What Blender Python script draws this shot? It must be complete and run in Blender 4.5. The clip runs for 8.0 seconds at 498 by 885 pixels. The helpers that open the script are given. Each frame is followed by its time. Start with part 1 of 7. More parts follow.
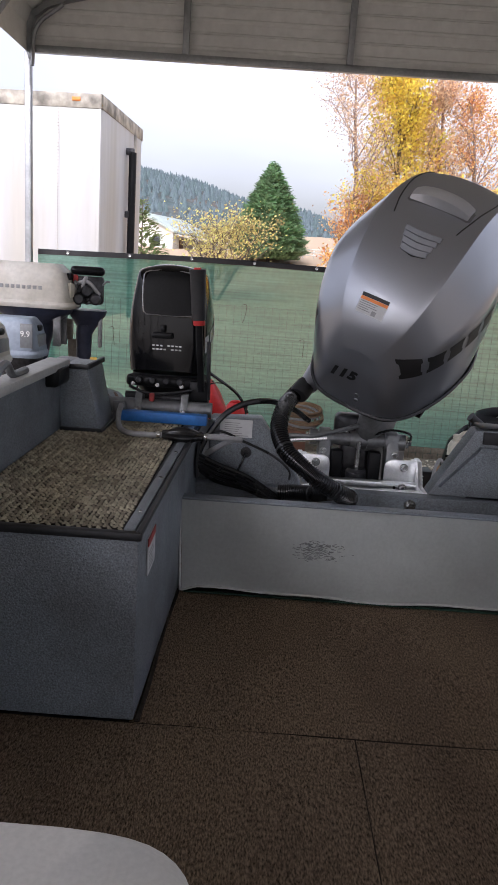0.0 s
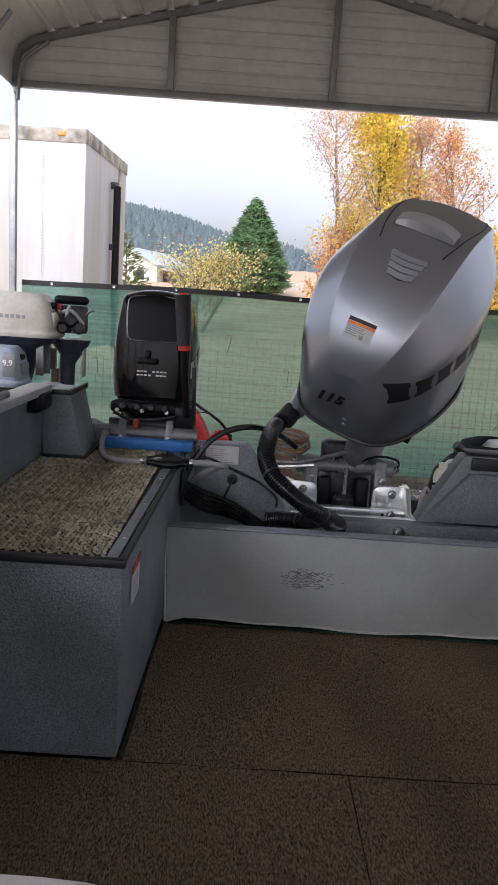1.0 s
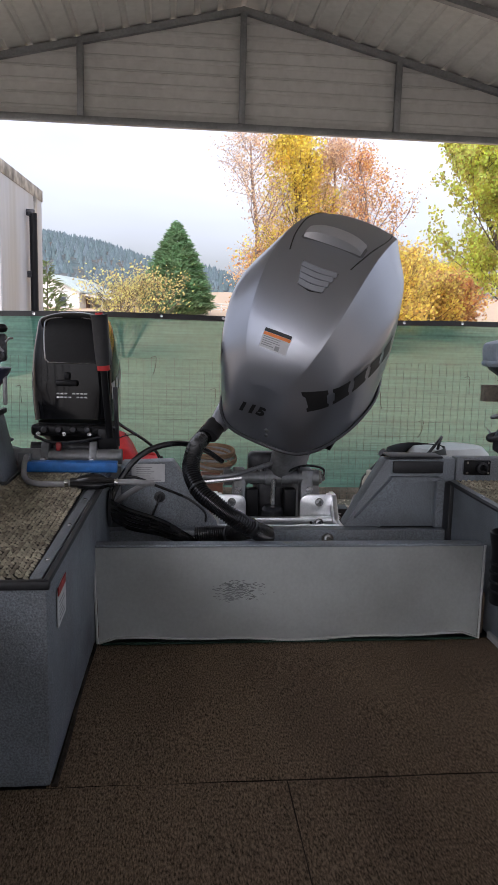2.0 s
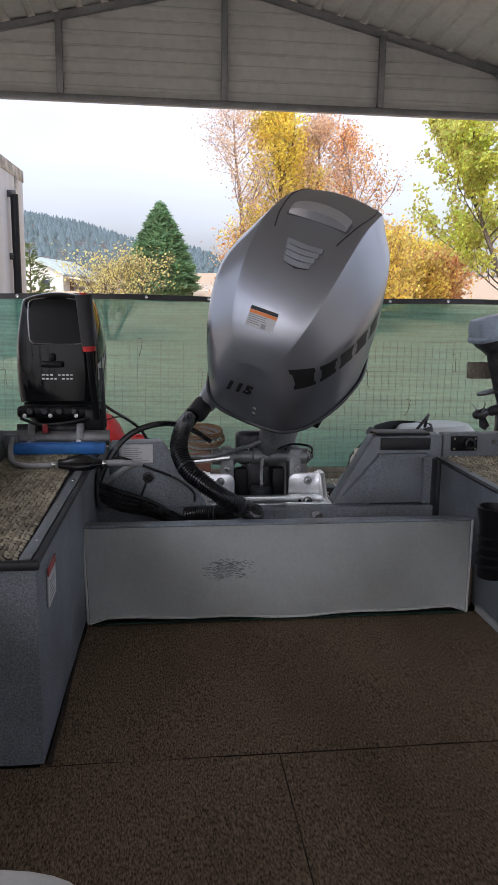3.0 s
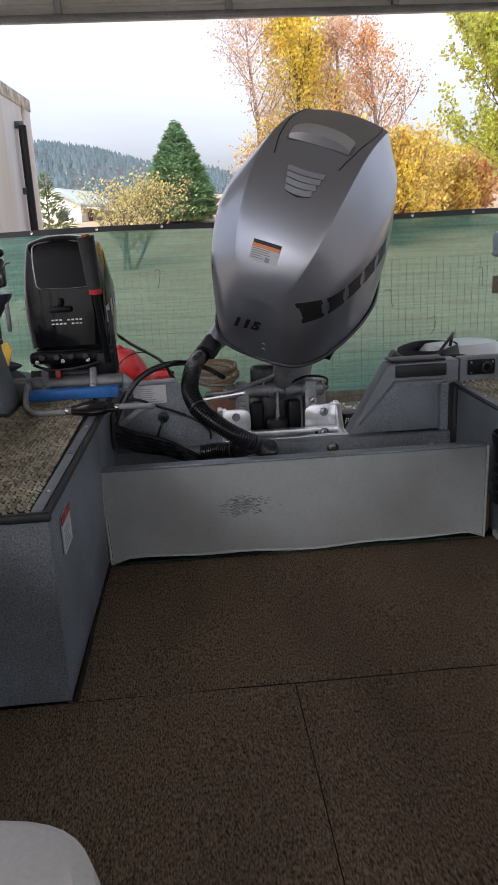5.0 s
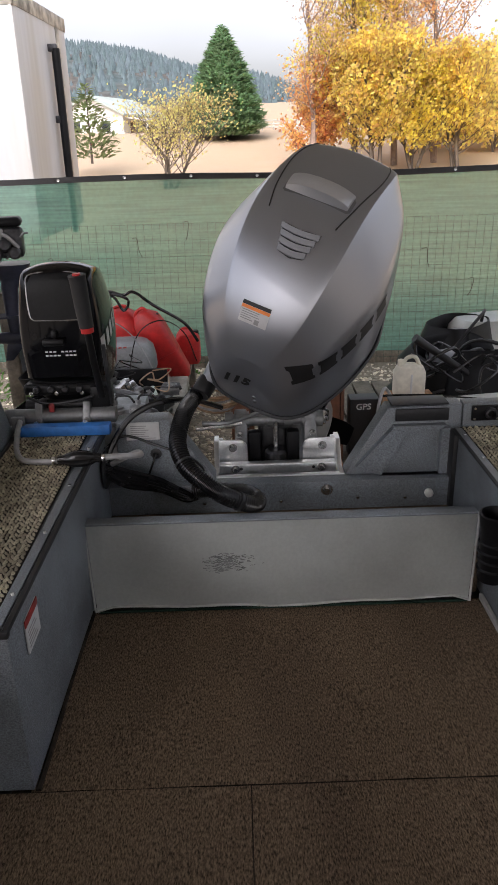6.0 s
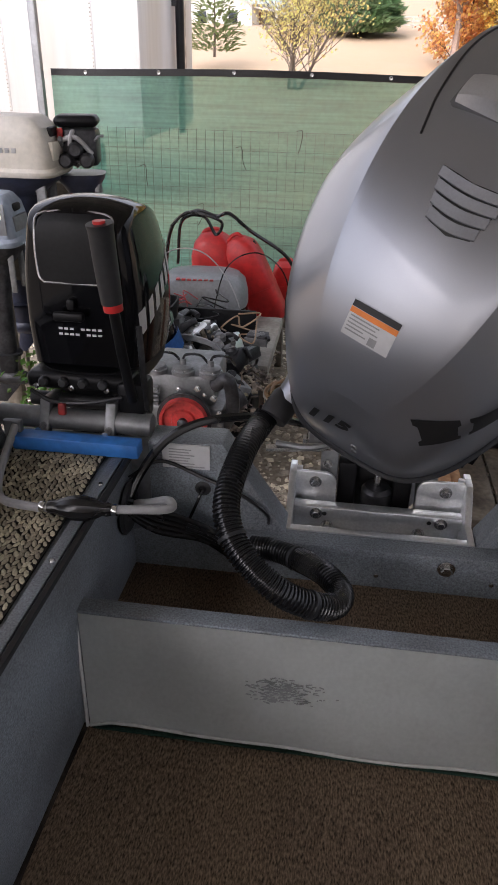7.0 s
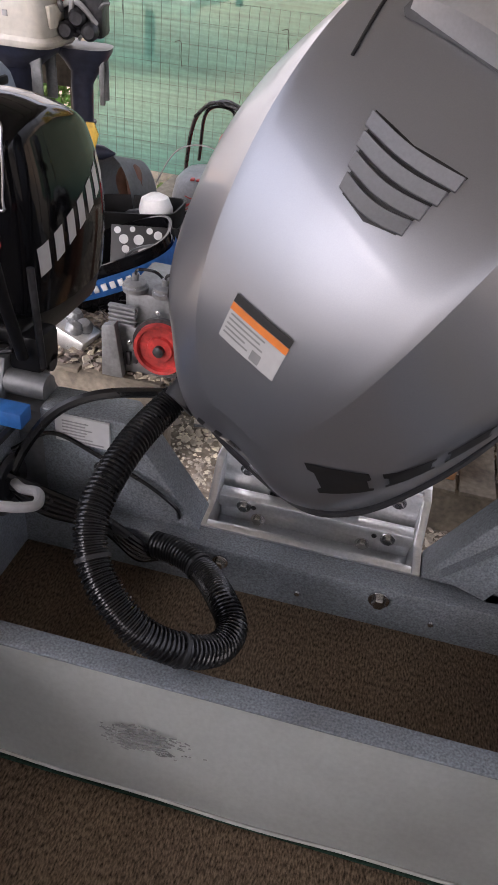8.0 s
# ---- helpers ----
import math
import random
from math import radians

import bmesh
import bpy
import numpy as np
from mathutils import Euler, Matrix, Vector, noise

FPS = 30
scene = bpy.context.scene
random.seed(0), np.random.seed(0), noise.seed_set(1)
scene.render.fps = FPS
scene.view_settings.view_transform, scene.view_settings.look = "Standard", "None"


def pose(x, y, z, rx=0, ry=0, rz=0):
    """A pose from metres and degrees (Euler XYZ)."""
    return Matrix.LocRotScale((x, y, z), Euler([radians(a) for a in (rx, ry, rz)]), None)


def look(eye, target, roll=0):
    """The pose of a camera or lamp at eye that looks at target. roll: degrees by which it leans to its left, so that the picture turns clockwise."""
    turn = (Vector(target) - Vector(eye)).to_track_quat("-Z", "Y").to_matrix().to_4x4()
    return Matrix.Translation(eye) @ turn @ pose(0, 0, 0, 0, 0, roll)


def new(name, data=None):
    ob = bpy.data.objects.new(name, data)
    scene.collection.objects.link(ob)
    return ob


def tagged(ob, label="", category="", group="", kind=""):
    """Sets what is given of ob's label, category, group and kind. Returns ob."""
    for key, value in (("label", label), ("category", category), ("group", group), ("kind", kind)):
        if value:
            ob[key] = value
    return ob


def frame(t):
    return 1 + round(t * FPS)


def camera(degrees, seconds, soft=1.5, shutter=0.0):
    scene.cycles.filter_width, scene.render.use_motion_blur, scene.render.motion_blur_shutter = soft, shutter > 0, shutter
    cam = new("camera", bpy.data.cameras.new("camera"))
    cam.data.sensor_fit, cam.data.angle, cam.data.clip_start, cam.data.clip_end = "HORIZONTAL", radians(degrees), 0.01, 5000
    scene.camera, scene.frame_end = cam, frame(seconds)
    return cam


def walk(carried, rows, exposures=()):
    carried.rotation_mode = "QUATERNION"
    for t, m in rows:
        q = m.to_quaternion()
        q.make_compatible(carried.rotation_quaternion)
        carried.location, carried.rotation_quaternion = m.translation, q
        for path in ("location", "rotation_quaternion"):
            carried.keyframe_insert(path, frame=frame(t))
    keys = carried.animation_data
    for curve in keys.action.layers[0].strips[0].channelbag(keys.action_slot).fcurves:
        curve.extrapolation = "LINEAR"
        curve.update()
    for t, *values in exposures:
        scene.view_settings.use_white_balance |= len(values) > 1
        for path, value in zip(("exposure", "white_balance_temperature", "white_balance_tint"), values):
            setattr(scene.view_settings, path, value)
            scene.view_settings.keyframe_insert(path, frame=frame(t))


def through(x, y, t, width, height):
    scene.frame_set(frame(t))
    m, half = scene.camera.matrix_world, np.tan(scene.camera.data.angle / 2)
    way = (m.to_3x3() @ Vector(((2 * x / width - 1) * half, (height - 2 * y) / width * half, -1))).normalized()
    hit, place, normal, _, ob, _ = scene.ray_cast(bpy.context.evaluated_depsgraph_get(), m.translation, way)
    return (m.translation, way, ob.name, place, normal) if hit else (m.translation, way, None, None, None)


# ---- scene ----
cam = camera(38.0, 8.0, soft=0.6, shutter=0.1)
PATH = [
    (0, (-0.342, 0.363, 0.888), (-0.366, 2.31, 0.431), 3.9),
    (0.5, (-0.345, 0.397, 0.855), (-0.458, 2.341, 0.4), 3.6),
    (1, (-0.348, 0.395, 0.863), (-0.334, 2.361, 0.495), 3.9),
    (1.5, (-0.332, 0.381, 0.86), (-0.197, 2.354, 0.566), 2.6),
    (2, (-0.321, 0.378, 0.847), (-0.126, 2.345, 0.543), 1.4),
    (3.5, (-0.322, 0.38, 0.838), (-0.091, 2.33, 0.459), 0.7),
    (4, (-0.323, 0.381, 0.836), (-0.091, 2.327, 0.441), 0.6),
    (4.5, (-0.32, 0.38, 0.835), (-0.076, 2.318, 0.406), 0.5),
    (4.7, (-0.316, 0.378, 0.838), (-0.103, 2.309, 0.361), -0.7),
    (5.8, (-0.09, 0.447, 1.144), (-0.108, 2.312, 0.421), -4.3),
    (6, (-0.104, 0.524, 1.215), (-0.084, 2.375, 0.458), -1.6),
    (6.5, (-0.065, 0.861, 1.224), (-0.104, 2.656, 0.342), 0.9),
    (7, (-0.103, 1.321, 1.181), (-0.331, 3.059, 0.216), 1.1),
    (7.5, (-0.041, 1.585, 1.152), (-0.305, 3.235, 0.052), 3.2),
    (8, (0.061, 1.687, 1.183), (-0.22, 3.263, -0.015), 6.2),
]
walk(cam, [(t, look(eye, target, roll)) for t, eye, target, roll in PATH],[(0, 0.95, 6150, 19), (1.5, 0.92, 6100, 18), (4.7, 0.90, 6050, 17), (5.8, 1.08, 6500, 17), (6.1, 1.04, 6500, 17), (6.5, 0.92, 6500, 17), (7.0, 1.18, 6400, 19), (7.5, 1.24, 6400, 20), (8.0, 1.62, 6450, 22)])

# ---- light ----
world = bpy.data.worlds.new("overcast")
scene.world = world
world.use_nodes = True
wt = world.node_tree
sky = wt.nodes.new("ShaderNodeTexSky")
sky.sky_type = "NISHITA"
sky.sun_disc = False
SUN_TURN, SUN_HEIGHT = radians(196), radians(36)
sky.sun_elevation, sky.sun_rotation = SUN_HEIGHT, SUN_TURN
sky.air_density, sky.dust_density, sky.ozone_density = 1.0, 2.0, 1.0
pale = wt.nodes.new("ShaderNodeHueSaturation")
pale.inputs["Saturation"].default_value = 0.27
wt.links.new(sky.outputs[0], pale.inputs["Color"])
# a closed cloud deck: brighter overhead than at the horizon, with soft cloud bellies
direction = wt.nodes.new("ShaderNodeTexCoord")
height = wt.nodes.new("ShaderNodeSeparateXYZ")
wt.links.new(direction.outputs["Generated"], height.inputs[0])
overhead = wt.nodes.new("ShaderNodeMapRange")
overhead.inputs["To Min"].default_value, overhead.inputs["To Max"].default_value = 0.32, 3.15
wt.links.new(height.outputs["Z"], overhead.inputs["Value"])
flat_clouds = wt.nodes.new("ShaderNodeMapping")
flat_clouds.inputs["Scale"].default_value = (1.0, 1.0, 3.2)
wt.links.new(direction.outputs["Generated"], flat_clouds.inputs[0])
clouds = wt.nodes.new("ShaderNodeTexNoise")
clouds.inputs["Scale"].default_value, clouds.inputs["Detail"].default_value, clouds.inputs["Roughness"].default_value = 2.6, 4, 0.45
wt.links.new(flat_clouds.outputs[0], clouds.inputs["Vector"])
belly = wt.nodes.new("ShaderNodeMapRange")
belly.inputs["From Min"].default_value, belly.inputs["From Max"].default_value = 0.35, 0.65
belly.inputs["To Min"].default_value, belly.inputs["To Max"].default_value = 0.90, 1.06
wt.links.new(clouds.outputs["Fac"], belly.inputs["Value"])
deck = wt.nodes.new("ShaderNodeMath")
deck.operation = "MULTIPLY"
wt.links.new(overhead.outputs[0], deck.inputs[0])
wt.links.new(belly.outputs[0], deck.inputs[1])
cover = wt.nodes.new("ShaderNodeMix")
cover.data_type, cover.blend_type = "RGBA", "MULTIPLY"
cover.inputs["Factor"].default_value = 1.0
wt.links.new(pale.outputs[0], cover.inputs["A"])
wt.links.new(deck.outputs[0], cover.inputs["B"])
wt.links.new(cover.outputs["Result"], wt.nodes["Background"].inputs["Color"])
wt.nodes["Background"].inputs["Strength"].default_value = 0.125
sun = new("sun", bpy.data.lights.new("sun", "SUN"))
sun.data.energy, sun.data.angle, sun.data.color = 1.0, radians(50), (1, 0.97, 0.94)
sun.matrix_world = look((0, 0, 0), (-math.sin(SUN_TURN) * math.cos(SUN_HEIGHT), -math.cos(SUN_TURN) * math.cos(SUN_HEIGHT), -math.sin(SUN_HEIGHT)))

rng = random.Random(7)


# ---- mesh helpers ----
def part(name, bm, mat, parent=None, label="", smooth=True, angle=35):
    me = bpy.data.meshes.new(name)
    bmesh.ops.recalc_face_normals(bm, faces=bm.faces)
    bm.to_mesh(me)
    bm.free()
    if mat:
        me.materials.append(mat)
    if smooth:
        me.shade_smooth()
        me.set_sharp_from_angle(angle=radians(angle))
    ob = new(name, me)
    if parent:
        ob.parent = parent
    if label:
        ob["label"] = label
    return ob


def thing(name, label, category, at=None, group="", kind=""):
    ob = new(name)
    if at is not None:
        ob.matrix_world = at
    return tagged(ob, label, category, group, kind)


def add_box(bm, lo, hi, bevel=0.0, seg=2, m=None):
    lo, hi = Vector(lo), Vector(hi)
    c, s = (lo + hi) / 2, hi - lo
    r = bmesh.ops.create_cube(bm, size=1, matrix=Matrix.Translation(c) @ Matrix.Diagonal((s.x, s.y, s.z, 1)))
    vs = r["verts"]
    if bevel > 0:
        es = list({e for v in vs for e in v.link_edges})
        o = bmesh.ops.bevel(bm, geom=es, offset=bevel, segments=seg, affect="EDGES", profile=0.5)
        vs = list({v for f in o["faces"] for v in f.verts} | {v for v in vs if v.is_valid})
    if m is not None:
        bmesh.ops.transform(bm, matrix=m, verts=vs)
    return vs


def box(lo, hi, bevel=0.0, seg=2, m=None):
    bm = bmesh.new()
    add_box(bm, lo, hi, bevel, seg, m)
    return bm


def boxes(items, bevel=0.0):
    bm = bmesh.new()
    for lo, hi in items:
        add_box(bm, lo, hi, bevel)
    return bm


def add_prism(bm, pts, axis, a, b, bevel=0.0):
    """Polygon pts extruded along an axis from a to b. The points give the two other coordinates in x, y, z order."""
    def place(p, d):
        q = list(p)
        q.insert("xyz".index(axis), d)
        return Vector(q)
    lo = [bm.verts.new(place(p, a)) for p in pts]
    hi = [bm.verts.new(place(p, b)) for p in pts]
    fs = [bm.faces.new(lo), bm.faces.new(hi[::-1])]
    n = len(pts)
    for i in range(n):
        fs.append(bm.faces.new((lo[i], hi[i], hi[(i + 1) % n], lo[(i + 1) % n])))
    bmesh.ops.recalc_face_normals(bm, faces=fs)
    if bevel > 0:
        bmesh.ops.bevel(bm, geom=list({e for f in fs for e in f.edges}), offset=bevel, segments=2, affect="EDGES", profile=0.5)


def prism(pts, axis, a, b, bevel=0.0):
    bm = bmesh.new()
    add_prism(bm, pts, axis, a, b, bevel)
    return bm


def spline(pts, n=8):
    """Smooth line through the points."""
    p = [Vector(q) for q in pts]
    p = [2 * p[0] - p[1]] + p + [2 * p[-1] - p[-2]]
    out = []
    for i in range(1, len(p) - 2):
        for k in range(n):
            t = k / n
            a, b, c, d = p[i - 1:i + 3]
            out.append(0.5 * ((2 * b) + (c - a) * t + (2 * a - 5 * b + 4 * c - d) * t * t + (3 * b - a - 3 * c + d) * t ** 3))
    return out + [p[-2]]


def add_tube(bm, pts, radius, seg=10, closed_ends=True):
    """A pipe along pts; radius is a number or a function of the position 0..1."""
    pts = [Vector(p) for p in pts]
    up = None
    rings = []
    n = len(pts)
    for i, p in enumerate(pts):
        d = (pts[min(i + 1, n - 1)] - pts[max(i - 1, 0)]).normalized()
        if up is None:
            up = d.orthogonal().normalized()
        up = (up - d * up.dot(d)).normalized()
        side = d.cross(up)
        r = radius(i / max(n - 1, 1)) if callable(radius) else radius
        rings.append([bm.verts.new(p + (up * math.cos(2 * math.pi * k / seg) + side * math.sin(2 * math.pi * k / seg)) * r) for k in range(seg)])
    for a, b in zip(rings, rings[1:]):
        for k in range(seg):
            bm.faces.new((a[k], a[(k + 1) % seg], b[(k + 1) % seg], b[k]))
    if closed_ends:
        bm.faces.new(rings[0][::-1])
        bm.faces.new(rings[-1])


def tube(pts, radius, seg=10):
    bm = bmesh.new()
    add_tube(bm, pts, radius, seg)
    return bm


def loft(rings, caps=True):
    bm = bmesh.new()
    rs = [[bm.verts.new(p) for p in r] for r in rings]
    n = len(rs[0])
    for a, b in zip(rs, rs[1:]):
        for k in range(n):
            bm.faces.new((a[k], a[(k + 1) % n], b[(k + 1) % n], b[k]))
    if caps:
        bm.faces.new(rs[0][::-1])
        bm.faces.new(rs[-1])
    return bm


def oval(cx, cy, rx, ry, z, n=24, power=2.0, plane="xy"):
    """A rounded ring (superellipse) at the height z."""
    out = []
    for k in range(n):
        a = 2 * math.pi * k / n
        c, s = math.cos(a), math.sin(a)
        x = cx + rx * math.copysign(abs(c) ** (2 / power), c)
        y = cy + ry * math.copysign(abs(s) ** (2 / power), s)
        out.append((x, y, z) if plane == "xy" else (x, z, y) if plane == "xz" else (z, x, y))
    return out


def lathe(profile, seg=20, m=None):
    """profile: radius, height pairs; turned round z."""
    bm = loft([[(r * math.cos(2 * math.pi * k / seg), r * math.sin(2 * math.pi * k / seg), z) for k in range(seg)] for r, z in profile])
    if m is not None:
        bmesh.ops.transform(bm, matrix=m, verts=bm.verts)
    return bm


def bolt_mesh(r=0.012, h=0.008, m=None):
    bm = lathe([(r * 1.5, 0), (r * 1.5, h * 0.25), (r * 1.45, h * 0.3)], 16)
    add = lathe([(r, h * 0.3), (r, h), (r * 0.8, h * 1.15)], 6)
    me = bpy.data.meshes.new("tmp")
    add.to_mesh(me)
    add.free()
    bm.from_mesh(me)
    bpy.data.meshes.remove(me)
    if m is not None:
        bmesh.ops.transform(bm, matrix=m, verts=bm.verts)
    return bm


# ---- materials ----
def material(name, colour, rough=0.5, metal=0.0, vary=0.15, grain=60.0, stain=3.0, bump=0.1, colour2=None, coat=0.0, bump_scale=None, spec=0.5, per_object=0.0, stretch=None):
    """Two scales of noise in colour and roughness, and a fine relief, in real-world size."""
    m = bpy.data.materials.new(name)
    m.use_nodes = True
    nt = m.node_tree
    bsdf = nt.nodes["Principled BSDF"]
    tc = nt.nodes.new("ShaderNodeTexCoord")
    fine = nt.nodes.new("ShaderNodeTexNoise")
    fine.inputs["Scale"].default_value, fine.inputs["Detail"].default_value = grain, 4
    broad = nt.nodes.new("ShaderNodeTexNoise")
    broad.inputs["Scale"].default_value, broad.inputs["Detail"].default_value = stain, 5
    where = tc.outputs["Object"]
    if stretch:
        mp = nt.nodes.new("ShaderNodeMapping")
        mp.inputs["Scale"].default_value = stretch
        nt.links.new(where, mp.inputs[0])
        where = mp.outputs[0]
    for n in (fine, broad):
        nt.links.new(where, n.inputs["Vector"])
    c2 = colour2 or tuple(c * (1 - 2.2 * vary) for c in colour)
    mix = nt.nodes.new("ShaderNodeMix")
    mix.data_type = "RGBA"
    mix.inputs["A"].default_value, mix.inputs["B"].default_value = (*colour, 1), (*[max(0, c) for c in c2], 1)
    ramp = nt.nodes.new("ShaderNodeMapRange")
    ramp.inputs["From Min"].default_value, ramp.inputs["From Max"].default_value = 0.38, 0.68
    nt.links.new(broad.outputs["Fac"], ramp.inputs["Value"])
    nt.links.new(ramp.outputs[0], mix.inputs["Factor"])
    speck = nt.nodes.new("ShaderNodeMix")
    speck.data_type, speck.blend_type = "RGBA", "MULTIPLY"
    speck.inputs["Factor"].default_value = 1.0
    val = nt.nodes.new("ShaderNodeMapRange")
    val.inputs["From Min"].default_value, val.inputs["From Max"].default_value = 0.3, 0.7
    val.inputs["To Min"].default_value, val.inputs["To Max"].default_value = 1 - vary, 1 + vary
    nt.links.new(fine.outputs["Fac"], val.inputs["Value"])
    nt.links.new(mix.outputs["Result"], speck.inputs["A"])
    nt.links.new(val.outputs[0], speck.inputs["B"])
    last = speck.outputs["Result"]
    if per_object:
        info = nt.nodes.new("ShaderNodeObjectInfo")
        hsv = nt.nodes.new("ShaderNodeHueSaturation")
        r2 = nt.nodes.new("ShaderNodeMapRange")
        r2.inputs["To Min"].default_value, r2.inputs["To Max"].default_value = 1 - per_object, 1 + per_object
        nt.links.new(info.outputs["Random"], r2.inputs["Value"])
        nt.links.new(r2.outputs[0], hsv.inputs["Value"])
        nt.links.new(last, hsv.inputs["Color"])
        last = hsv.outputs["Color"]
    nt.links.new(last, bsdf.inputs["Base Color"])
    rr = nt.nodes.new("ShaderNodeMapRange")
    rr.inputs["To Min"].default_value, rr.inputs["To Max"].default_value = max(0.02, rough - 0.12 * vary * 4), min(1, rough + 0.12 * vary * 4)
    nt.links.new(broad.outputs["Fac"], rr.inputs["Value"])
    nt.links.new(rr.outputs[0], bsdf.inputs["Roughness"])
    bsdf.inputs["Metallic"].default_value = metal
    bsdf.inputs["Coat Weight"].default_value = coat
    bsdf.inputs["Specular IOR Level"].default_value = spec
    if bump:
        bn = nt.nodes.new("ShaderNodeBump")
        bn.inputs["Strength"].default_value, bn.inputs["Distance"].default_value = bump, 0.004
        src = fine
        if bump_scale:
            src = nt.nodes.new("ShaderNodeTexNoise")
            src.inputs["Scale"].default_value, src.inputs["Detail"].default_value = bump_scale, 3
            nt.links.new(where, src.inputs["Vector"])
        nt.links.new(src.outputs["Fac"], bn.inputs["Height"])
        nt.links.new(bn.outputs[0], bsdf.inputs["Normal"])
    return m


def island(m, amount=0.25, hue=0.02):
    """Lets the pieces joined in one mesh differ in brightness and hue."""
    nt = m.node_tree
    bsdf = nt.nodes["Principled BSDF"]
    link = bsdf.inputs["Base Color"].links[0]
    src = link.from_socket
    geo = nt.nodes.new("ShaderNodeNewGeometry")
    hsv = nt.nodes.new("ShaderNodeHueSaturation")
    a, b = nt.nodes.new("ShaderNodeMapRange"), nt.nodes.new("ShaderNodeMapRange")
    a.inputs["To Min"].default_value, a.inputs["To Max"].default_value = 1 - amount, 1 + amount
    b.inputs["To Min"].default_value, b.inputs["To Max"].default_value = 0.5 - hue, 0.5 + hue
    nt.links.new(geo.outputs["Random Per Island"], a.inputs["Value"])
    nt.links.new(geo.outputs["Random Per Island"], b.inputs["Value"])
    nt.links.new(a.outputs[0], hsv.inputs["Value"])
    nt.links.new(b.outputs[0], hsv.inputs["Hue"])
    nt.links.new(src, hsv.inputs["Color"])
    nt.links.new(hsv.outputs[0], bsdf.inputs["Base Color"])
    return m


def leafy(name, colour, through=0.5, amount=0.3, hue=0.025):
    m = island(material(name, colour, 0.6, 0, 0.15, 8, 0.6, 0.0), amount, hue)
    nt = m.node_tree
    bsdf = nt.nodes["Principled BSDF"]
    tr = nt.nodes.new("ShaderNodeBsdfTranslucent")
    mx = nt.nodes.new("ShaderNodeMixShader")
    mx.inputs[0].default_value = through
    nt.links.new(bsdf.inputs["Base Color"].links[0].from_socket, tr.inputs["Color"])
    nt.links.new(bsdf.outputs[0], mx.inputs[1])
    nt.links.new(tr.outputs[0], mx.inputs[2])
    nt.links.new(mx.outputs[0], nt.nodes["Material Output"].inputs["Surface"])
    return m


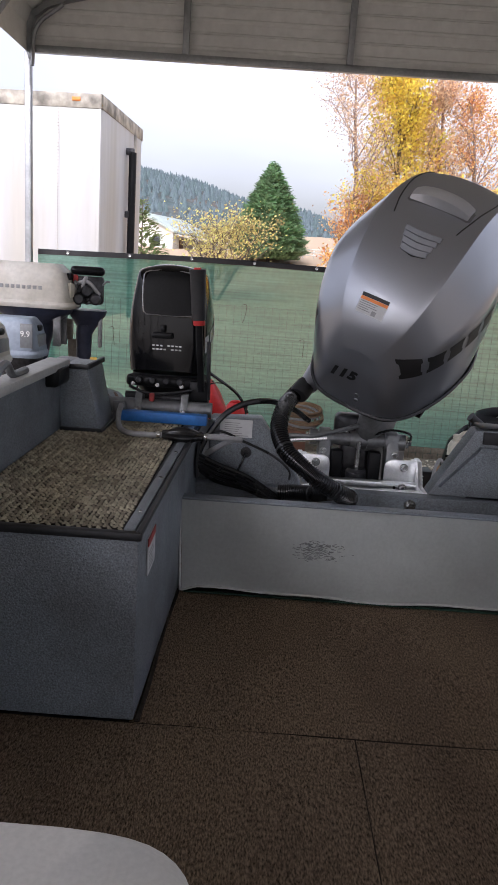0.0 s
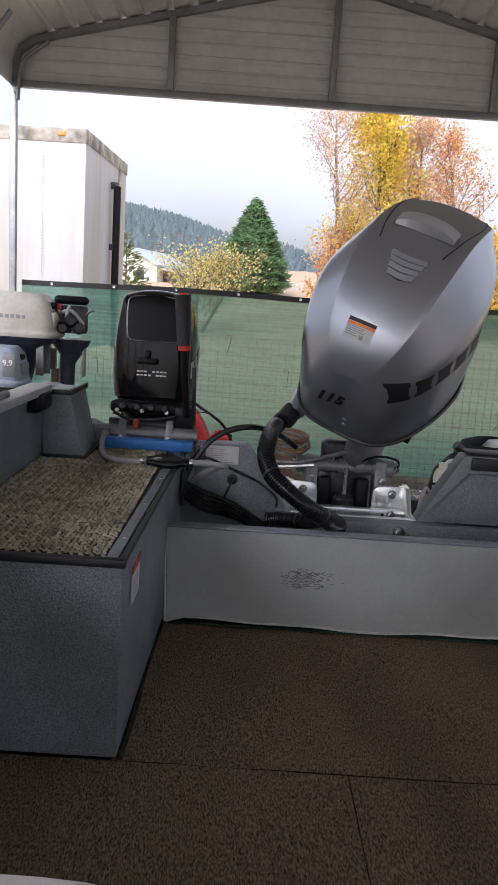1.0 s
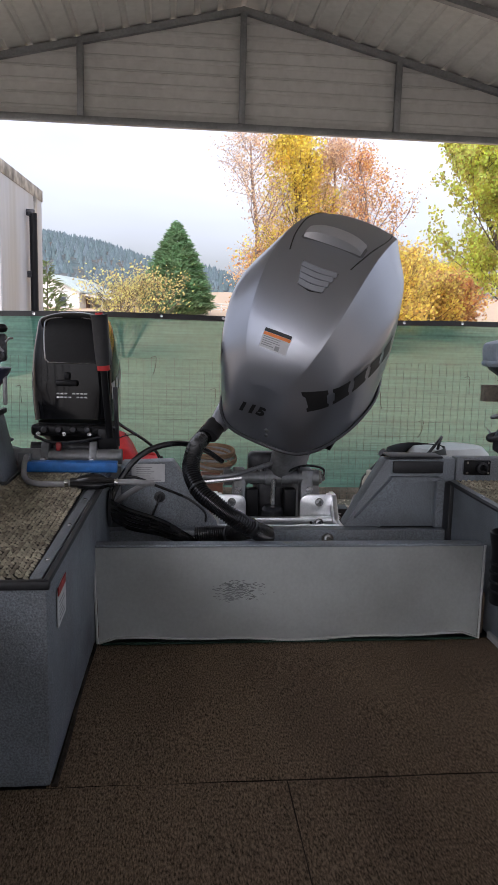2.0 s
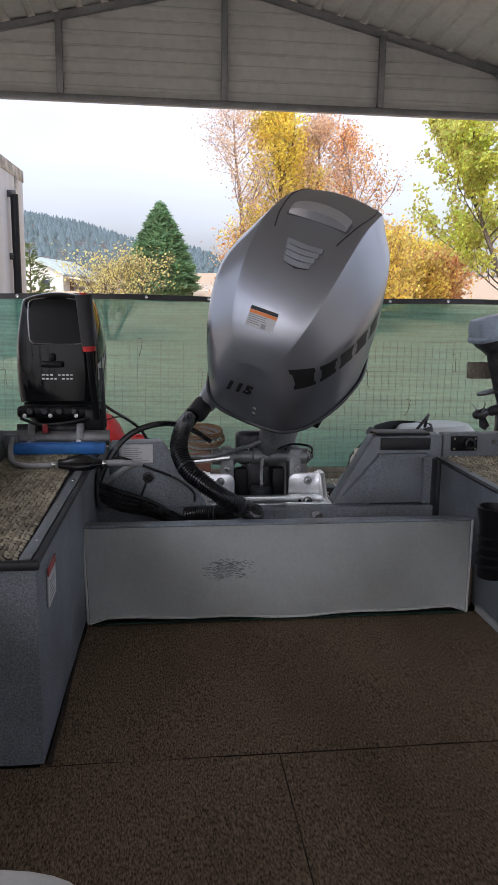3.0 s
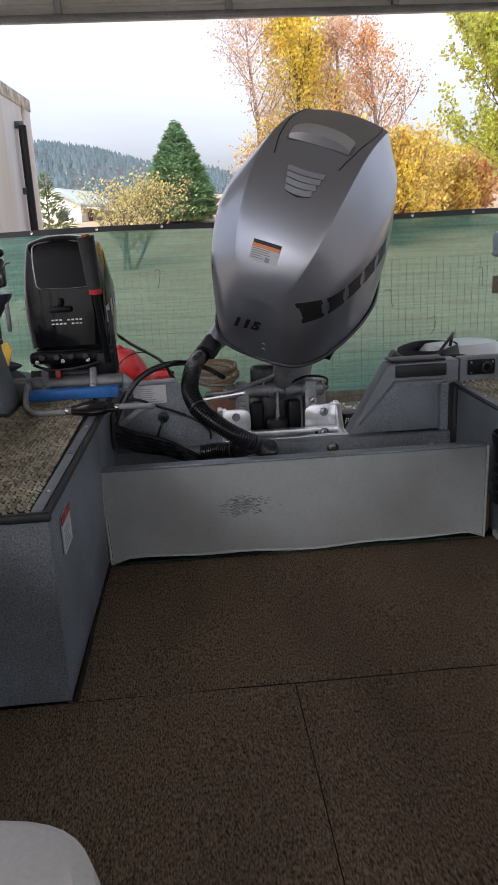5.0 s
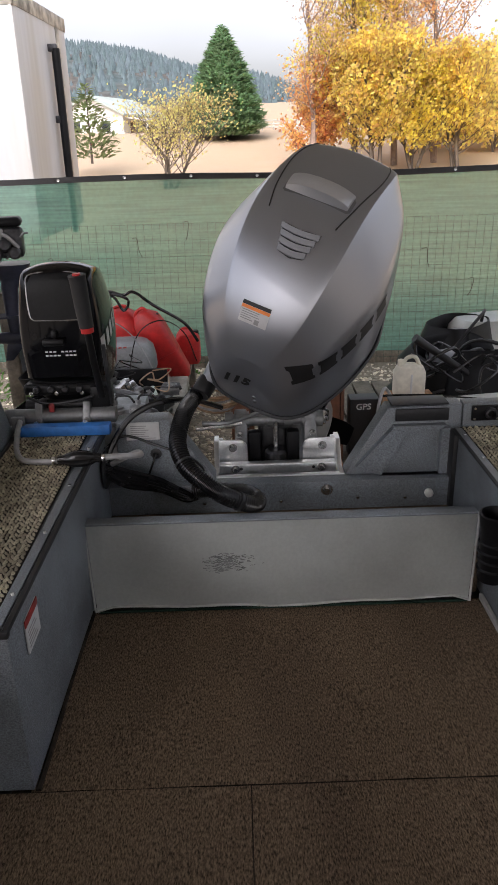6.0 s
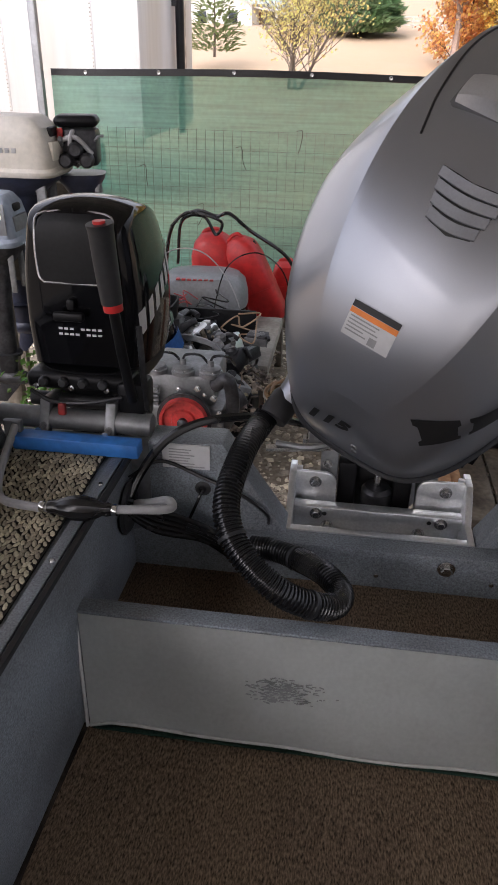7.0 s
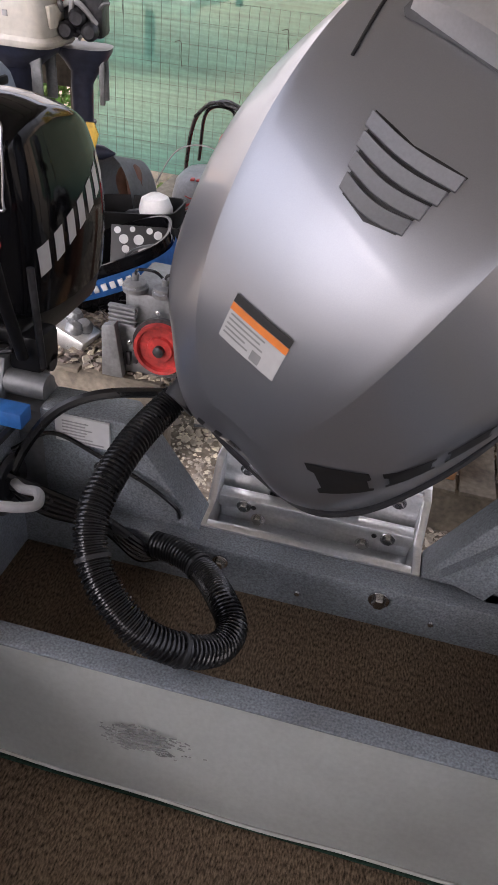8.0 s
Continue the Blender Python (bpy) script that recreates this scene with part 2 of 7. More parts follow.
M = {
    "galv": material("galvanised tube", (0.32, 0.33, 0.34), 0.45, 0.7, 0.12, 40, 5, 0.03),
    "sheet": material("painted roof sheet", (0.62, 0.62, 0.60), 0.55, 0, 0.06, 15, 1.2, 0.02),
    "grey_splatter": material("speckled grey boat paint", (0.185, 0.208, 0.230), 0.42, 0.0, 0.40, 280, 6, 0.45, (0.140, 0.152, 0.163), bump_scale=240),
    "panel": material("pale grey vinyl panel", (0.60, 0.62, 0.595), 0.34, 0, 0.05, 120, 3.2, 0.05, (0.46, 0.475, 0.455)),
    "panel_edge": material("pale panel edging", (0.5, 0.5, 0.48), 0.5, 0, 0.1, 80, 6, 0.05),
    "brown_carpet": material("worn brown boat carpet", (0.168, 0.124, 0.084), 0.97, 0, 0.75, 330, 2.6, 0.9, (0.104, 0.075, 0.053), bump_scale=380, spec=0.05, stretch=(1, 0.36, 1)),
    "seam": material("carpet seam", (0.035, 0.028, 0.022), 0.95, 0, 0.3, 100, 8, 0.4, spec=0.1),
    "loop": island(material("woven loop carpet", (0.50, 0.45, 0.34), 0.95, 0, 0.3, 400, 5, 0.6, (0.26, 0.24, 0.18), spec=0.1), 0.35, 0.012),
    "loop_base": material("dark carpet backing", (0.025, 0.023, 0.020), 0.95, 0, 0.3, 200, 8, 0.4, spec=0.1),
    "black_trim": material("black rubber trim", (0.018, 0.018, 0.02), 0.5, 0, 0.2, 80, 6, 0.1),
    "black_gloss": material("gloss black cowl paint", (0.005, 0.005, 0.006), 0.07, 0, 0.1, 60, 4, 0.004, spec=0.20),
    "black_plastic": material("black plastic", (0.008, 0.008, 0.009), 0.42, 0, 0.2, 120, 6, 0.08, spec=0.18),
    "hose": material("ribbed black plastic hose", (0.009, 0.009, 0.010), 0.27, 0, 0.15, 80, 6, 0.04),
    "dark_metal": material("greasy dark metal", (0.06, 0.06, 0.065), 0.45, 0.6, 0.3, 60, 12, 0.15),
    "silver": material("metallic silver paint", (0.34, 0.352, 0.385), 0.34, 0.80, 0.03, 900, 1.5, 0.006, coat=0.45),
    "slat": material("satin grey vent slat", (0.20, 0.205, 0.22), 0.45, 0.4, 0.06, 300, 5, 0.02),
    "aluminium": material("bare machined aluminium", (0.84, 0.85, 0.86), 0.30, 0.85, 0.08, 150, 8, 0.04),
    "cast": material("cast grey metal", (0.24, 0.245, 0.25), 0.5, 0.6, 0.18, 80, 10, 0.12),
    "steel": material("stainless steel", (0.62, 0.62, 0.62), 0.25, 1.0, 0.08, 80, 8, 0.03),
    "chrome": material("bright trim", (0.42, 0.42, 0.43), 0.22, 0.9, 0.05, 80, 8, 0.0),
    "white": material("white paint", (0.78, 0.78, 0.76), 0.5, 0, 0.05, 60, 4, 0.02),
    "decal_white": material("white sticker", (0.55, 0.55, 0.55), 0.45, 0, 0.04, 60, 20, 0.0),
    "orange": material("orange sticker band", (0.85, 0.24, 0.04), 0.45, 0, 0.05, 60, 10, 0.0),
    "ink": material("black ink", (0.012, 0.012, 0.013), 0.5, 0, 0.1, 60, 10, 0.0),
    "grey_ink": material("grey print", (0.3, 0.3, 0.3), 0.5, 0, 0.1, 60, 10, 0.0),
    "red": material("red plastic", (0.55, 0.022, 0.02), 0.42, 0, 0.14, 30, 6, 0.06, (0.42, 0.02, 0.02)),
    "red_paint": material("worn red paint", (0.45, 0.035, 0.03), 0.5, 0, 0.25, 60, 14, 0.15),
    "blue": material("blue paint", (0.03, 0.17, 0.50), 0.5, 0, 0.16, 50, 14, 0.12, (0.025, 0.13, 0.40)),
    "hose_grey": material("grey fuel hose", (0.32, 0.32, 0.32), 0.45, 0, 0.1, 60, 10, 0.05),
    "seat": material("off-white seat vinyl", (0.60, 0.58, 0.54), 0.5, 0, 0.06, 200, 4, 0.06),
    "beige_cowl": material("aged off-white cowl", (0.52, 0.50, 0.45), 0.5, 0, 0.10, 40, 5, 0.05, (0.40, 0.37, 0.31)),
    "blue_cowl": material("faded blue-grey cowl", (0.28, 0.33, 0.40), 0.5, 0, 0.1, 40, 7, 0.04),
    "navy": material("dark blue leg paint", (0.03, 0.035, 0.06), 0.35, 0.2, 0.2, 40, 7, 0.06),
    "wood": material("sawn timber", (0.42, 0.23, 0.11), 0.7, 0, 0.2, 45, 9, 0.2, (0.30, 0.15, 0.07)),
    "brown_wood": material("brown veneered board", (0.13, 0.052, 0.026), 0.5, 0, 0.18, 30, 8, 0.08),
    "old_wood": material("weathered plank", (0.20, 0.17, 0.13), 0.8, 0, 0.25, 40, 6, 0.3),
    "jug": material("milky plastic jug", (0.66, 0.62, 0.52), 0.4, 0, 0.1, 30, 9, 0.03),
    "grey_plastic": material("grey painted cover", (0.22, 0.23, 0.24), 0.4, 0, 0.12, 60, 6, 0.04),
    "wire_green": material("green coated wire", (0.012, 0.05, 0.035), 0.5, 0, 0.1, 60, 10, 0.0),
    "trailer": material("weathered white trailer skin", (0.48, 0.48, 0.48), 0.5, 0, 0.05, 7, 2.2, 0.02, (0.41, 0.39, 0.35), stretch=(1, 1, 0.12)),
    "trailer_trim": material("stained trailer rail", (0.44, 0.40, 0.33), 0.6, 0, 0.3, 9, 4, 0.08),
    "bark": material("grey brown bark", (0.12, 0.095, 0.075), 0.9, 0, 0.25, 12, 1, 0.3),
    "roof_green": material("pale green metal roof", (0.40, 0.46, 0.41), 0.5, 0, 0.1, 4, 0.5, 0.0),
    "cream": material("cream house wall", (0.62, 0.60, 0.55), 0.7, 0, 0.08, 4, 0.5, 0.0),
    "glass": material("dark window glass", (0.02, 0.025, 0.03), 0.08, 0, 0.05, 4, 0.5, 0.0),
    "concrete": material("old concrete", (0.36, 0.34, 0.30), 0.85, 0, 0.2, 40, 5, 0.3),
    "cable_red": material("red cable", (0.35, 0.03, 0.03), 0.5, 0, 0.1, 60, 10, 0.0),
    "tan_cable": material("tan cable", (0.30, 0.19, 0.11), 0.5, 0, 0.1, 60, 10, 0.0),
    "tailfin": material("yellow propeller paint", (0.62, 0.40, 0.05), 0.5, 0, 0.15, 60, 10, 0.0),
}


# ---- ground, fence, carport, distance ----
GROUND = -0.88


def ground_z(x, y):
    t = min(max((y - 36) / 34, 0), 1)
    z = GROUND + 3.4 * t * t * (3 - 2 * t)
    if y > 70:
        z += (y - 70) * 0.06
    return z


def ground_material():
    m = material("gravel and dry field", (0.24, 0.20, 0.155), 0.95, 0, 0.35, 38, 1.5, 0.9, (0.20, 0.18, 0.14), spec=0.2)
    nt = m.node_tree
    bsdf = nt.nodes["Principled BSDF"]
    near = bsdf.inputs["Base Color"].links[0].from_socket
    tc = nt.nodes["Texture Coordinate"]
    sep = nt.nodes.new("ShaderNodeSeparateXYZ")
    nt.links.new(tc.outputs["Object"], sep.inputs[0])
    edge = nt.nodes.new("ShaderNodeMapRange")
    edge.inputs["From Min"].default_value, edge.inputs["From Max"].default_value = 8.0, 12.0
    nt.links.new(sep.outputs["Y"], edge.inputs["Value"])
    big = nt.nodes.new("ShaderNodeTexNoise")
    big.inputs["Scale"].default_value, big.inputs["Detail"].default_value = 0.25, 8
    nt.links.new(tc.outputs["Object"], big.inputs["Vector"])
    field = nt.nodes.new("ShaderNodeMix")
    field.data_type = "RGBA"
    field.inputs["A"].default_value, field.inputs["B"].default_value = (0.46, 0.33, 0.235, 1), (0.38, 0.30, 0.19, 1)
    nt.links.new(big.outputs["Fac"], field.inputs["Factor"])
    mix = nt.nodes.new("ShaderNodeMix")
    mix.data_type = "RGBA"
    nt.links.new(edge.outputs[0], mix.inputs["Factor"])
    nt.links.new(near, mix.inputs["A"])
    nt.links.new(field.outputs["Result"], mix.inputs["B"])
    nt.links.new(mix.outputs["Result"], bsdf.inputs["Base Color"])
    return m


def make_ground():
    bm = bmesh.new()
    xs = [-900, -400, -150, -60, -30, -15, -8, -4, 0, 4, 8, 15, 30, 60, 150, 400, 900]
    ys = [-400, -100, -30, -10, 0, 4, 8, 12, 20, 30] + list(range(36, 74, 3)) + [80, 100, 140, 200, 300, 420, 700, 1500]
    grid = [[bm.verts.new((x, y, ground_z(x, y) + (rng.uniform(-0.08, 0.08) if y > 12 and y < 200 else 0))) for x in xs] for y in ys]
    for a, b in zip(grid, grid[1:]):
        for i in range(len(xs) - 1):
            bm.faces.new((a[i], a[i + 1], b[i + 1], b[i]))
    tagged(part("ground", bm, ground_material(), angle=60), "gravel yard running out into a dry tan field", "ground", kind="structure")


make_ground()

CX, HALF, END_Y = 0.25, 2.95, 7.6        # carport: middle, half width, far gable
PITCH = [(-2.95, 2.72), (-2.95, 2.95), (-2.90, 3.08), (-2.78, 3.17), (-2.60, 3.225), (0, 3.83)]


def carport_profile(drop=0.0):
    left = [(x, z - drop) for x, z in PITCH]
    return left + [(-x, z) for x, z in left[-2::-1]]


def make_carport():
    top = thing("carport", "open metal carport with ribbed white roof sheets and galvanised tube frames", "carport", kind="structure")
    prof = carport_profile()
    # frames beyond y -2.4 are unseen, added to carry the lengthened roof
    for fy in (END_Y, 6.3, 4.8, 2.4, 0.1, -2.4, -4.8, -7.2, -9.6):
        pts = [Vector((CX + x, fy, z - 0.045)) for x, z in prof]
        bm = bmesh.new()
        for a, b in zip(pts, pts[1:]):
            d = b - a
            m = Matrix.Translation((a + b) / 2) @ d.to_track_quat("Z", "Y").to_matrix().to_4x4()
            add_box(bm, (-0.028, -0.028, -d.length / 2 - 0.006), (0.028, 0.028, d.length / 2 + 0.006), 0, 1, m)
        part("rafter", bm, M["galv"], top, smooth=False)
        for s in (-1, 1):
            part("post", box((CX + s * HALF - 0.03, fy - 0.03, GROUND), (CX + s * HALF + 0.03, fy + 0.03, 2.74), 0.006), M["galv"], top)
    for s in (-1, 1):
        part("clip", box((CX + s * HALF - s * 0.04 - 0.03, END_Y - 0.05, 2.66), (CX + s * HALF - s * 0.04 + 0.03, END_Y - 0.035, 2.76), 0.004), M["galv"], top)
    for s in (-1, 1):
        part("knee_brace", tube([(CX + s * HALF, 6.3, 2.40), (CX + s * (HALF - 0.40), 6.3, 2.92)], 0.022, 8), M["galv"], top)
    # roof sheets with ribs that run front to back
    line = []
    for (x0, z0), (x1, z1) in zip(prof, prof[1:]):
        n = max(1, round(math.hypot(x1 - x0, z1 - z0) / 0.2275))
        for k in range(n):
            t0 = k / n
            line.append((x0 + (x1 - x0) * t0, z0 + (z1 - z0) * t0, n > 3))
    line.append((*prof[-1], False))
    section = []
    for i, (x, z, rib) in enumerate(line):
        if rib:
            a, b = Vector(line[max(i - 1, 0)][:2]), Vector(line[i + 1][:2])
            d = (b - a).normalized()
            up = Vector((-d.y, d.x))
            if up.y < 0:
                up = -up
            p = Vector((x, z))
            for off, h in ((-0.035, 0), (-0.018, -0.02), (0.018, -0.02), (0.035, 0)):
                q = p + d * off - up * h
                section.append((q.x, q.y))
        else:
            section.append((x, z))
    bm = bmesh.new()
    rows = []
    # unseen rear length added, to hold the sky's reflection low on the cowl
    for y in (END_Y + 0.12, -9.8):
        rows.append([bm.verts.new((CX + x * 1.003, y, z + 0.004)) for x, z in section] + [bm.verts.new((CX + x * 1.007, y, z + 0.014)) for x, z in section[::-1]])
    n = len(rows[0])
    for i in range(n):
        bm.faces.new((rows[0][i], rows[0][(i + 1) % n], rows[1][(i + 1) % n], rows[1][i]))
    part("roof_sheet", bm, M["sheet"], top, "ribbed pale roof sheeting", smooth=False)
    # gable: siding boards with shallow ribs, each clipped by the slope of the roof
    bottom = 2.74
    z = bottom

    def half_at(zz):
        if zz <= 3.2:
            return HALF - 0.02
        return max((3.83 - zz) / (3.83 - 3.225) * 2.60, 0.02)
    while z < 3.78:
        z2 = min(z + 0.235, 3.80)
        prof = [(0.0, 0.016), (0.012, 0.016), (0.022, 0.002), (0.098, 0.002), (0.110, 0.014), (0.130, 0.014), (0.142, 0.002), (0.222, 0.002), (0.234, 0.004)]
        rings = []
        for h, d in prof:
            zz = z + h
            if zz > 3.80:
                break
            w = half_at(zz)
            rings.append([(CX - w, END_Y + 0.04 - d, zz), (CX + w, END_Y + 0.04 - d, zz), (CX + w, END_Y + 0.05, zz), (CX - w, END_Y + 0.05, zz)])
        if len(rings) > 1:
            part("siding_board", loft(rings), M["sheet"], top, smooth=False)
        z = z2
    part("gable_rail", box((CX - HALF, END_Y - 0.035, 2.72), (CX + HALF, END_Y + 0.025, 2.782), 0.005), M["galv"], top)
    for x in (-1.5, 0.0, 1.5):
        ztop = 3.83 - abs(x) / 2.6 * 0.605 - 0.06
        part("gable_stud", box((CX + x - 0.03, END_Y - 0.032, 2.784), (CX + x + 0.03, END_Y + 0.022, ztop), 0.005), M["galv"], top)
    # side braces at the far corners
    for s in (-1, 1):
        part("knee_brace", tube(spline([(CX + s * 2.90, END_Y - 0.05, 2.60), (CX + s * 2.86, END_Y - 0.05, 2.92), (CX + s * 2.62, END_Y - 0.05, 3.12)], 5), 0.02, 8), M["galv"], top)


make_carport()


def net_material():
    m = material("green shade netting", (0.072, 0.205, 0.162), 0.8, 0, 0.12, 30, 1.2, 0.0, (0.10, 0.23, 0.168))
    nt = m.node_tree
    bsdf = nt.nodes["Principled BSDF"]
    col = bsdf.inputs["Base Color"].links[0].from_socket
    # weave: streaks along the cloth
    tc = nt.nodes["Texture Coordinate"]
    mp = nt.nodes.new("ShaderNodeMapping")
    mp.inputs["Scale"].default_value = (0.6, 1, 16)
    streak = nt.nodes.new("ShaderNodeTexNoise")
    streak.inputs["Scale"].default_value, streak.inputs["Detail"].default_value = 3, 5
    nt.links.new(tc.outputs["Object"], mp.inputs[0])
    nt.links.new(mp.outputs[0], streak.inputs["Vector"])
    hsv = nt.nodes.new("ShaderNodeHueSaturation")
    rng_node = nt.nodes.new("ShaderNodeMapRange")
    rng_node.inputs["From Min"].default_value, rng_node.inputs["From Max"].default_value = 0.3, 0.7
    rng_node.inputs["To Min"].default_value, rng_node.inputs["To Max"].default_value = 0.75, 1.3
    nt.links.new(streak.outputs["Fac"], rng_node.inputs["Value"])
    nt.links.new(rng_node.outputs[0], hsv.inputs["Value"])
    nt.links.new(col, hsv.inputs["Color"])
    nt.links.new(hsv.outputs[0], bsdf.inputs["Base Color"])
    tr = nt.nodes.new("ShaderNodeBsdfTranslucent")
    nt.links.new(hsv.outputs[0], tr.inputs["Color"])
    clear = nt.nodes.new("ShaderNodeBsdfTransparent")
    clear.inputs["Color"].default_value = (0.80, 1.0, 0.88, 1)
    a, b = nt.nodes.new("ShaderNodeMixShader"), nt.nodes.new("ShaderNodeMixShader")
    a.inputs[0].default_value, b.inputs[0].default_value = 0.55, 0.24
    nt.links.new(bsdf.outputs[0], a.inputs[1])
    nt.links.new(tr.outputs[0], a.inputs[2])
    nt.links.new(a.outputs[0], b.inputs[1])
    nt.links.new(clear.outputs[0], b.inputs[2])
    nt.links.new(b.outputs[0], nt.nodes["Material Output"].inputs["Surface"])
    return m


def fence_wave(x, z):
    return 0.012 * math.sin(x * 2.3 + z) + 0.008 * math.sin(x * 5.1 - z * 3) + 0.02 * noise.noise((x * 1.3, z * 2.0, 0.3))


def make_fence():
    f = thing("fence", "wire fence covered with green shade netting and a black eyeleted top hem", "fence", kind="structure")
    fy, x0, x1, top = 7.74, -2.66, 6.4, 0.965
    bm = bmesh.new()
    nx, nz = 130, 26
    grid = []
    for j in range(nz + 1):
        z = GROUND + 0.02 + (top - GROUND - 0.02) * j / nz
        grid.append([bm.verts.new((x0 + (x1 - x0) * i / nx, fy + fence_wave(x0 + (x1 - x0) * i / nx, z), z - 0.012 * math.sin((x0 + (x1 - x0) * i / nx) * 1.7) * (j / nz))) for i in range(nx + 1)])
    for a, b in zip(grid, grid[1:]):
        for i in range(nx):
            bm.faces.new((a[i], a[i + 1], b[i + 1], b[i]))
    part("netting", bm, net_material(), f, "translucent green woven shade cloth")
    bm = bmesh.new()
    pts = []
    for i in range(nx + 1):
        x = x0 + (x1 - x0) * i / nx
        z = top - 0.012 * math.sin(x * 1.7)
        pts.append((x, fy + fence_wave(x, top), z))
    rows = [[bm.verts.new((x, y + dy, z + dz)) for x, y, z in pts] for dy, dz in ((-0.006, -0.025), (-0.006, 0.027), (0.006, 0.027), (0.006, -0.025))]
    for k in range(4):
        a, b = rows[k], rows[(k + 1) % 4]
        for i in range(nx):
            bm.faces.new((a[i], a[i + 1], b[i + 1], b[i]))
    part("top_hem", bm, M["black_trim"], f, "black fabric hem")
    eye = bpy.data.meshes.new("eyelet")
    e = lathe([(0.006, 0), (0.014, 0.002), (0.016, 0), (0.012, -0.002)], 12)
    e.to_mesh(eye)
    e.free()
    eye.materials.append(M["steel"])
    x = x0 + 0.3
    while x < x1:
        ob = new("eyelet", eye)
        ob.parent = f
        ob.matrix_world = Matrix.Translation((x, fy + fence_wave(x, top) - 0.008, top - 0.012 * math.sin(x * 1.7) + 0.002)) @ Matrix.Rotation(radians(90), 4, "X")
        x += 0.62
    # welded wire in front of the cloth
    bm = bmesh.new()
    wy = fy - 0.035
    x = x0
    while x < x1:
        add_tube(bm, [(x, wy, GROUND), (x + 0.01, wy, 0.56)], 0.0016, 4)
        x += 0.0762
    z = GROUND + 0.06
    while z < 0.57:
        add_tube(bm, [(x0, wy - 0.002, z), (x1, wy - 0.002, z + 0.008)], 0.0016, 4)
        z += 0.1524
    w = part("wire_mesh", bm, M["wire_green"], f, "dark green welded wire mesh", smooth=False)
    w["kind"] = "stuff"
    # loose cable ties
    r2 = random.Random(3)
    for k in range(17):
        x = -2.3 + k * 0.45 + r2.uniform(-0.1, 0.1)
        z = (0.56, 0.25, -0.05, 0.42)[k % 4]
        lean = r2.uniform(-0.06, 0.06)
        part("cable_tie", tube(spline([(x - 0.05, wy - 0.004, z + 0.005), (x, wy - 0.012, z + 0.008), (x + lean * 0.3, wy - 0.012, z - 0.1), (x + lean, wy - 0.008, z - 0.17)], 4), 0.0025, 5), M["black_plastic"], f)
    part("base_board", box((x0, fy - 0.02, GROUND), (x1, fy + 0.02, GROUND + 0.12), 0.006), M["old_wood"], f)


make_fence()


def make_trailer():
    at = Matrix.Translation((-2.83, 11.15, GROUND)) @ Matrix.Rotation(radians(-3), 4, "Z")
    t = thing("box_trailer", "weathered white box trailer parked behind the fence", "trailer", at)
    L, W, z0, z1 = 11.0, 2.5, 0.95, 4.0
    part("body", box((-L, 0, z0), (0, W, z1), 0.05, 3), M["trailer"], t)
    part("roof_rail", boxes([((-L - 0.01, -0.012, z1 - 0.16), (0.012, 0.02, z1 + 0.03)), ((-0.02, -0.012, z1 - 0.16), (0.012, W, z1 + 0.03))], 0.008), M["trailer_trim"], t, "dirt-stained roof rail")
    part("bottom_rail", box((-L, -0.012, z0 - 0.06), (0.012, 0.03, z0 + 0.12), 0.006), M["trailer_trim"], t)
    for x in [-0.03] + [-0.62 - 1.2 * k for k in range(8)]:
        part("panel_joint", box((x - 0.02, -0.008, z0 + 0.12), (x + 0.02, 0.004, z1 - 0.16), 0.002), M["trailer"], t)
    bm = bmesh.new()
    for x in (-0.62, -1.82):
        for k in range(60):
            add_box(bm, (x - 0.008, -0.013, z0 + 0.2 + k * 0.045), (x + 0.008, -0.006, z0 + 0.215 + k * 0.045), 0)
    r = part("rivets", bm, M["trailer_trim"], t, smooth=False)
    r["kind"] = "stuff"
    part("marker_lamp", box((-0.42, -0.03, z1 - 0.075), (-0.3, -0.01, z1 - 0.02), 0.01), M["orange"], t, "orange marker lamp")
    part("corner_post", box((-0.005, 1.9, z0), (0.02, 2.06, z1 - 0.16), 0.004), M["trailer_trim"], t)
    pipe = part("vent_pipe", tube([(0.10, 1.45, 1.6), (0.10, 1.45, 3.5)], 0.06, 12), M["black_plastic"], t, "black pipe strapped to the end wall")
    for z in (3.46, 2.5):
        part("pipe_bracket", box((0.0, 1.40, z), (0.12, 1.50, z + 0.1), 0.006), M["dark_metal"], pipe)
    part("pipe_foot", tube([(0.10, 1.45, 1.58), (0.10, 1.45, 0.9)], 0.045, 10), M["dark_metal"], pipe)
    for x in (-8.2, -9.5):
        w = part("wheel", lathe([(0.2, -0.14), (0.48, -0.14), (0.5, -0.1), (0.5, 0.1), (0.48, 0.14), (0.2, 0.14)], 28, Matrix.Translation((x, 0.3, 0.5)) @ Matrix.Rotation(radians(90), 4, "X")), M["black_trim"], t)
    for y in (0.3, 2.0):
        part("landing_leg", boxes([((-1.5, y, 0.02), (-1.38, y + 0.12, z0)), ((-1.56, y - 0.06, 0.0), (-1.32, y + 0.18, 0.04))], 0.006), M["dark_metal"], t)


make_trailer()


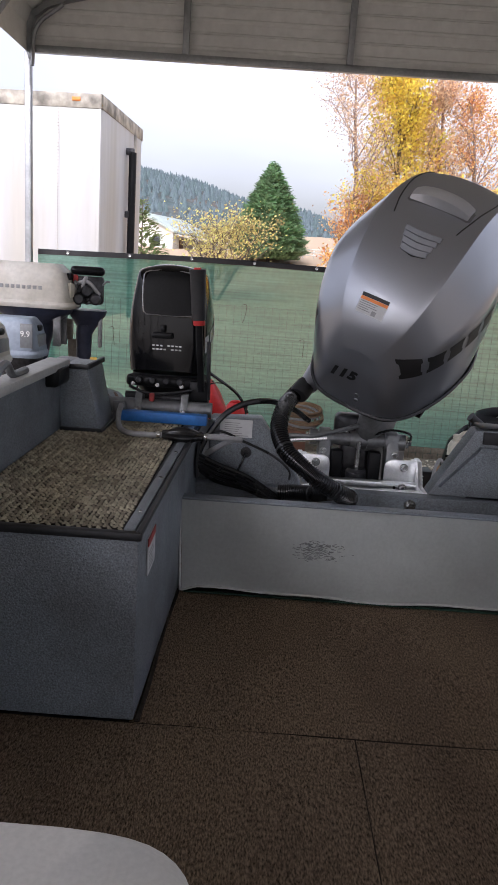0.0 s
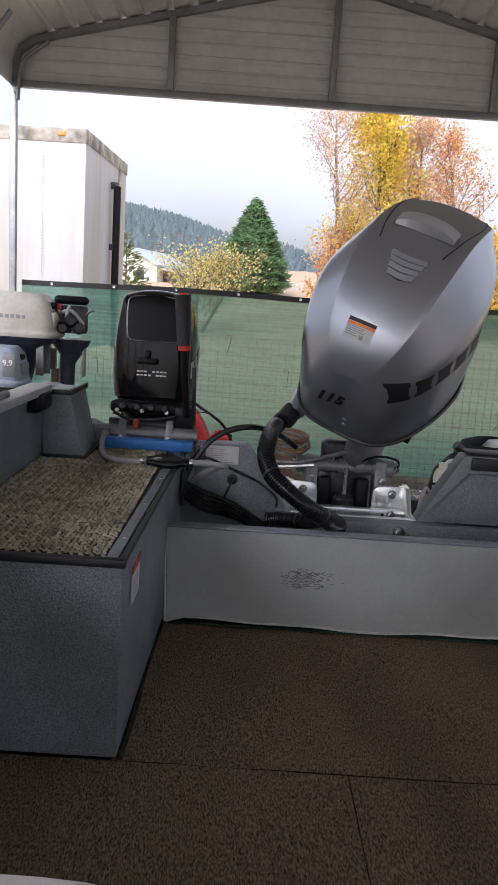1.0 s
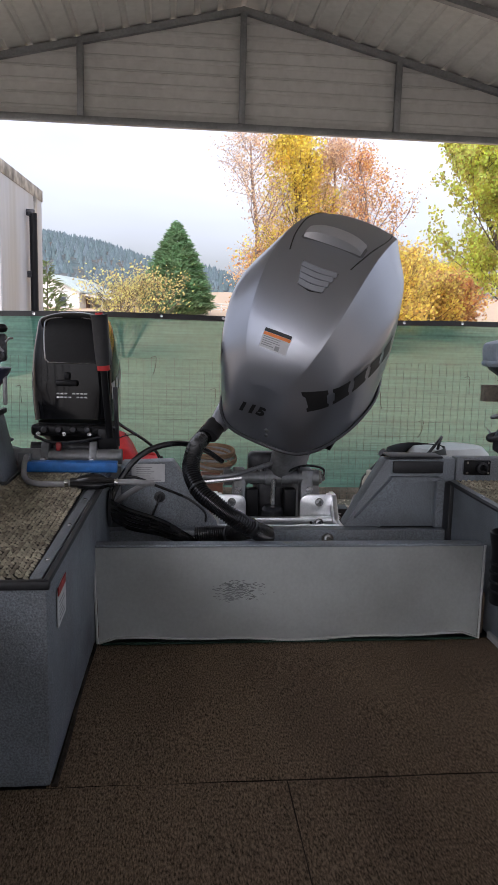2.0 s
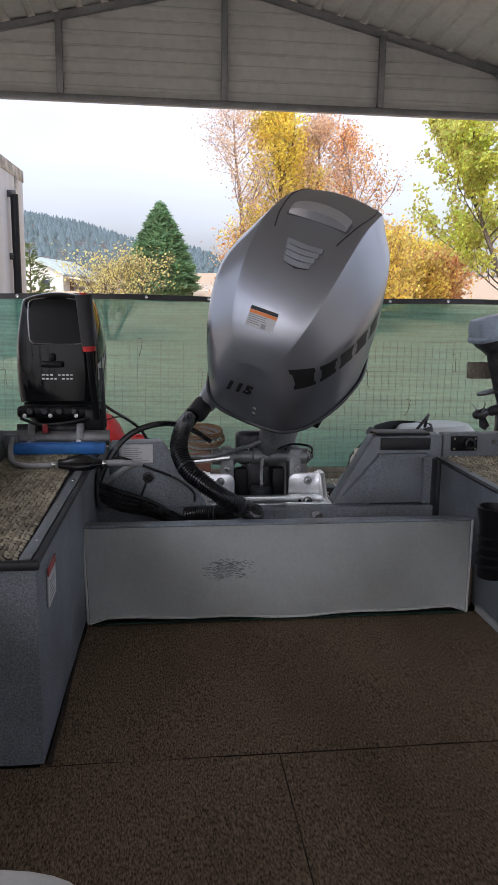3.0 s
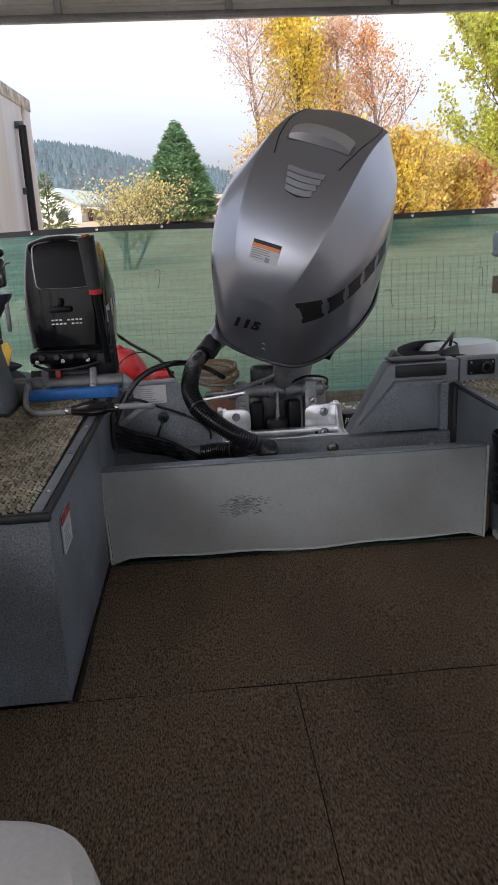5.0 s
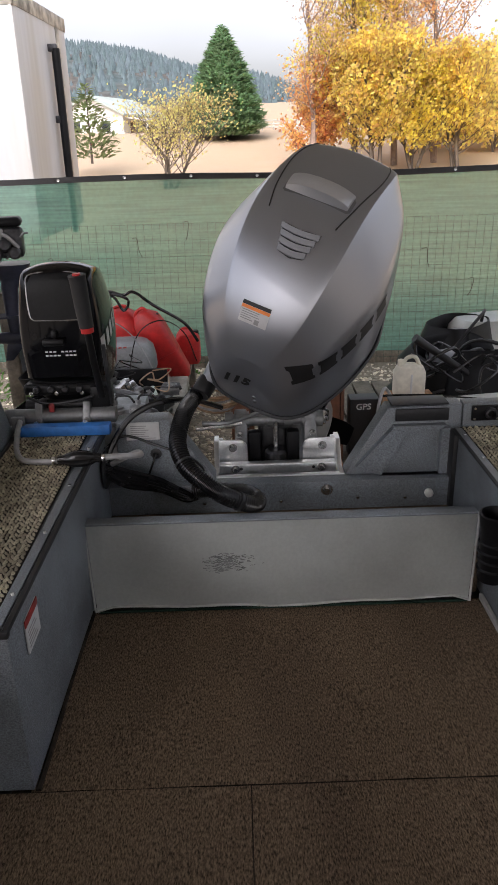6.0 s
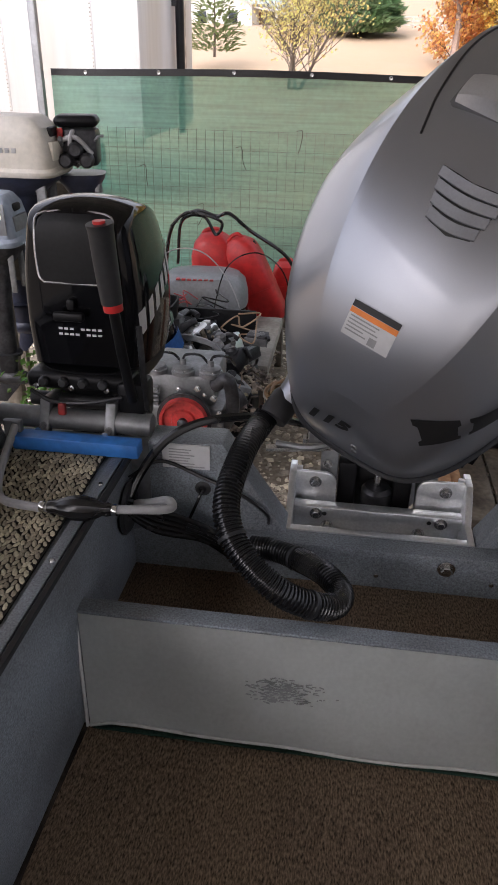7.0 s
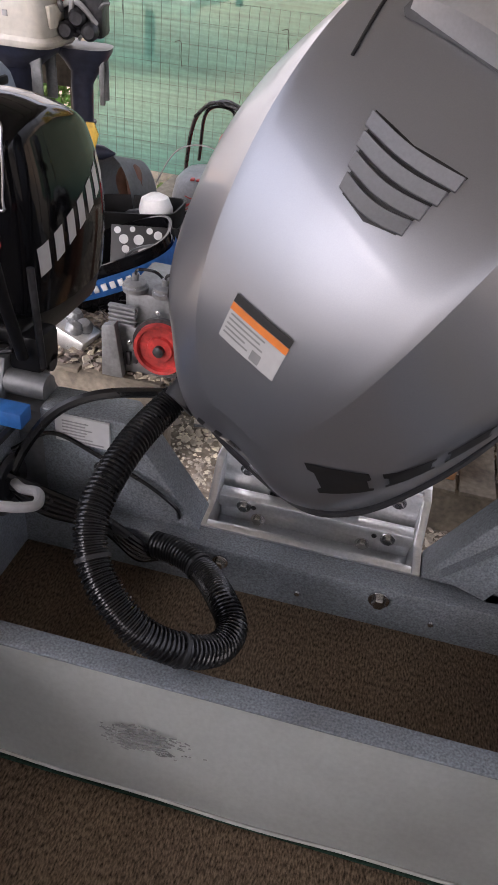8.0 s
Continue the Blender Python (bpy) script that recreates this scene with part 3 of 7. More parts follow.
# ---- trees and distance ----
def make_tree(name, label, at, height, width, seed, leaf_mat, leaves, leaf_size, bare=0.25, columnar=False, spread=1.0, stems=1, low=0.15, bark=None, spread_leaf=0.22):
    """Tapered trunk, limbs that fork twice, leaves in loose clumps along the twigs."""
    r = random.Random(seed)
    t = thing(name, label, "tree", Matrix.Translation(at))
    bm = bmesh.new()
    tips = []

    def branch(p, d, length, rad, level):
        n = 5
        pts = [p]
        for k in range(n):
            d = (d + Vector((r.gauss(0, 0.09), r.gauss(0, 0.09), 0.05 if level else 0.02))).normalized()
            pts.append(pts[-1] + d * length / n)
        add_tube(bm, pts, lambda s: max(rad * (1 - 0.75 * s), 0.006), 6 if level == 0 else 4)
        if level >= 2:
            tips.extend(pts[2:])
            return
        k = 24 if level == 0 else 7
        for i in range(k):
            s = (low + (1 - low) * i / k) if level == 0 else 0.25 + 0.75 * i / k
            q = pts[min(int(s * n), n - 1)].lerp(pts[min(int(s * n) + 1, n)], s * n % 1)
            a = r.uniform(0, 2 * math.pi)
            if level == 0:
                prof = math.sin(math.pi * min(1, 0.22 + 0.78 * s)) ** 0.7 + 0.18
                ln = width * 0.5 * prof * r.uniform(0.75, 1.2)
                rise = 1.4 if columnar else 0.55 * spread + s * 0.6
                dd = Vector((math.cos(a), math.sin(a), rise)).normalized()
                branch(q, dd, ln * (1.2 if columnar else 1.0), rad * 0.34 * (1 - 0.5 * s), 1)
            else:
                dd = (d + Vector((r.gauss(0, 0.55), r.gauss(0, 0.55), r.gauss(0.15, 0.4)))).normalized()
                branch(q, dd, length * r.uniform(0.35, 0.6), rad * 0.45, 2)
        tips.append(pts[-1])

    for s in range(stems):
        off = Vector((r.uniform(-0.3, 0.3), r.uniform(-0.3, 0.3), 0)) if stems > 1 else Vector((0, 0, 0))
        lean = Vector((r.gauss(0, 0.04 if stems == 1 else 0.16), r.gauss(0, 0.04), 1)).normalized()
        branch(off, lean, height * (0.97 if s == 0 else r.uniform(0.75, 0.95)), height * 0.014 + 0.03, 0)
    part("trunk", bm, bark or M["bark"], t, "grey trunk and fine branches")
    per = max(1, int(leaves / max(1, len(tips))))
    vs, fs = [], []
    for p in tips:
        if r.random() < bare:
            continue
        for k in range(per):
            q = p + Vector((r.gauss(0, 1), r.gauss(0, 1), r.gauss(0, 1))) * spread_leaf
            n = Vector((r.gauss(0, 1), r.gauss(0, 1), r.gauss(0, 1))).normalized()
            a = n.orthogonal().normalized() * leaf_size * r.uniform(0.6, 1.3)
            b = n.cross(a) * 0.7
            i = len(vs)
            vs += [q + a, q + b + n * leaf_size * 0.15, q - a, q - b + n * leaf_size * 0.15]
            fs.append((i, i + 1, i + 2, i + 3))
    me = bpy.data.meshes.new("crown")
    me.from_pydata([tuple(v) for v in vs], [], fs)
    me.materials.append(leaf_mat)
    c = new("crown", me)
    c.parent = t
    c["kind"] = "stuff"
    return t


def make_conifer(name, label, at, height, width, seed, mat, sprays=2600, size=0.35, open_look=0.0):
    r = random.Random(seed)
    t = thing(name, label, "tree", Matrix.Translation(at))
    part("trunk", tube([(0, 0, 0), (0.02, 0, height * 0.5), (0, 0, height * 0.97)], lambda s: max(0.02, height * 0.018 * (1 - s)), 8), M["bark"], t)
    vs, fs = [], []
    for k in range(sprays):
        s = 1 - math.sqrt(r.random()) * 0.985
        s = 0.03 + 0.97 * s
        edge = width * 0.5 * (1 - s ** 1.5) ** 0.85 * (1 + 0.05 * math.sin(s * 60) + r.uniform(-0.24, 0.14))
        if s < 0.12:
            edge *= 0.62 + s * 3.2
        a = r.uniform(0, 2 * math.pi)
        rad = edge * (1 - 0.5 * r.random() ** 2)
        out = Vector((math.cos(a), math.sin(a), 0))
        p = out * rad + Vector((0, 0, s * height + (0.12 if open_look else 0)))
        d = (out + Vector((r.gauss(0, 0.25), r.gauss(0, 0.25), r.uniform(-0.1, 0.75)))).normalized()
        side = d.cross(Vector((0, 0, 1))).normalized()
        up = side.cross(d)
        L = size * r.uniform(0.6, 1.3)
        i = len(vs)
        vs += [p - d * L * 0.6, p + side * L * 0.32 + up * 0.05, p + d * L * 0.7, p - side * L * 0.32 + up * 0.05]
        fs.append((i, i + 1, i + 2, i + 3))
    me = bpy.data.meshes.new("crown")
    me.from_pydata([tuple(v) for v in vs], [], fs)
    me.materials.append(mat)
    c = new("crown", me)
    c.parent = t
    c["kind"] = "stuff"
    return t


LEAF = {
    "yellow": leafy("yellow autumn leaves", (0.95, 0.80, 0.20), 0.85, 0.28, 0.02),
    "gold": leafy("gold autumn leaves", (0.95, 0.77, 0.27), 0.85, 0.3, 0.03),
    "orange": leafy("orange autumn leaves", (0.92, 0.56, 0.26), 0.85, 0.3, 0.03),
    "rust": leafy("dry rust leaves", (0.90, 0.68, 0.48), 0.85, 0.3, 0.02),
    "lime": leafy("yellow-green leaves", (0.82, 0.82, 0.24), 0.85, 0.3, 0.04),
    "olive": leafy("dull olive leaves", (0.78, 0.68, 0.28), 0.75, 0.25, 0.03),
    "conifer": leafy("dark green needles", (0.27, 0.42, 0.22), 0.45, 0.35, 0.02),
    "conifer_pale": leafy("greyish green needles", (0.22, 0.27, 0.12), 0.45, 0.3, 0.02),
    "ivy": leafy("green weeds", (0.10, 0.20, 0.04), 0.4, 0.35, 0.03),
}


def gz(x, y, dz=0.0):
    return (x, y, ground_z(x, y) - 0.05 + dz)


PALE_BARK = material("pale twig bark", (0.30, 0.22, 0.18), 0.9, 0, 0.2, 12, 1, 0.2)
GROUP = "autumn trees beyond the field"
tagged(make_tree("bare_tree", "nearly bare birch-like tree with pinkish twigs and few leaves", gz(4.6, 46.5), 12.8, 6.4, 11, LEAF["rust"], 12000, 0.06, 0.1, bark=PALE_BARK, spread_leaf=0.3), group=GROUP)
tagged(make_tree("yellow_tree", "tall narrow tree in bright yellow autumn leaf", gz(7.1, 46), 12.8, 5.2, 12, LEAF["yellow"], 15000, 0.10, 0.08, True, spread_leaf=0.34), group=GROUP)
tagged(make_tree("rusty_tree", "tall half-bare tree with rust-coloured leaves", gz(9.6, 47), 12.5, 5.2, 13, LEAF["rust"], 12000, 0.075, 0.12, bark=PALE_BARK, spread_leaf=0.36), group=GROUP)
tagged(make_tree("rusty_tree", "tall half-bare tree with orange-brown leaves", gz(12.1, 47.5), 12.2, 6.0, 14, LEAF["orange"], 9000, 0.075, 0.12, bark=PALE_BARK, spread_leaf=0.32), group=GROUP)
tagged(make_tree("gold_tree", "gold-leaved tree with several thin stems", gz(7.9, 44.5), 7.0, 4.6, 15, LEAF["gold"], 11000, 0.12, 0.05, stems=3), group=GROUP)
tagged(make_tree("gold_tree", "gold and green-leaved tree with thin stems", gz(10.2, 44.8), 6.2, 4.4, 16, LEAF["yellow"], 10000, 0.12, 0.05, stems=3), group=GROUP)
tagged(make_tree("orange_tree", "low orange-leaved maple beside the field", gz(4.9, 48), 5.6, 5.0, 17, LEAF["orange"], 12000, 0.12, 0.05, stems=2, low=0.05), group=GROUP)
tagged(make_tree("gold_tree", "gold-leaved tree with thin stems", gz(12.8, 45), 6.0, 4.8, 18, LEAF["gold"], 10000, 0.12, 0.05, stems=3), group=GROUP)
tagged(make_tree("lime_tree", "tall tree turning from green to yellow", gz(21.4, 45), 13.6, 8.0, 19, LEAF["lime"], 19000, 0.13, 0.05), group=GROUP)
tagged(make_tree("yellow_tree", "yellow-leaved tree in front of greener ones", gz(22.0, 42), 8.0, 4.6, 20, LEAF["yellow"], 9000, 0.12, 0.05), group=GROUP)
tagged(make_tree("gold_tree", "gold hedge tree far across the field", gz(16.8, 60), 4.2, 6.0, 21, LEAF["gold"], 5000, 0.14, 0.05, stems=3, low=0.02), group=GROUP)
for k, (x, y, h, w, leaf) in enumerate(((13.2, 52, 4.6, 4.6, "orange"), (15.0, 57, 3.6, 5.0, "gold"), (17.2, 51, 3.4, 5.0, "gold"), (18.4, 62, 3.8, 6.0, "gold"), (19.6, 53, 3.2, 5.0, "orange"), (21.5, 60, 3.6, 6.0, "yellow"))):
    tagged(make_tree("hedge_tree", "low autumn-leaved hedge tree across the field", gz(x, y), h, w, 60 + k, LEAF[leaf], 7000, 0.13, 0.05, stems=3, low=0.02), group=GROUP)
tagged(make_tree("field_shrub", "small open tree with thin yellow-green leaves", gz(-3.4, 40.5), 4.4, 4.4, 22, LEAF["olive"], 4200, 0.07, 0.1, stems=3, low=0.2), group=GROUP)
make_conifer("cedar_tree", "dense dark green conifer with a pointed top", gz(-0.6, 60), 7.6, 5.9, 23, LEAF["conifer"], 17000, 0.40)
make_conifer("young_conifer", "young open conifer with drooping greyish branches", gz(-8.3, 46, 0.75), 4.3, 3.3, 24, LEAF["conifer_pale"], 620, 0.34, 1)


def make_house():
    t = thing("house", "cream house with a pale green metal roof across the field", "house", Matrix.Translation((-12.2, 72, ground_z(0, 72))) @ Matrix.Rotation(radians(-18), 4, "Z"))
    part("wall", prism([(-4, -0.5), (2.6, -0.5), (2.6, 1.5), (-0.7, 3.0), (-4, 1.5)], "y", 0, 9, 0.0), M["cream"], t, smooth=False)
    part("roof", prism([(-4.3, 1.40), (-0.7, 3.05), (2.9, 1.40), (2.9, 1.56), (-0.7, 3.22), (-4.3, 1.56)], "y", -0.4, 9.4), M["roof_green"], t, "pale green sheet roof", smooth=False)
    part("porch_roof", prism([(2.6, 1.25), (4.8, 0.85), (4.8, 0.97), (2.6, 1.38)], "y", 0.3, 8.6), M["cream"], t, smooth=False)
    for y in (0.5, 3.0, 5.5, 8.3):
        part("porch_post", box((4.55, y, -0.5), (4.7, y + 0.14, 0.9), 0.01), M["white"], t)
    for x in (-2.6, 0.4):
        w = part("window", box((x, -0.04, 0.1), (x + 0.9, 0.02, 1.0), 0.01), M["glass"], t)
        part("window_frame", boxes([((x - 0.07, -0.06, 0.03), (x + 0.97, -0.03, 0.1)), ((x - 0.07, -0.06, 1.0), (x + 0.97, -0.03, 1.07)), ((x - 0.07, -0.06, 0.1), (x, -0.03, 1.0)), ((x + 0.9, -0.06, 0.1), (x + 0.97, -0.03, 1.0))]), M["white"], w)
    part("door", box((2.58, 1.4, -0.5), (2.64, 2.3, 1.0), 0.01), M["brown_wood"], t)


make_house()


def make_far_fence():
    t = thing("field_fence", "pale three-rail wooden fence across the field", "fence")
    for k in range(14):
        x = -5.2 + k * 0.95
        part("post", box((x, 66, ground_z(x, 66) - 0.1), (x + 0.1, 66.1, ground_z(x, 66) + 0.85), 0.01), M["cream"], t)
    for z in (0.25, 0.5, 0.75):
        part("rail", box((-5.2, 65.95, ground_z(0, 66) + z), (7.2, 66, ground_z(0, 66) + z + 0.09), 0.01), M["cream"], t)


make_far_fence()


def make_car():
    t = thing("car", "small white car parked behind the field fence", "car", Matrix.Translation((1.1, 69, ground_z(0, 69))))
    part("body", prism([(-0.85, 0.25), (0.85, 0.25), (0.87, 0.62), (0.75, 0.78), (0.6, 1.2), (-0.6, 1.2), (-0.75, 0.78), (-0.87, 0.62)], "y", 0, 3.8, 0.06), M["white"], t)
    part("windscreen", prism([(-0.62, 0.82), (0.62, 0.82), (0.54, 1.13), (-0.54, 1.13)], "y", -0.02, 0.03), M["glass"], t)
    for x in (-0.7, 0.7):
        for y in (0.7, 3.0):
            part("wheel", lathe([(0.12, -0.09), (0.29, -0.09), (0.31, -0.05), (0.31, 0.05), (0.29, 0.09), (0.12, 0.09)], 16, Matrix.Translation((x, y, 0.3)) @ Matrix.Rotation(radians(90), 4, "Y")), M["black_trim"], t)
        part("headlight", box((x - 0.1, -0.03, 0.55), (x + 0.1, 0.02, 0.66), 0.02), M["glass"], t)


make_car()


def make_hills():
    # air haze is painted: blue-grey base colours on trees and slope
    far = leafy("forest tinted for haze", (0.095, 0.135, 0.140), 0.0, 0.14, 0.03)
    t = thing("forest_hill", "wooded hillside tinted for haze, with conifers along the ridge", "hill", kind="structure")
    r = random.Random(5)

    def ridge(x):
        return 6 + 42 * math.exp(-((x + 95) / 85) ** 2) + 16 * math.exp(-((x - 10) / 60) ** 2) + 20 * math.exp(-((x - 160) / 40) ** 2) + 2.5 * noise.noise((x * 0.03, 0, 0)) - (6 if x > 90 else 0)
    bm = bmesh.new()
    xs = [-420 + k * 12 for k in range(75)]
    rows = []
    for j in range(9):
        s = j / 8
        rows.append([bm.verts.new((x, 250 + 160 * s, 4 + (ridge(x) - 4) * math.sin(s * math.pi / 2) + 2.0 * noise.noise((x * 0.05, s * 6, 1)))) for x in xs])
    rows.append([bm.verts.new((x, 520, -5)) for x in xs])
    for a, b in zip(rows, rows[1:]):
        for i in range(len(xs) - 1):
            bm.faces.new((a[i], a[i + 1], b[i + 1], b[i]))
    part("slope", bm, material("wooded slope tinted for haze", (0.085, 0.115, 0.118), 0.95, 0, 0.3, 0.35, 0.03, 0, (0.14, 0.105, 0.085), spec=0.0), t)
    vs, fs = [], []
    for k in range(11000):
        x = r.uniform(-330, 330)
        s = r.random() ** 0.6
        y = 250 + 160 * s
        z = 4 + (ridge(x) - 4) * math.sin(s * math.pi / 2) - 1.0
        h = r.uniform(2.4, 5.6)
        w = h * r.uniform(0.24, 0.38)
        i = len(vs)
        n = 6
        vs += [(x + w * math.cos(q * math.pi / 3) * r.uniform(0.7, 1.2), y + w * math.sin(q * math.pi / 3), z + r.uniform(0, 0.6)) for q in range(n)] + [(x, y, z + h)]
        fs += [(i + q, i + (q + 1) % n, i + n) for q in range(n)]
    me = bpy.data.meshes.new("hill_trees")
    me.from_pydata(vs, [], fs)
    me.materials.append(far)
    me.shade_smooth()
    o = new("hill_trees", me)
    o.parent = t
    o["kind"] = "stuff"
    # far mountain to the east, the blue of distance put into its colour
    bm = bmesh.new()
    a = [bm.verts.new((300 + k * 22, 1150, 12 + 44 * math.exp(-((k - 7.5) / 5.0) ** 2) + 4 * noise.noise((k * 0.7, 3, 0)))) for k in range(18)]
    b = [bm.verts.new((300 + k * 22, 1100, 0)) for k in range(18)]
    c = [bm.verts.new((300 + k * 22, 1300, 0)) for k in range(18)]
    for i in range(17):
        bm.faces.new((b[i], b[i + 1], a[i + 1], a[i]))
        bm.faces.new((a[i], a[i + 1], c[i + 1], c[i]))
    part("far_mountain", bm, material("distant mountain tinted haze blue", (0.16, 0.25, 0.42), 0.95, 0, 0.1, 0.05, 0.01, 0, spec=0.0), t)


make_hills()


# ---- the boat ----
def make_boat():
    b = thing("boat", "open aluminium boat with speckled grey paint, brown carpet and side lockers", "boat")
    P = M["grey_splatter"]
    # deck with carpet laid in pieces
    part("deck", box((-1.05, -2.6, -0.06), (1.05, 2.62, -0.012)), M["dark_metal"], b)
    bm = bmesh.new()
    for lo, hi in (((-0.56, 1.638, -0.012), (0.57, 2.262, 0.0)), ((-1.03, 0.2, -0.012), (-0.108, 1.6355, 0.0005)), ((-0.1055, 0.2, -0.012), (0.57, 1.6355, -0.0005)), ((-1.03, -2.6, -0.012), (1.0, 0.195, 0.0))):
        r = Vector(lo), Vector(hi)
        nx, ny = max(2, int((r[1].x - r[0].x) / 0.03)), max(2, int((r[1].y - r[0].y) / 0.03))
        grid = [[bm.verts.new((r[0].x + (r[1].x - r[0].x) * i / nx, r[0].y + (r[1].y - r[0].y) * j / ny, r[1].z + 0.0025 * noise.noise((i * 0.23, j * 0.21, r[0].x)) - (0.0022 if i in (0, nx) or j in (0, ny) else 0))) for i in range(nx + 1)] for j in range(ny + 1)]
        for a, c in zip(grid, grid[1:]):
            for i in range(nx):
                bm.faces.new((a[i], a[i + 1], c[i + 1], c[i]))
    part("carpet", bm, M["brown_carpet"], b, "worn brown deck carpet")
    part("carpet_seam", boxes([((-0.6, 1.628, -0.011), (0.57, 1.646, -0.004)), ((-0.114, 0.2, -0.011), (-0.099, 1.63, -0.004))]), M["seam"], b)
    # raised rear deck behind the board
    part("rear_deck", box((-0.56, 2.30, -0.01), (0.57, 2.625, 0.118), 0.01), M["brown_carpet"], b, "brown carpeted rear step")
    # board across the stern well
    pts = [(-0.527, 2.246, 0.008), (0.524, 2.246, 0.004), (0.541, 2.281, 0.268), (-0.541, 2.281, 0.267)]
    bm = bmesh.new()
    nx, nz = 40, 12
    front = []
    for j in range(nz + 1):
        row = []
        for i in range(nx + 1):
            u, v = i / nx, j / nz
            p = Vector(pts[0]).lerp(Vector(pts[1]), u).lerp(Vector(pts[3]).lerp(Vector(pts[2]), u), v)
            p.y += 0.004 * noise.noise((u * 4, v * 2, 0.5))
            if j == 0:
                p.z += (0.008 + 0.005 * math.sin(u * 8 + 0.6) + 0.003 * math.sin(u * 21)) * (1 if 0 < i < nx else 0)
            row.append(bm.verts.new(p))
        front.append(row)
    for a, c in zip(front, front[1:]):
        for i in range(nx):
            bm.faces.new((a[i], a[i + 1], c[i + 1], c[i]))
    bmesh.ops.solidify(bm, geom=bm.faces[:], thickness=-0.026)
    board = part("stern_board", bm, M["panel"], b, "pale grey board with scuff marks")
    part("edge_trim", tube([(-0.527 + 1.051 * k / 24, 2.2455, 0.008 + (0.008 + 0.005 * math.sin(k / 24 * 8 + 0.6) + 0.003 * math.sin(k / 24 * 21)) * (1 if 0 < k < 24 else 0)) for k in range(25)], 0.0035, 6), M["panel_edge"], board)
    part("edge_trim", tube([(-0.531, 2.243, 0.008), (-0.545, 2.279, 0.266)], 0.0035, 6), M["panel_edge"], board)
    part("edge_trim", tube([(0.528, 2.243, 0.005), (0.545, 2.279, 0.266)], 0.0035, 6), M["panel_edge"], board)
    part("top_trim", box((-0.541, 2.277, 0.263), (0.541, 2.316, 0.271), 0.003), P, board)
    part("foot_felt", box((-0.522, 2.2415, 0.0030), (0.522, 2.252, 0.0080), 0.002), material("dark green felt", (0.03, 0.06, 0.045), 0.95, 0, 0.3, 200, 6, 0.4, spec=0.1), board, "dark green felt strip under the board")
    r = random.Random(9)
    bm = bmesh.new()
    for k in range(260):
        x, z = -0.16 + r.gauss(0, 0.030), (0.128, 0.150, 0.163, 0.142)[k % 4] + r.gauss(0, 0.006)
        y = 2.246 + (z - 0.005) / 0.262 * 0.035 - 0.0042
        w, h = r.uniform(0.001, 0.007), r.uniform(0.0003, 0.0011)
        m = Matrix.Translation((x, y, z)) @ Matrix.Rotation(r.uniform(-0.4, 0.4), 4, "Y")
        add_box(bm, (-w, -0.0006, -h), (w, 0.0006, h), 0, 1, m)
    part("scuff", bm, material("dark scuff marks", (0.27, 0.275, 0.27), 0.6, 0, 0.2, 200, 20, 0), board, smooth=False)["kind"] = "stuff"

    # transom: low middle with a bevelled cut-out, tall shoulders
    part("transom", prism([(-1.0, -0.35), (1.0, -0.35), (1.0, 0.215), (0.245, 0.215), (-0.205, 0.215), (-1.0, 0.215)], "y", 2.62, 2.672, 0.004), P, b, "grey transom plate")
    left = prism([(-0.50, 0.118), (-0.190, 0.118), (-0.190, 0.216), (-0.335, 0.430), (-0.50, 0.424)], "y", 2.655, 2.735, 0.006)
    part("transom_shoulder", left, P, b)
    right = prism([(0.232, 0.118), (0.60, 0.118), (0.60, 0.444), (0.362, 0.440), (0.232, 0.216)], "y", 2.672, 2.745, 0.006)
    sh = part("transom_shoulder", right, P, b)
    # raised frame round the recessed field of the right shoulder
    bm = bmesh.new()
    for poly in ([(0.30, 0.190), (0.56, 0.190), (0.56, 0.215), (0.345, 0.215)], [(0.532, 0.216), (0.56, 0.216), (0.56, 0.375), (0.532, 0.372)], [(0.262, 0.246), (0.345, 0.216), (0.418, 0.364), (0.375, 0.375)], [(0.375, 0.376), (0.418, 0.365), (0.531, 0.372), (0.545, 0.385), (0.38, 0.385)]):
        add_prism(bm, poly, "y", 2.648, 2.674, 0.0)
    part("recess_frame", bm, P, sh)
    part("shoulder_pad", box((0.385, 2.66, 0.396), (0.555, 2.671, 0.436), 0.003), M["black_trim"], sh, "dark grey rubber pad")
    part("top_strip", box((0.372, 2.67, 0.4445), (0.555, 2.75, 0.452), 0.003), M["black_trim"], sh)
    side = part("stern_plate", box((0.602, 2.668, 0.30), (1.02, 2.72, 0.448), 0.005), P, b)
    sock = part("socket_plate", box((0.625, 2.655, 0.392), (0.715, 2.667, 0.442), 0.004), M["black_plastic"], side, "black plug socket plate")
    part("socket", lathe([(0.010, -0.004), (0.0165, -0.006), (0.019, 0.0), (0.019, 0.012), (0.013, 0.014), (0.010, -0.002)], 20, Matrix.Translation((0.684, 2.654, 0.418)) @ Matrix.Rotation(radians(90), 4, "X")), M["black_trim"], sock)
    for x, z in ((0.634, 0.434), (0.634, 0.400), (0.706, 0.434), (0.706, 0.400)):
        part("screw", lathe([(0.0045, 0), (0.004, 0.002)], 10, Matrix.Translation((x, 2.654, z)) @ Matrix.Rotation(radians(90), 4, "X")), M["steel"], sock)
    part("screw", lathe([(0.008, 0), (0.007, 0.003)], 12, Matrix.Translation((0.775, 2.667, 0.42)) @ Matrix.Rotation(radians(90), 4, "X")), M["steel"], side)
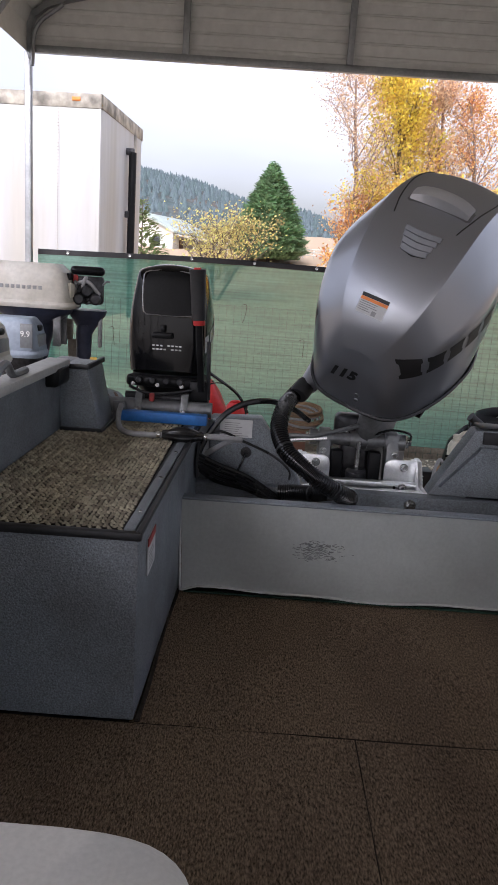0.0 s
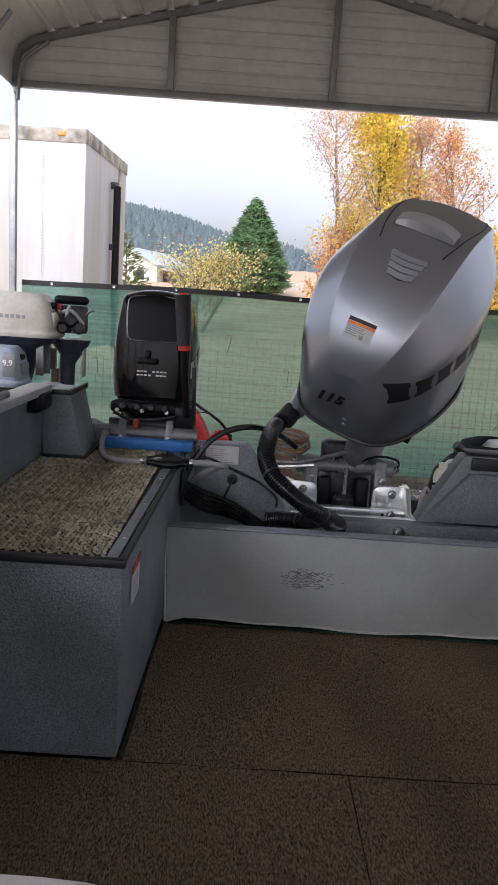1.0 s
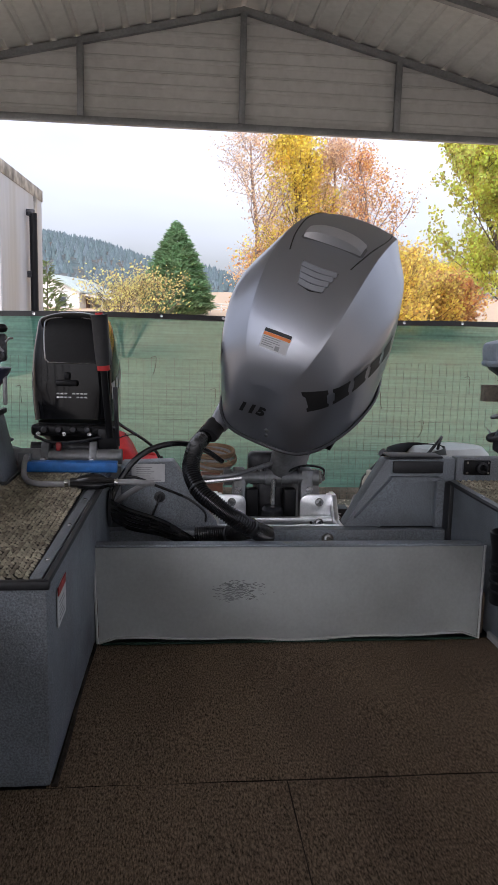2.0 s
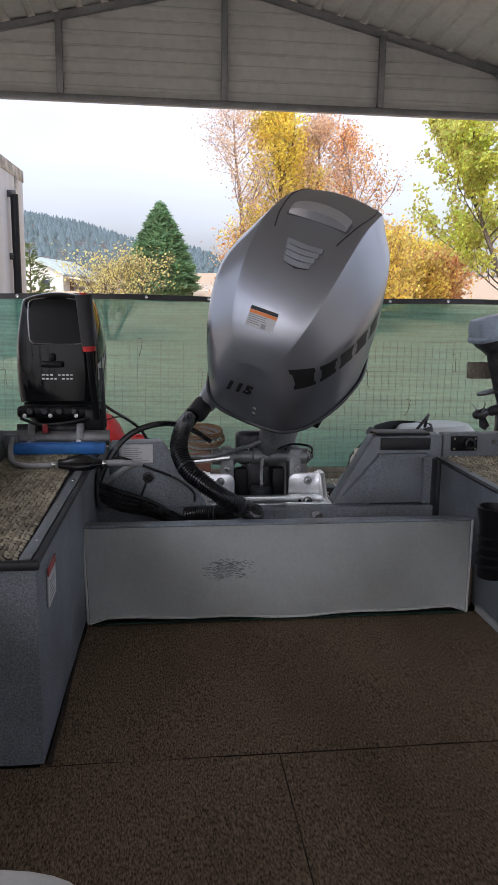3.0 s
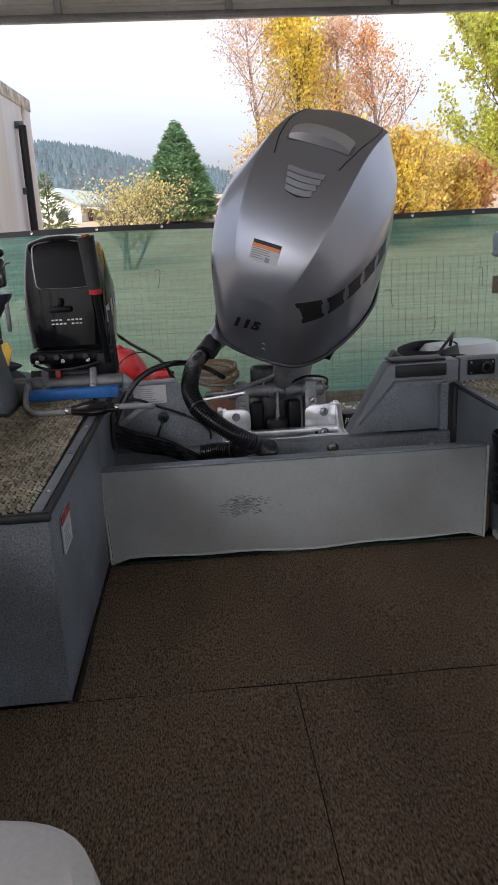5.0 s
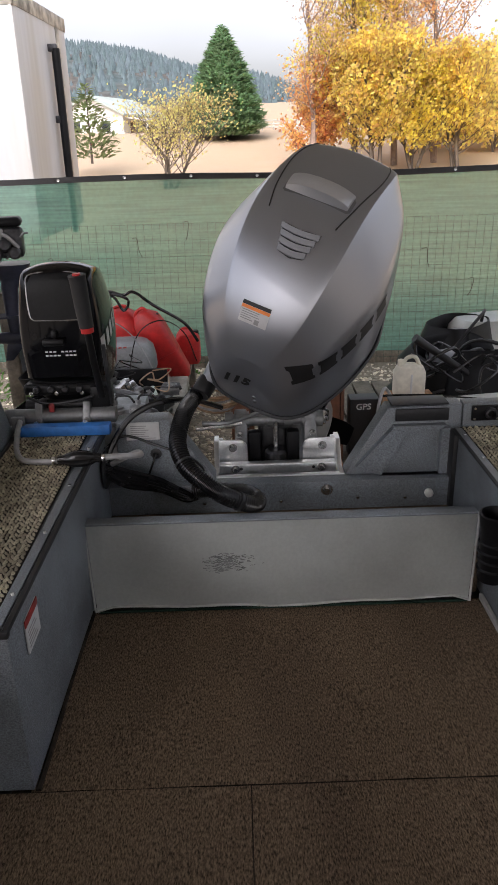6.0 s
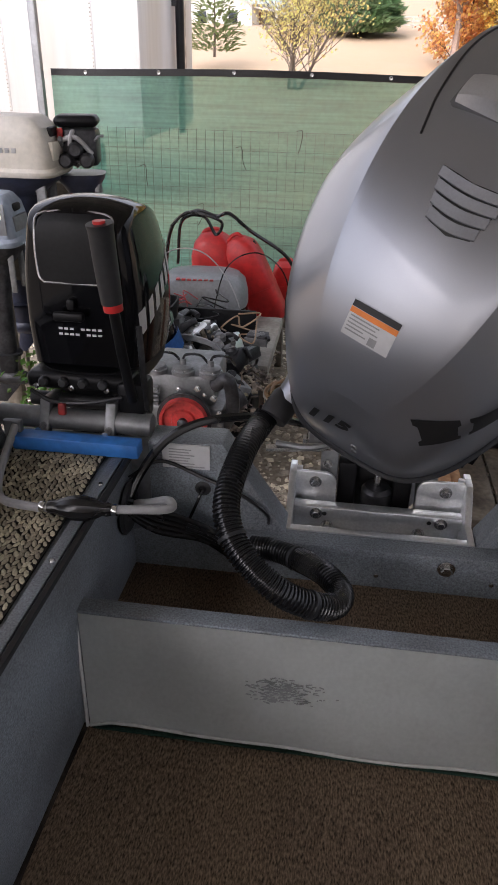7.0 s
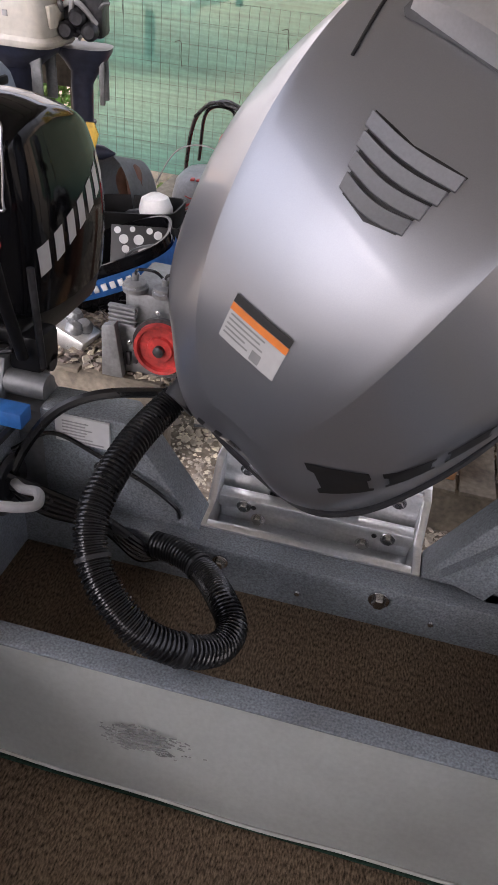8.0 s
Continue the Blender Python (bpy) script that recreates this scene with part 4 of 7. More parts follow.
    # bolts and rivets on the transom
    for x, z, s in ((0.165, 0.187, 1.0), (-0.135, 0.187, 0.8)):
        part("bolt", bolt_mesh(0.013 * s, 0.014, Matrix.Translation((x, 2.619, z)) @ Matrix.Rotation(radians(90), 4, "X")), M["steel"], b)
    for x, z in ((0.017, 0.150), (0.266, 0.155), (-0.23, 0.150), (0.42, 0.15)):
        part("rivet", lathe([(0.0065, 0), (0.005, 0.003), (0.002, 0.004)], 12, Matrix.Translation((x, 2.619, z)) @ Matrix.Rotation(radians(90), 4, "X")), M["steel"], b)
    part("drain_bung", lathe([(0.014, 0), (0.014, 0.012), (0.009, 0.016)], 16, Matrix.Translation((0.495, 2.619, 0.165)) @ Matrix.Rotation(radians(90), 4, "X")), M["white"], b, "white drain bung")
    plate = part("maker_plate", box((-0.467, 2.648, 0.366), (-0.362, 2.654, 0.424), 0.001, 1), M["decal_white"], b, "worn white maker's plate with small print")
    bm = bmesh.new()
    r = random.Random(4)
    for k in range(7):
        z = 0.412 - k * 0.0068
        add_box(bm, (-0.452, 2.6470, z), (-0.452 + r.uniform(0.04, 0.082), 2.6482, z + 0.0022))
    part("print_bar", bm, M["grey_ink"], plate, smooth=False)
    part("grommet", lathe([(0.008, 0), (0.016, 0.001), (0.018, 0.005), (0.010, 0.008), (0.008, 0.002)], 18, Matrix.Translation((-0.378, 2.654, 0.318)) @ Matrix.Rotation(radians(90), 4, "X")), M["black_trim"], b)

    # port locker
    lk = part("port_locker", prism([(-0.552, 1.64), (-0.533, 2.64), (-1.02, 2.64), (-1.02, 1.64)], "z", 0.0, 0.396, 0.004), P, b, "speckled grey side locker")
    part("lid_trim", box((-1.02, 1.628, 0.385), (-0.545, 1.645, 0.402), 0.004), M["black_trim"], lk)
    part("lid_trim", tube([(-0.553, 1.634, 0.397), (-0.545, 2.1, 0.397), (-0.534, 2.64, 0.397)], 0.008, 6), M["black_trim"], lk)
    part("lid_rail", prism([(-0.583, 1.648), (-0.561, 1.648), (-0.543, 2.63), (-0.566, 2.63)], "z", 0.396, 0.4035, 0.002), P, lk)
    for y in (1.75, 2.0, 2.25, 2.5):
        part("rivet", lathe([(0.0055, 0), (0.004, 0.0025)], 10, Matrix.Translation((-0.571 + (y - 1.65) * 0.018, y, 0.4035))), M["steel"], lk)
    st = part("warning_sticker", box((-0.5525, 1.725, 0.275), (-0.5490, 1.815, 0.355), 0.001, 1, Matrix.Translation((0.0035, 0, 0))), M["decal_white"], lk, "white sticker with a red band")
    part("sticker_band", box((-0.5475, 1.725, 0.338), (-0.5448, 1.815, 0.355)), M["red_paint"], st, smooth=False)
    part("print_bar", boxes([((-0.5475, 1.735, 0.285 + k * 0.009), (-0.5450, 1.735 + 0.06 - 0.01 * (k % 3), 0.288 + k * 0.009)) for k in range(5)]), M["grey_ink"], st, smooth=False)
    part("sealant", tube(spline([(-0.545, 1.64, 0.0), (-0.542, 1.8, 0.004), (-0.545, 2.0, 0.002), (-0.538, 2.25, 0.003)], 6), 0.006, 6), M["seam"], lk)
    part("lid_backing", box((-0.93, 1.65, 0.397), (-0.583, 2.64, 0.4005)), M["loop_base"], lk)

    # starboard locker
    rk = part("starboard_locker", prism([(0.572, 0.2), (0.572, 2.66), (1.02, 2.66), (1.02, 0.2)], "z", 0.0, 0.368, 0.004), P, b, "dark grey side locker")
    part("lid_rail", box((0.570, 0.2, 0.368), (0.592, 2.64, 0.378), 0.003), P, rk)
    part("lid_trim", tube([(0.571, 0.2, 0.370), (0.571, 2.64, 0.370)], 0.007, 6), M["black_trim"], rk)
    for y in (1.9, 2.15, 2.4, 2.58):
        part("rivet", lathe([(0.0055, 0), (0.004, 0.0025)], 10, Matrix.Translation((0.582, y, 0.378))), M["steel"], rk)
    part("lid_backing", box((0.593, 0.2, 0.3685), (0.95, 2.66, 0.3715)), M["loop_base"], rk)
    part("base_strip", box((0.560, 0.9, 0.0), (0.571, 2.26, 0.018), 0.002), M["panel_edge"], rk, "pale strip along the base")
    part("corner_gusset", box((0.558, 2.60, 0.0), (0.574, 2.66, 0.37), 0.003), M["black_trim"], rk)
    for x0, side_x in ((-1, -0.93), (1, 0.955)):
        s = part("hull_side", prism([(side_x, 0.33 if x0 < 0 else 0.33), (side_x + x0 * 0.045, 0.33), (side_x + x0 * 0.06, 0.590), (side_x, 0.590)] if x0 < 0 else [(side_x, 0.33), (side_x + 0.045, 0.33), (side_x + 0.06, 0.50), (side_x, 0.50)], "y", -2.6, 2.66 if x0 < 0 else 2.62, 0.004), P, b, "grey hull side")
        part("gunwale", box((side_x - 0.035, -2.6, 0.588), (side_x + 0.03, 2.44, 0.612), 0.006) if x0 < 0 else box((side_x - 0.02, -2.6, 0.498), (side_x + 0.04, 2.6, 0.522), 0.006), M["panel_edge"] if x0 < 0 else P, s)
    # liner and rod tray along the port side, ahead of the locker
    lin = part("side_liner", prism([(-1.018, 0.001), (-0.830, 0.001), (-0.846, 0.200), (-1.018, 0.200)], "y", 0.92, 1.637, 0.004), P, b, "dark grey side liner")
    tray = part("rod_tray", prism([(-0.925, 0.202), (-0.852, 0.202), (-0.846, 0.255), (-0.862, 0.320), (-0.925, 0.320)], "y", 0.92, 1.630, 0.010), M["black_plastic"], b, "black moulded rod tray")
    part("tray_lip", box((-0.846, 0.92, 0.246), (-0.832, 1.632, 0.264), 0.004), M["panel_edge"], tray, "pale grey lip")
    part("sticker", box((-0.8345, 1.50, 0.036), (-0.8305, 1.59, 0.056), 0.0005), M["decal_white"], lin)
    # hull skin below
    bm = bmesh.new()
    for s in (-1, 1):
        add_prism(bm, [(s * 1.02, -2.6), (s * 1.05, -2.6), (s * 1.05, 2.66), (s * 1.02, 2.66)], "z", -0.45, 0.34)
    add_box(bm, (-1.05, -2.6, -0.48), (1.05, 2.66, -0.45))
    part("hull_skin", bm, M["cast"], b)
    # stern corner box
    bm = loft([[(-0.925, 2.43, 0.400), (-0.805, 2.43, 0.400), (-0.812, 2.64, 0.400), (-0.925, 2.64, 0.400)], [(-0.935, 2.445, 0.585), (-0.852, 2.445, 0.583), (-0.850, 2.63, 0.588), (-0.935, 2.63, 0.590)]])
    bmesh.ops.bevel(bm, geom=bm.edges[:], offset=0.006, segments=2, affect="EDGES", profile=0.5)
    cb = part("corner_box", bm, P, b, "tapered grey corner box with a black foot trim")
    part("foot_trim", boxes([((-0.925, 2.422, 0.4005), (-0.800, 2.432, 0.412)), ((-0.806, 2.43, 0.4005), (-0.797, 2.64, 0.412))], 0.003), M["black_trim"], cb)
    part("cap_edge", boxes([((-0.938, 2.436, 0.583), (-0.845, 2.444, 0.597)), ((-0.853, 2.44, 0.583), (-0.843, 2.64, 0.599))], 0.003), M["black_trim"], cb)
    part("rod_holder", box((-0.955, 2.30, 0.545), (-0.895, 2.425, 0.600), 0.014, 3), M["black_plastic"], b, "black moulded rod rest")
    part("oar_cleat", tube(spline([(-0.93, 1.90, 0.615), (-0.925, 1.98, 0.65), (-0.925, 2.03, 0.62), (-0.925, 2.12, 0.618)], 5), 0.010, 8), M["cast"], b)
    return b


boat = make_boat()


def loop_carpet(name, x0, x1, y0, y1, z, label):
    """Rows of slanted yarn loops."""
    vs, fs = [], []
    r = random.Random(31)
    px, py = 0.0098, 0.0165
    i = 0
    x = x0 + 0.006
    col = 0
    while x < x1:
        y = y0 + (0.008 if col % 2 else 0.0)
        while y < y1:
            sl = (0.42 if col % 2 else -0.42) + r.uniform(-0.25, 0.25)
            L, W, H = 0.0102 * r.uniform(0.8, 1.15), 0.0041 * r.uniform(0.8, 1.15), 0.0050 * r.uniform(0.7, 1.2)
            c, s = math.cos(sl), math.sin(sl)
            ox, oy = x + r.uniform(-0.001, 0.001), y + r.uniform(-0.002, 0.002)
            b = len(vs)
            for (a, w, h) in ((-L, 0, 0), (-L * 0.5, W, 0), (L * 0.5, W, 0), (L, 0, 0), (L * 0.5, -W, 0), (-L * 0.5, -W, 0), (-L * 0.45, 0, H), (L * 0.45, 0, H)):
                vs.append((ox + w * c + a * s, oy - w * s + a * c, z + h))
            fs += [(b, b + 1, b + 6), (b + 1, b + 2, b + 7, b + 6), (b + 2, b + 3, b + 7), (b + 3, b + 4, b + 7), (b + 4, b + 5, b + 6, b + 7), (b + 5, b, b + 6)]
            y += py
        x += px
        col += 1
    me = bpy.data.meshes.new(name)
    me.from_pydata(vs, [], fs)
    me.materials.append(M["loop"])
    me.shade_smooth()
    o = new(name, me)
    o.parent = boat
    tagged(o, label, kind="stuff")


loop_carpet("locker_carpet", -0.93, -0.583, 1.652, 2.64, 0.4003, "coarse beige and black woven loop carpet")
loop_carpet("locker_carpet", 0.597, 0.95, 1.2, 2.655, 0.3712, "coarse beige and black woven loop carpet")


# ---- large outboard motor ----
TILT_TUBE = Vector((0.0195, 2.675, 0.279))
MOTOR = Matrix.Translation(TILT_TUBE + Vector((-0.006, 0.014, 0.003))) @ Matrix.Rotation(radians(38.2), 4, "X") @ Matrix.Translation((0, 0.160, 0)) @ Matrix.Rotation(radians(-30.2), 4, "Z")


def cage(stations, creases, mat, name, parent, label="", level=3, nose=0.0):
    """Mirror-symmetric shell from half sections (v, [(u, w) from the bottom rim to the top middle]), smoothed, with creased lines."""
    bm = bmesh.new()
    rows = []
    for v, half in stations:
        ring = [bm.verts.new((p[0], v + (p[2] if len(p) > 2 else 0), p[1])) for p in half] + [bm.verts.new((-p[0], v + (p[2] if len(p) > 2 else 0), p[1])) for p in half[-2::-1]]
        rows.append(ring)
    n = len(rows[0])
    cl = bm.edges.layers.float.new("crease_edge")
    for a, b in zip(rows, rows[1:]):
        for k in range(n - 1):
            bm.faces.new((a[k], a[k + 1], b[k + 1], b[k]))
    bm.faces.new(rows[0])
    bm.faces.new(rows[-1][::-1])
    bm.edges.ensure_lookup_table()
    for k, amount, i0, i1 in creases:
        for kk in {k, n - 1 - k}:
            for a, b in zip(rows[i0:i1], rows[i0 + 1:i1 + 1]):
                e = bm.edges.get((a[kk], b[kk]))
                if e:
                    e[cl] = amount
    for kk in range(3, n - 4):
        bm.edges.get((rows[0][kk], rows[0][kk + 1]))[cl] = nose
    ob = part(name, bm, mat, parent, label, angle=60)
    for e, c in zip(ob.data.edges, ob.data.attributes["crease_edge"].data):
        e.use_edge_sharp = c.value > 0.9
    md = ob.modifiers.new("smooth", "SUBSURF")
    md.levels = md.render_levels = level
    return ob


from mathutils.bvhtree import BVHTree


def surface(ob):
    bpy.context.view_layer.update()
    dg = bpy.context.evaluated_depsgraph_get()
    ev = ob.evaluated_get(dg)
    return BVHTree.FromPolygons([v.co.copy() for v in ev.data.vertices], [tuple(p.vertices) for p in ev.data.polygons])


def draped(name, polys, origin, right, up, tree, mat, parent, lift=0.0012, label="", far=0.3, step=0.02):
    """Flat shapes laid on a curved shell: polys in metres on a plane, pressed on along the plane's normal."""
    right, up = Vector(right).normalized(), Vector(up)
    up = (up - right * up.dot(right)).normalized()
    nrm = right.cross(up)
    bm = bmesh.new()
    for poly in polys:
        vs = [bm.verts.new((p[0], p[1], 0)) for p in poly]
        bm.faces.new(vs)
    bmesh.ops.triangulate(bm, faces=bm.faces[:])
    for _ in range(4):
        es = [e for e in bm.edges if e.calc_length() > step]
        if not es:
            break
        bmesh.ops.subdivide_edges(bm, edges=es, cuts=1)
        bmesh.ops.triangulate(bm, faces=[f for f in bm.faces if len(f.verts) > 3])
    for v in bm.verts:
        p = Vector(origin) + right * v.co.x + up * v.co.y
        loc, no, _, _ = tree.ray_cast(p + nrm * far, -nrm)
        v.co = (loc + (no if no.dot(nrm) > 0 else -no) * lift) if loc else p
    return part(name, bm, mat, parent, label)


def rect(x0, y0, x1, y1, slant=0.0):
    return [(x0 + y0 * slant, y0), (x1 + y0 * slant, y0), (x1 + y1 * slant, y1), (x0 + y1 * slant, y1)]


def make_outboard():
    o = thing("outboard_motor", "large silver outboard motor tilted up and turned on the transom", "outboard motor", MOTOR)
    S = M["silver"]
    st = [
        (-0.212, [(0.056, 0.302, 0.030), (0.060, 0.40), (0.055, 0.47, 0.006), (0.045, 0.515, 0.022), (0.025, 0.527, 0.024), (0, 0.530, 0.024)]),
        (-0.198, [(0.105, 0.302, 0.026), (0.112, 0.41), (0.100, 0.49, 0.006), (0.062, 0.550, 0.022), (0.035, 0.562, 0.024), (0, 0.565, 0.024)]),
        (-0.165, [(0.140, 0.302, 0.018), (0.147, 0.42), (0.142, 0.52, 0.004), (0.085, 0.590, 0.010), (0.045, 0.603, 0.010), (0, 0.606, 0.010)]),
        (-0.105, [(0.176, 0.302, 0.008), (0.190, 0.44), (0.190, 0.565), (0.112, 0.652), (0.058, 0.665), (0, 0.668)]),
        (0.0, [(0.212, 0.305), (0.228, 0.455), (0.226, 0.605), (0.132, 0.732), (0.07, 0.747), (0, 0.751)]),
        (0.10, [(0.232, 0.308), (0.248, 0.465), (0.244, 0.632), (0.139, 0.775), (0.07, 0.790), (0, 0.794)]),
        (0.20, [(0.235, 0.312), (0.250, 0.47), (0.236, 0.645), (0.139, 0.787), (0.07, 0.804), (0, 0.808)]),
        (0.33, [(0.205, 0.318), (0.218, 0.48), (0.208, 0.655), (0.138, 0.762), (0.07, 0.780), (0, 0.784)]),
        (0.425, [(0.170, 0.325), (0.178, 0.48), (0.162, 0.645), (0.134, 0.730), (0.07, 0.750), (0, 0.755)]),
        (0.455, [(0.150, 0.328), (0.155, 0.48), (0.145, 0.630), (0.122, 0.702), (0.065, 0.718), (0, 0.722)]),
        (0.485, [(0.100, 0.332), (0.106, 0.47), (0.104, 0.595), (0.085, 0.652), (0.045, 0.662), (0, 0.665)]),
    ]
    cowl = cage(st, [(3, 0.96, 0, 9), (2, 0.72, 2, 9), (0, 1.0, 0, 10)], S, "cowl", o, "metallic silver engine cowl", nose=0.93)
    tree = surface(cowl)
    # lower pan under the dark seam
    seam = [(-0.184, 0.0), (-0.182, 0.056), (-0.172, 0.105), (-0.147, 0.140), (-0.097, 0.176), (0.0, 0.212), (0.10, 0.232), (0.20, 0.235), (0.33, 0.205), (0.425, 0.170), (0.488, 0.100)]
    outline = [(u, v) for v, u in seam] + [(-u, v) for v, u in seam[:0:-1]]
    rings = []
    for w, k, shift in ((0.294, 0.985, 0.0), (0.272, 0.95, 0.014), (0.246, 0.87, 0.036), (0.220, 0.72, 0.050), (0.200, 0.54, 0.045), (0.185, 0.40, 0.03)):
        rings.append([(u * k, 0.12 + (v - 0.12) * k + shift, w) for u, v in outline])
    low = part("lower_pan", loft(rings), S, o, "silver lower engine pan", angle=50)
    md = low.modifiers.new("smooth", "SUBSURF")
    md.levels = md.render_levels = 2
    loop = [(u, v, 0.300) for v, u in seam] + [(-u, v, 0.300) for v, u in seam[:0:-1]]
    part("seam_gasket", tube(spline(loop + [loop[0]], 4), 0.0065, 6), M["black_trim"], o, "black rubber seam")
    # number on the front
    cu = bpy.data.curves.new("number", "FONT")
    cu.body = "115"
    cu.size, cu.shear, cu.space_character, cu.offset = 0.046, 0.30, 1.2, 0.0030
    tmp = bpy.data.objects.new("number", cu)
    scene.collection.objects.link(tmp)
    bpy.context.view_layer.update()
    me = bpy.data.meshes.new_from_object(tmp.evaluated_get(bpy.context.evaluated_depsgraph_get()))
    bpy.data.objects.remove(tmp)
    polys = [[(me.vertices[i].co.x, me.vertices[i].co.y) for i in p.vertices] for p in me.polygons]
    bpy.data.meshes.remove(me)
    draped("number", polys, (-0.074, -0.26, 0.422), (1, 0, 0), (0, 0, 1), tree, M["ink"], o, label="black number 115 on the cowl front", far=0.1)
    # name blocks along both flanks
    for s in (1, -1):
        blocks = []
        for k in range(5):
            x = (k - 2) * 0.073
            blocks.append([(x - 0.030, -0.029), (x + 0.030, -0.029), (x + 0.030, -0.018), (x + 0.025, -0.014), (x + 0.025, 0.014), (x + 0.030, 0.018), (x + 0.030, 0.029), (x - 0.030, 0.029), (x - 0.030, 0.018), (x - 0.025, 0.014), (x - 0.025, -0.014), (x - 0.030, -0.018)])
        for poly in blocks:
            if s > 0:
                draped("name_block", [poly], (0.20, -0.02, 0.535), (0.45, 1, 0.14), (0, 0, 1), tree, M["ink"], o, far=0.25)
            else:
                draped("name_block", [poly], (-0.20, 0.05, 0.535), (0.45, -1, -0.14), (0, 0, 1), tree, M["ink"], o, far=0.25)
    # warning sticker on the sloping front
    lo, ro, uo = (-0.014, -0.140, 0.660), (1, 0, 0), (0, 0.66, 0.52)
    stk = draped("warning_sticker", [rect(-0.040, -0.027, 0.040, 0.027)], lo, ro, uo, tree, M["decal_white"], o, label="white warning sticker with orange and black bands")
    draped("sticker_band", [rect(-0.040, 0.017, 0.040, 0.027)], lo, ro, uo, tree, M["ink"], stk, 0.0020)
    draped("sticker_band", [rect(-0.040, 0.008, 0.040, 0.0165)], lo, ro, uo, tree, M["orange"], stk, 0.0020)
    draped("print_bar", [rect(-0.036, 0.003 - k * 0.0055, -0.036 + (0.05, 0.046, 0.052, 0.03, 0.036)[k], 0.0052 - k * 0.0055) for k in range(5)] + [rect(0.005, -0.024, 0.018, -0.012)], lo, ro, uo, tree, M["grey_ink"], stk, 0.0020)
    # louvred vent: four stepped slats in a shield-shaped field
    vent = draped("vent", [[(-0.050, 0.037), (0.0, 0.031), (0.056, 0.037), (0.036, -0.030), (0.004, -0.037), (-0.028, -0.030)]], (0.013, 0.034, 0.79), (1, 0, 0), (0, 1, 0), tree, M["black_trim"], o, 0.0012, "louvred air vent in the cowl top")
    for k in range(4):
        y1 = 0.035 - k * 0.0165
        wl = -0.049 + (0.035 - y1) * 0.30
        wr = 0.055 - (0.035 - y1) * 0.28
        bm = bmesh.new()
        prof = []
        for i in range(9):
            t = i / 8
            x = wl + (wr - wl) * t
            dip = -0.006 * math.sin(t * math.pi)
            pts = []
            for yy, h in ((y1, 0.0015), (y1 - 0.004, 0.009), (y1 - 0.0135, 0.0035), (y1 - 0.0135, 0.0008)):
                p = Vector((0.013 + x, 0.034 + yy + dip, 0.9))
                loc, no, _, _ = tree.ray_cast(p, Vector((0, 0, -1)))
                pts.append(tuple(loc + Vector((0, 0, h))) if loc else tuple(p))
            prof.append(pts)
        part("slat", loft(prof), M["slat"], vent, angle=25)
    # grip at the back of the top
    rings = []
    for i in range(13):
        t = i / 12
        x = -0.078 + 0.172 * t
        e = math.sin(math.pi * min(max(t, 0.02), 0.98)) ** 0.35
        ring = []
        for yy, h in ((0.214, -0.004), (0.206, 0.026 * e), (0.196, 0.031 * e), (0.176, 0.033 * e), (0.161, 0.026 * e), (0.155, -0.004)):
            p = Vector((x, yy - 0.012 * math.cos((t - 0.5) * 2.2) + 0.01, 0.95))
            loc, no, _, _ = tree.ray_cast(p, Vector((0, 0, -1)))
            ring.append(tuple(loc + Vector((0, 0, h))))
        rings.append(ring)
    part("cowl_grip", loft(rings), material("pale silver grip paint", (0.60, 0.61, 0.64), 0.32, 0.7, 0.04, 300, 5, 0.01), o, "pale silver moulded grip on the cowl top", angle=45)
    # flat patch: the shade of the recess is painted on, none is cut
    draped("grip_recess_shade", [[(-0.078, -0.034), (0.092, -0.034), (0.100, -0.026), (0.100, 0.014), (0.092, 0.022), (-0.078, 0.022), (-0.086, 0.014), (-0.086, -0.026)]], (0.002, 0.186, 0.80), (1, 0, 0), (0, 1, 0), tree, material("painted recess shade", (0.19, 0.195, 0.21), 0.45, 0.4, 0.06, 300, 5, 0.01), o, 0.0010, "flat grey patch painted as the shade of the recess round the grip")
    # raised rear cover edge lines
    for s in (-1, 1):
        pts = []
        for v, u in ((0.10, 0.092), (0.13, 0.099), (0.16, 0.106), (0.20, 0.112), (0.25, 0.119), (0.30, 0.124), (0.35, 0.124), (0.40, 0.118), (0.43, 0.107), (0.45, 0.096)):
            loc, no, _, _ = tree.ray_cast(Vector((s * u, v, 0.95)), Vector((0, 0, -1)))
            if loc:
                pts.append(loc + Vector((0, 0, 0.0008)))
        part("cover_joint", tube(spline(pts, 5), 0.0018, 6), M["black_trim"], o)
    for w in (0.345, 0.368):
        loc, no, _, _ = tree.ray_cast(Vector((0.02, -0.6, w)), Vector((0, 1, 0)))
        part("front_screw", lathe([(0.007, 0), (0.006, 0.003), (0.003, 0.004)], 12, Matrix.Translation(loc) @ Matrix.Rotation(radians(90), 4, "X")), M["cast"], o)
    # side plate with small print on the pan
    part("rating_plate", box((0.160, -0.07, 0.262), (0.190, 0.02, 0.284), 0.002), M["black_plastic"], o)
    # drive leg, cavitation plate, gear case, propeller
    leg = []
    for w, hu, v0, v1 in ((0.17, 0.05, 0.03, 0.30), (0.05, 0.05, 0.02, 0.32), (-0.10, 0.06, 0.02, 0.28), (-0.30, 0.045, 0.03, 0.25), (-0.48, 0.04, 0.02, 0.26), (-0.60, 0.035, 0.05, 0.24)):
        leg.append(oval(0, (v0 + v1) / 2, hu, (v1 - v0) / 2, w, 24, 2.4))
    part("drive_leg", loft(leg), M["cast"], o, "dull silver drive leg")
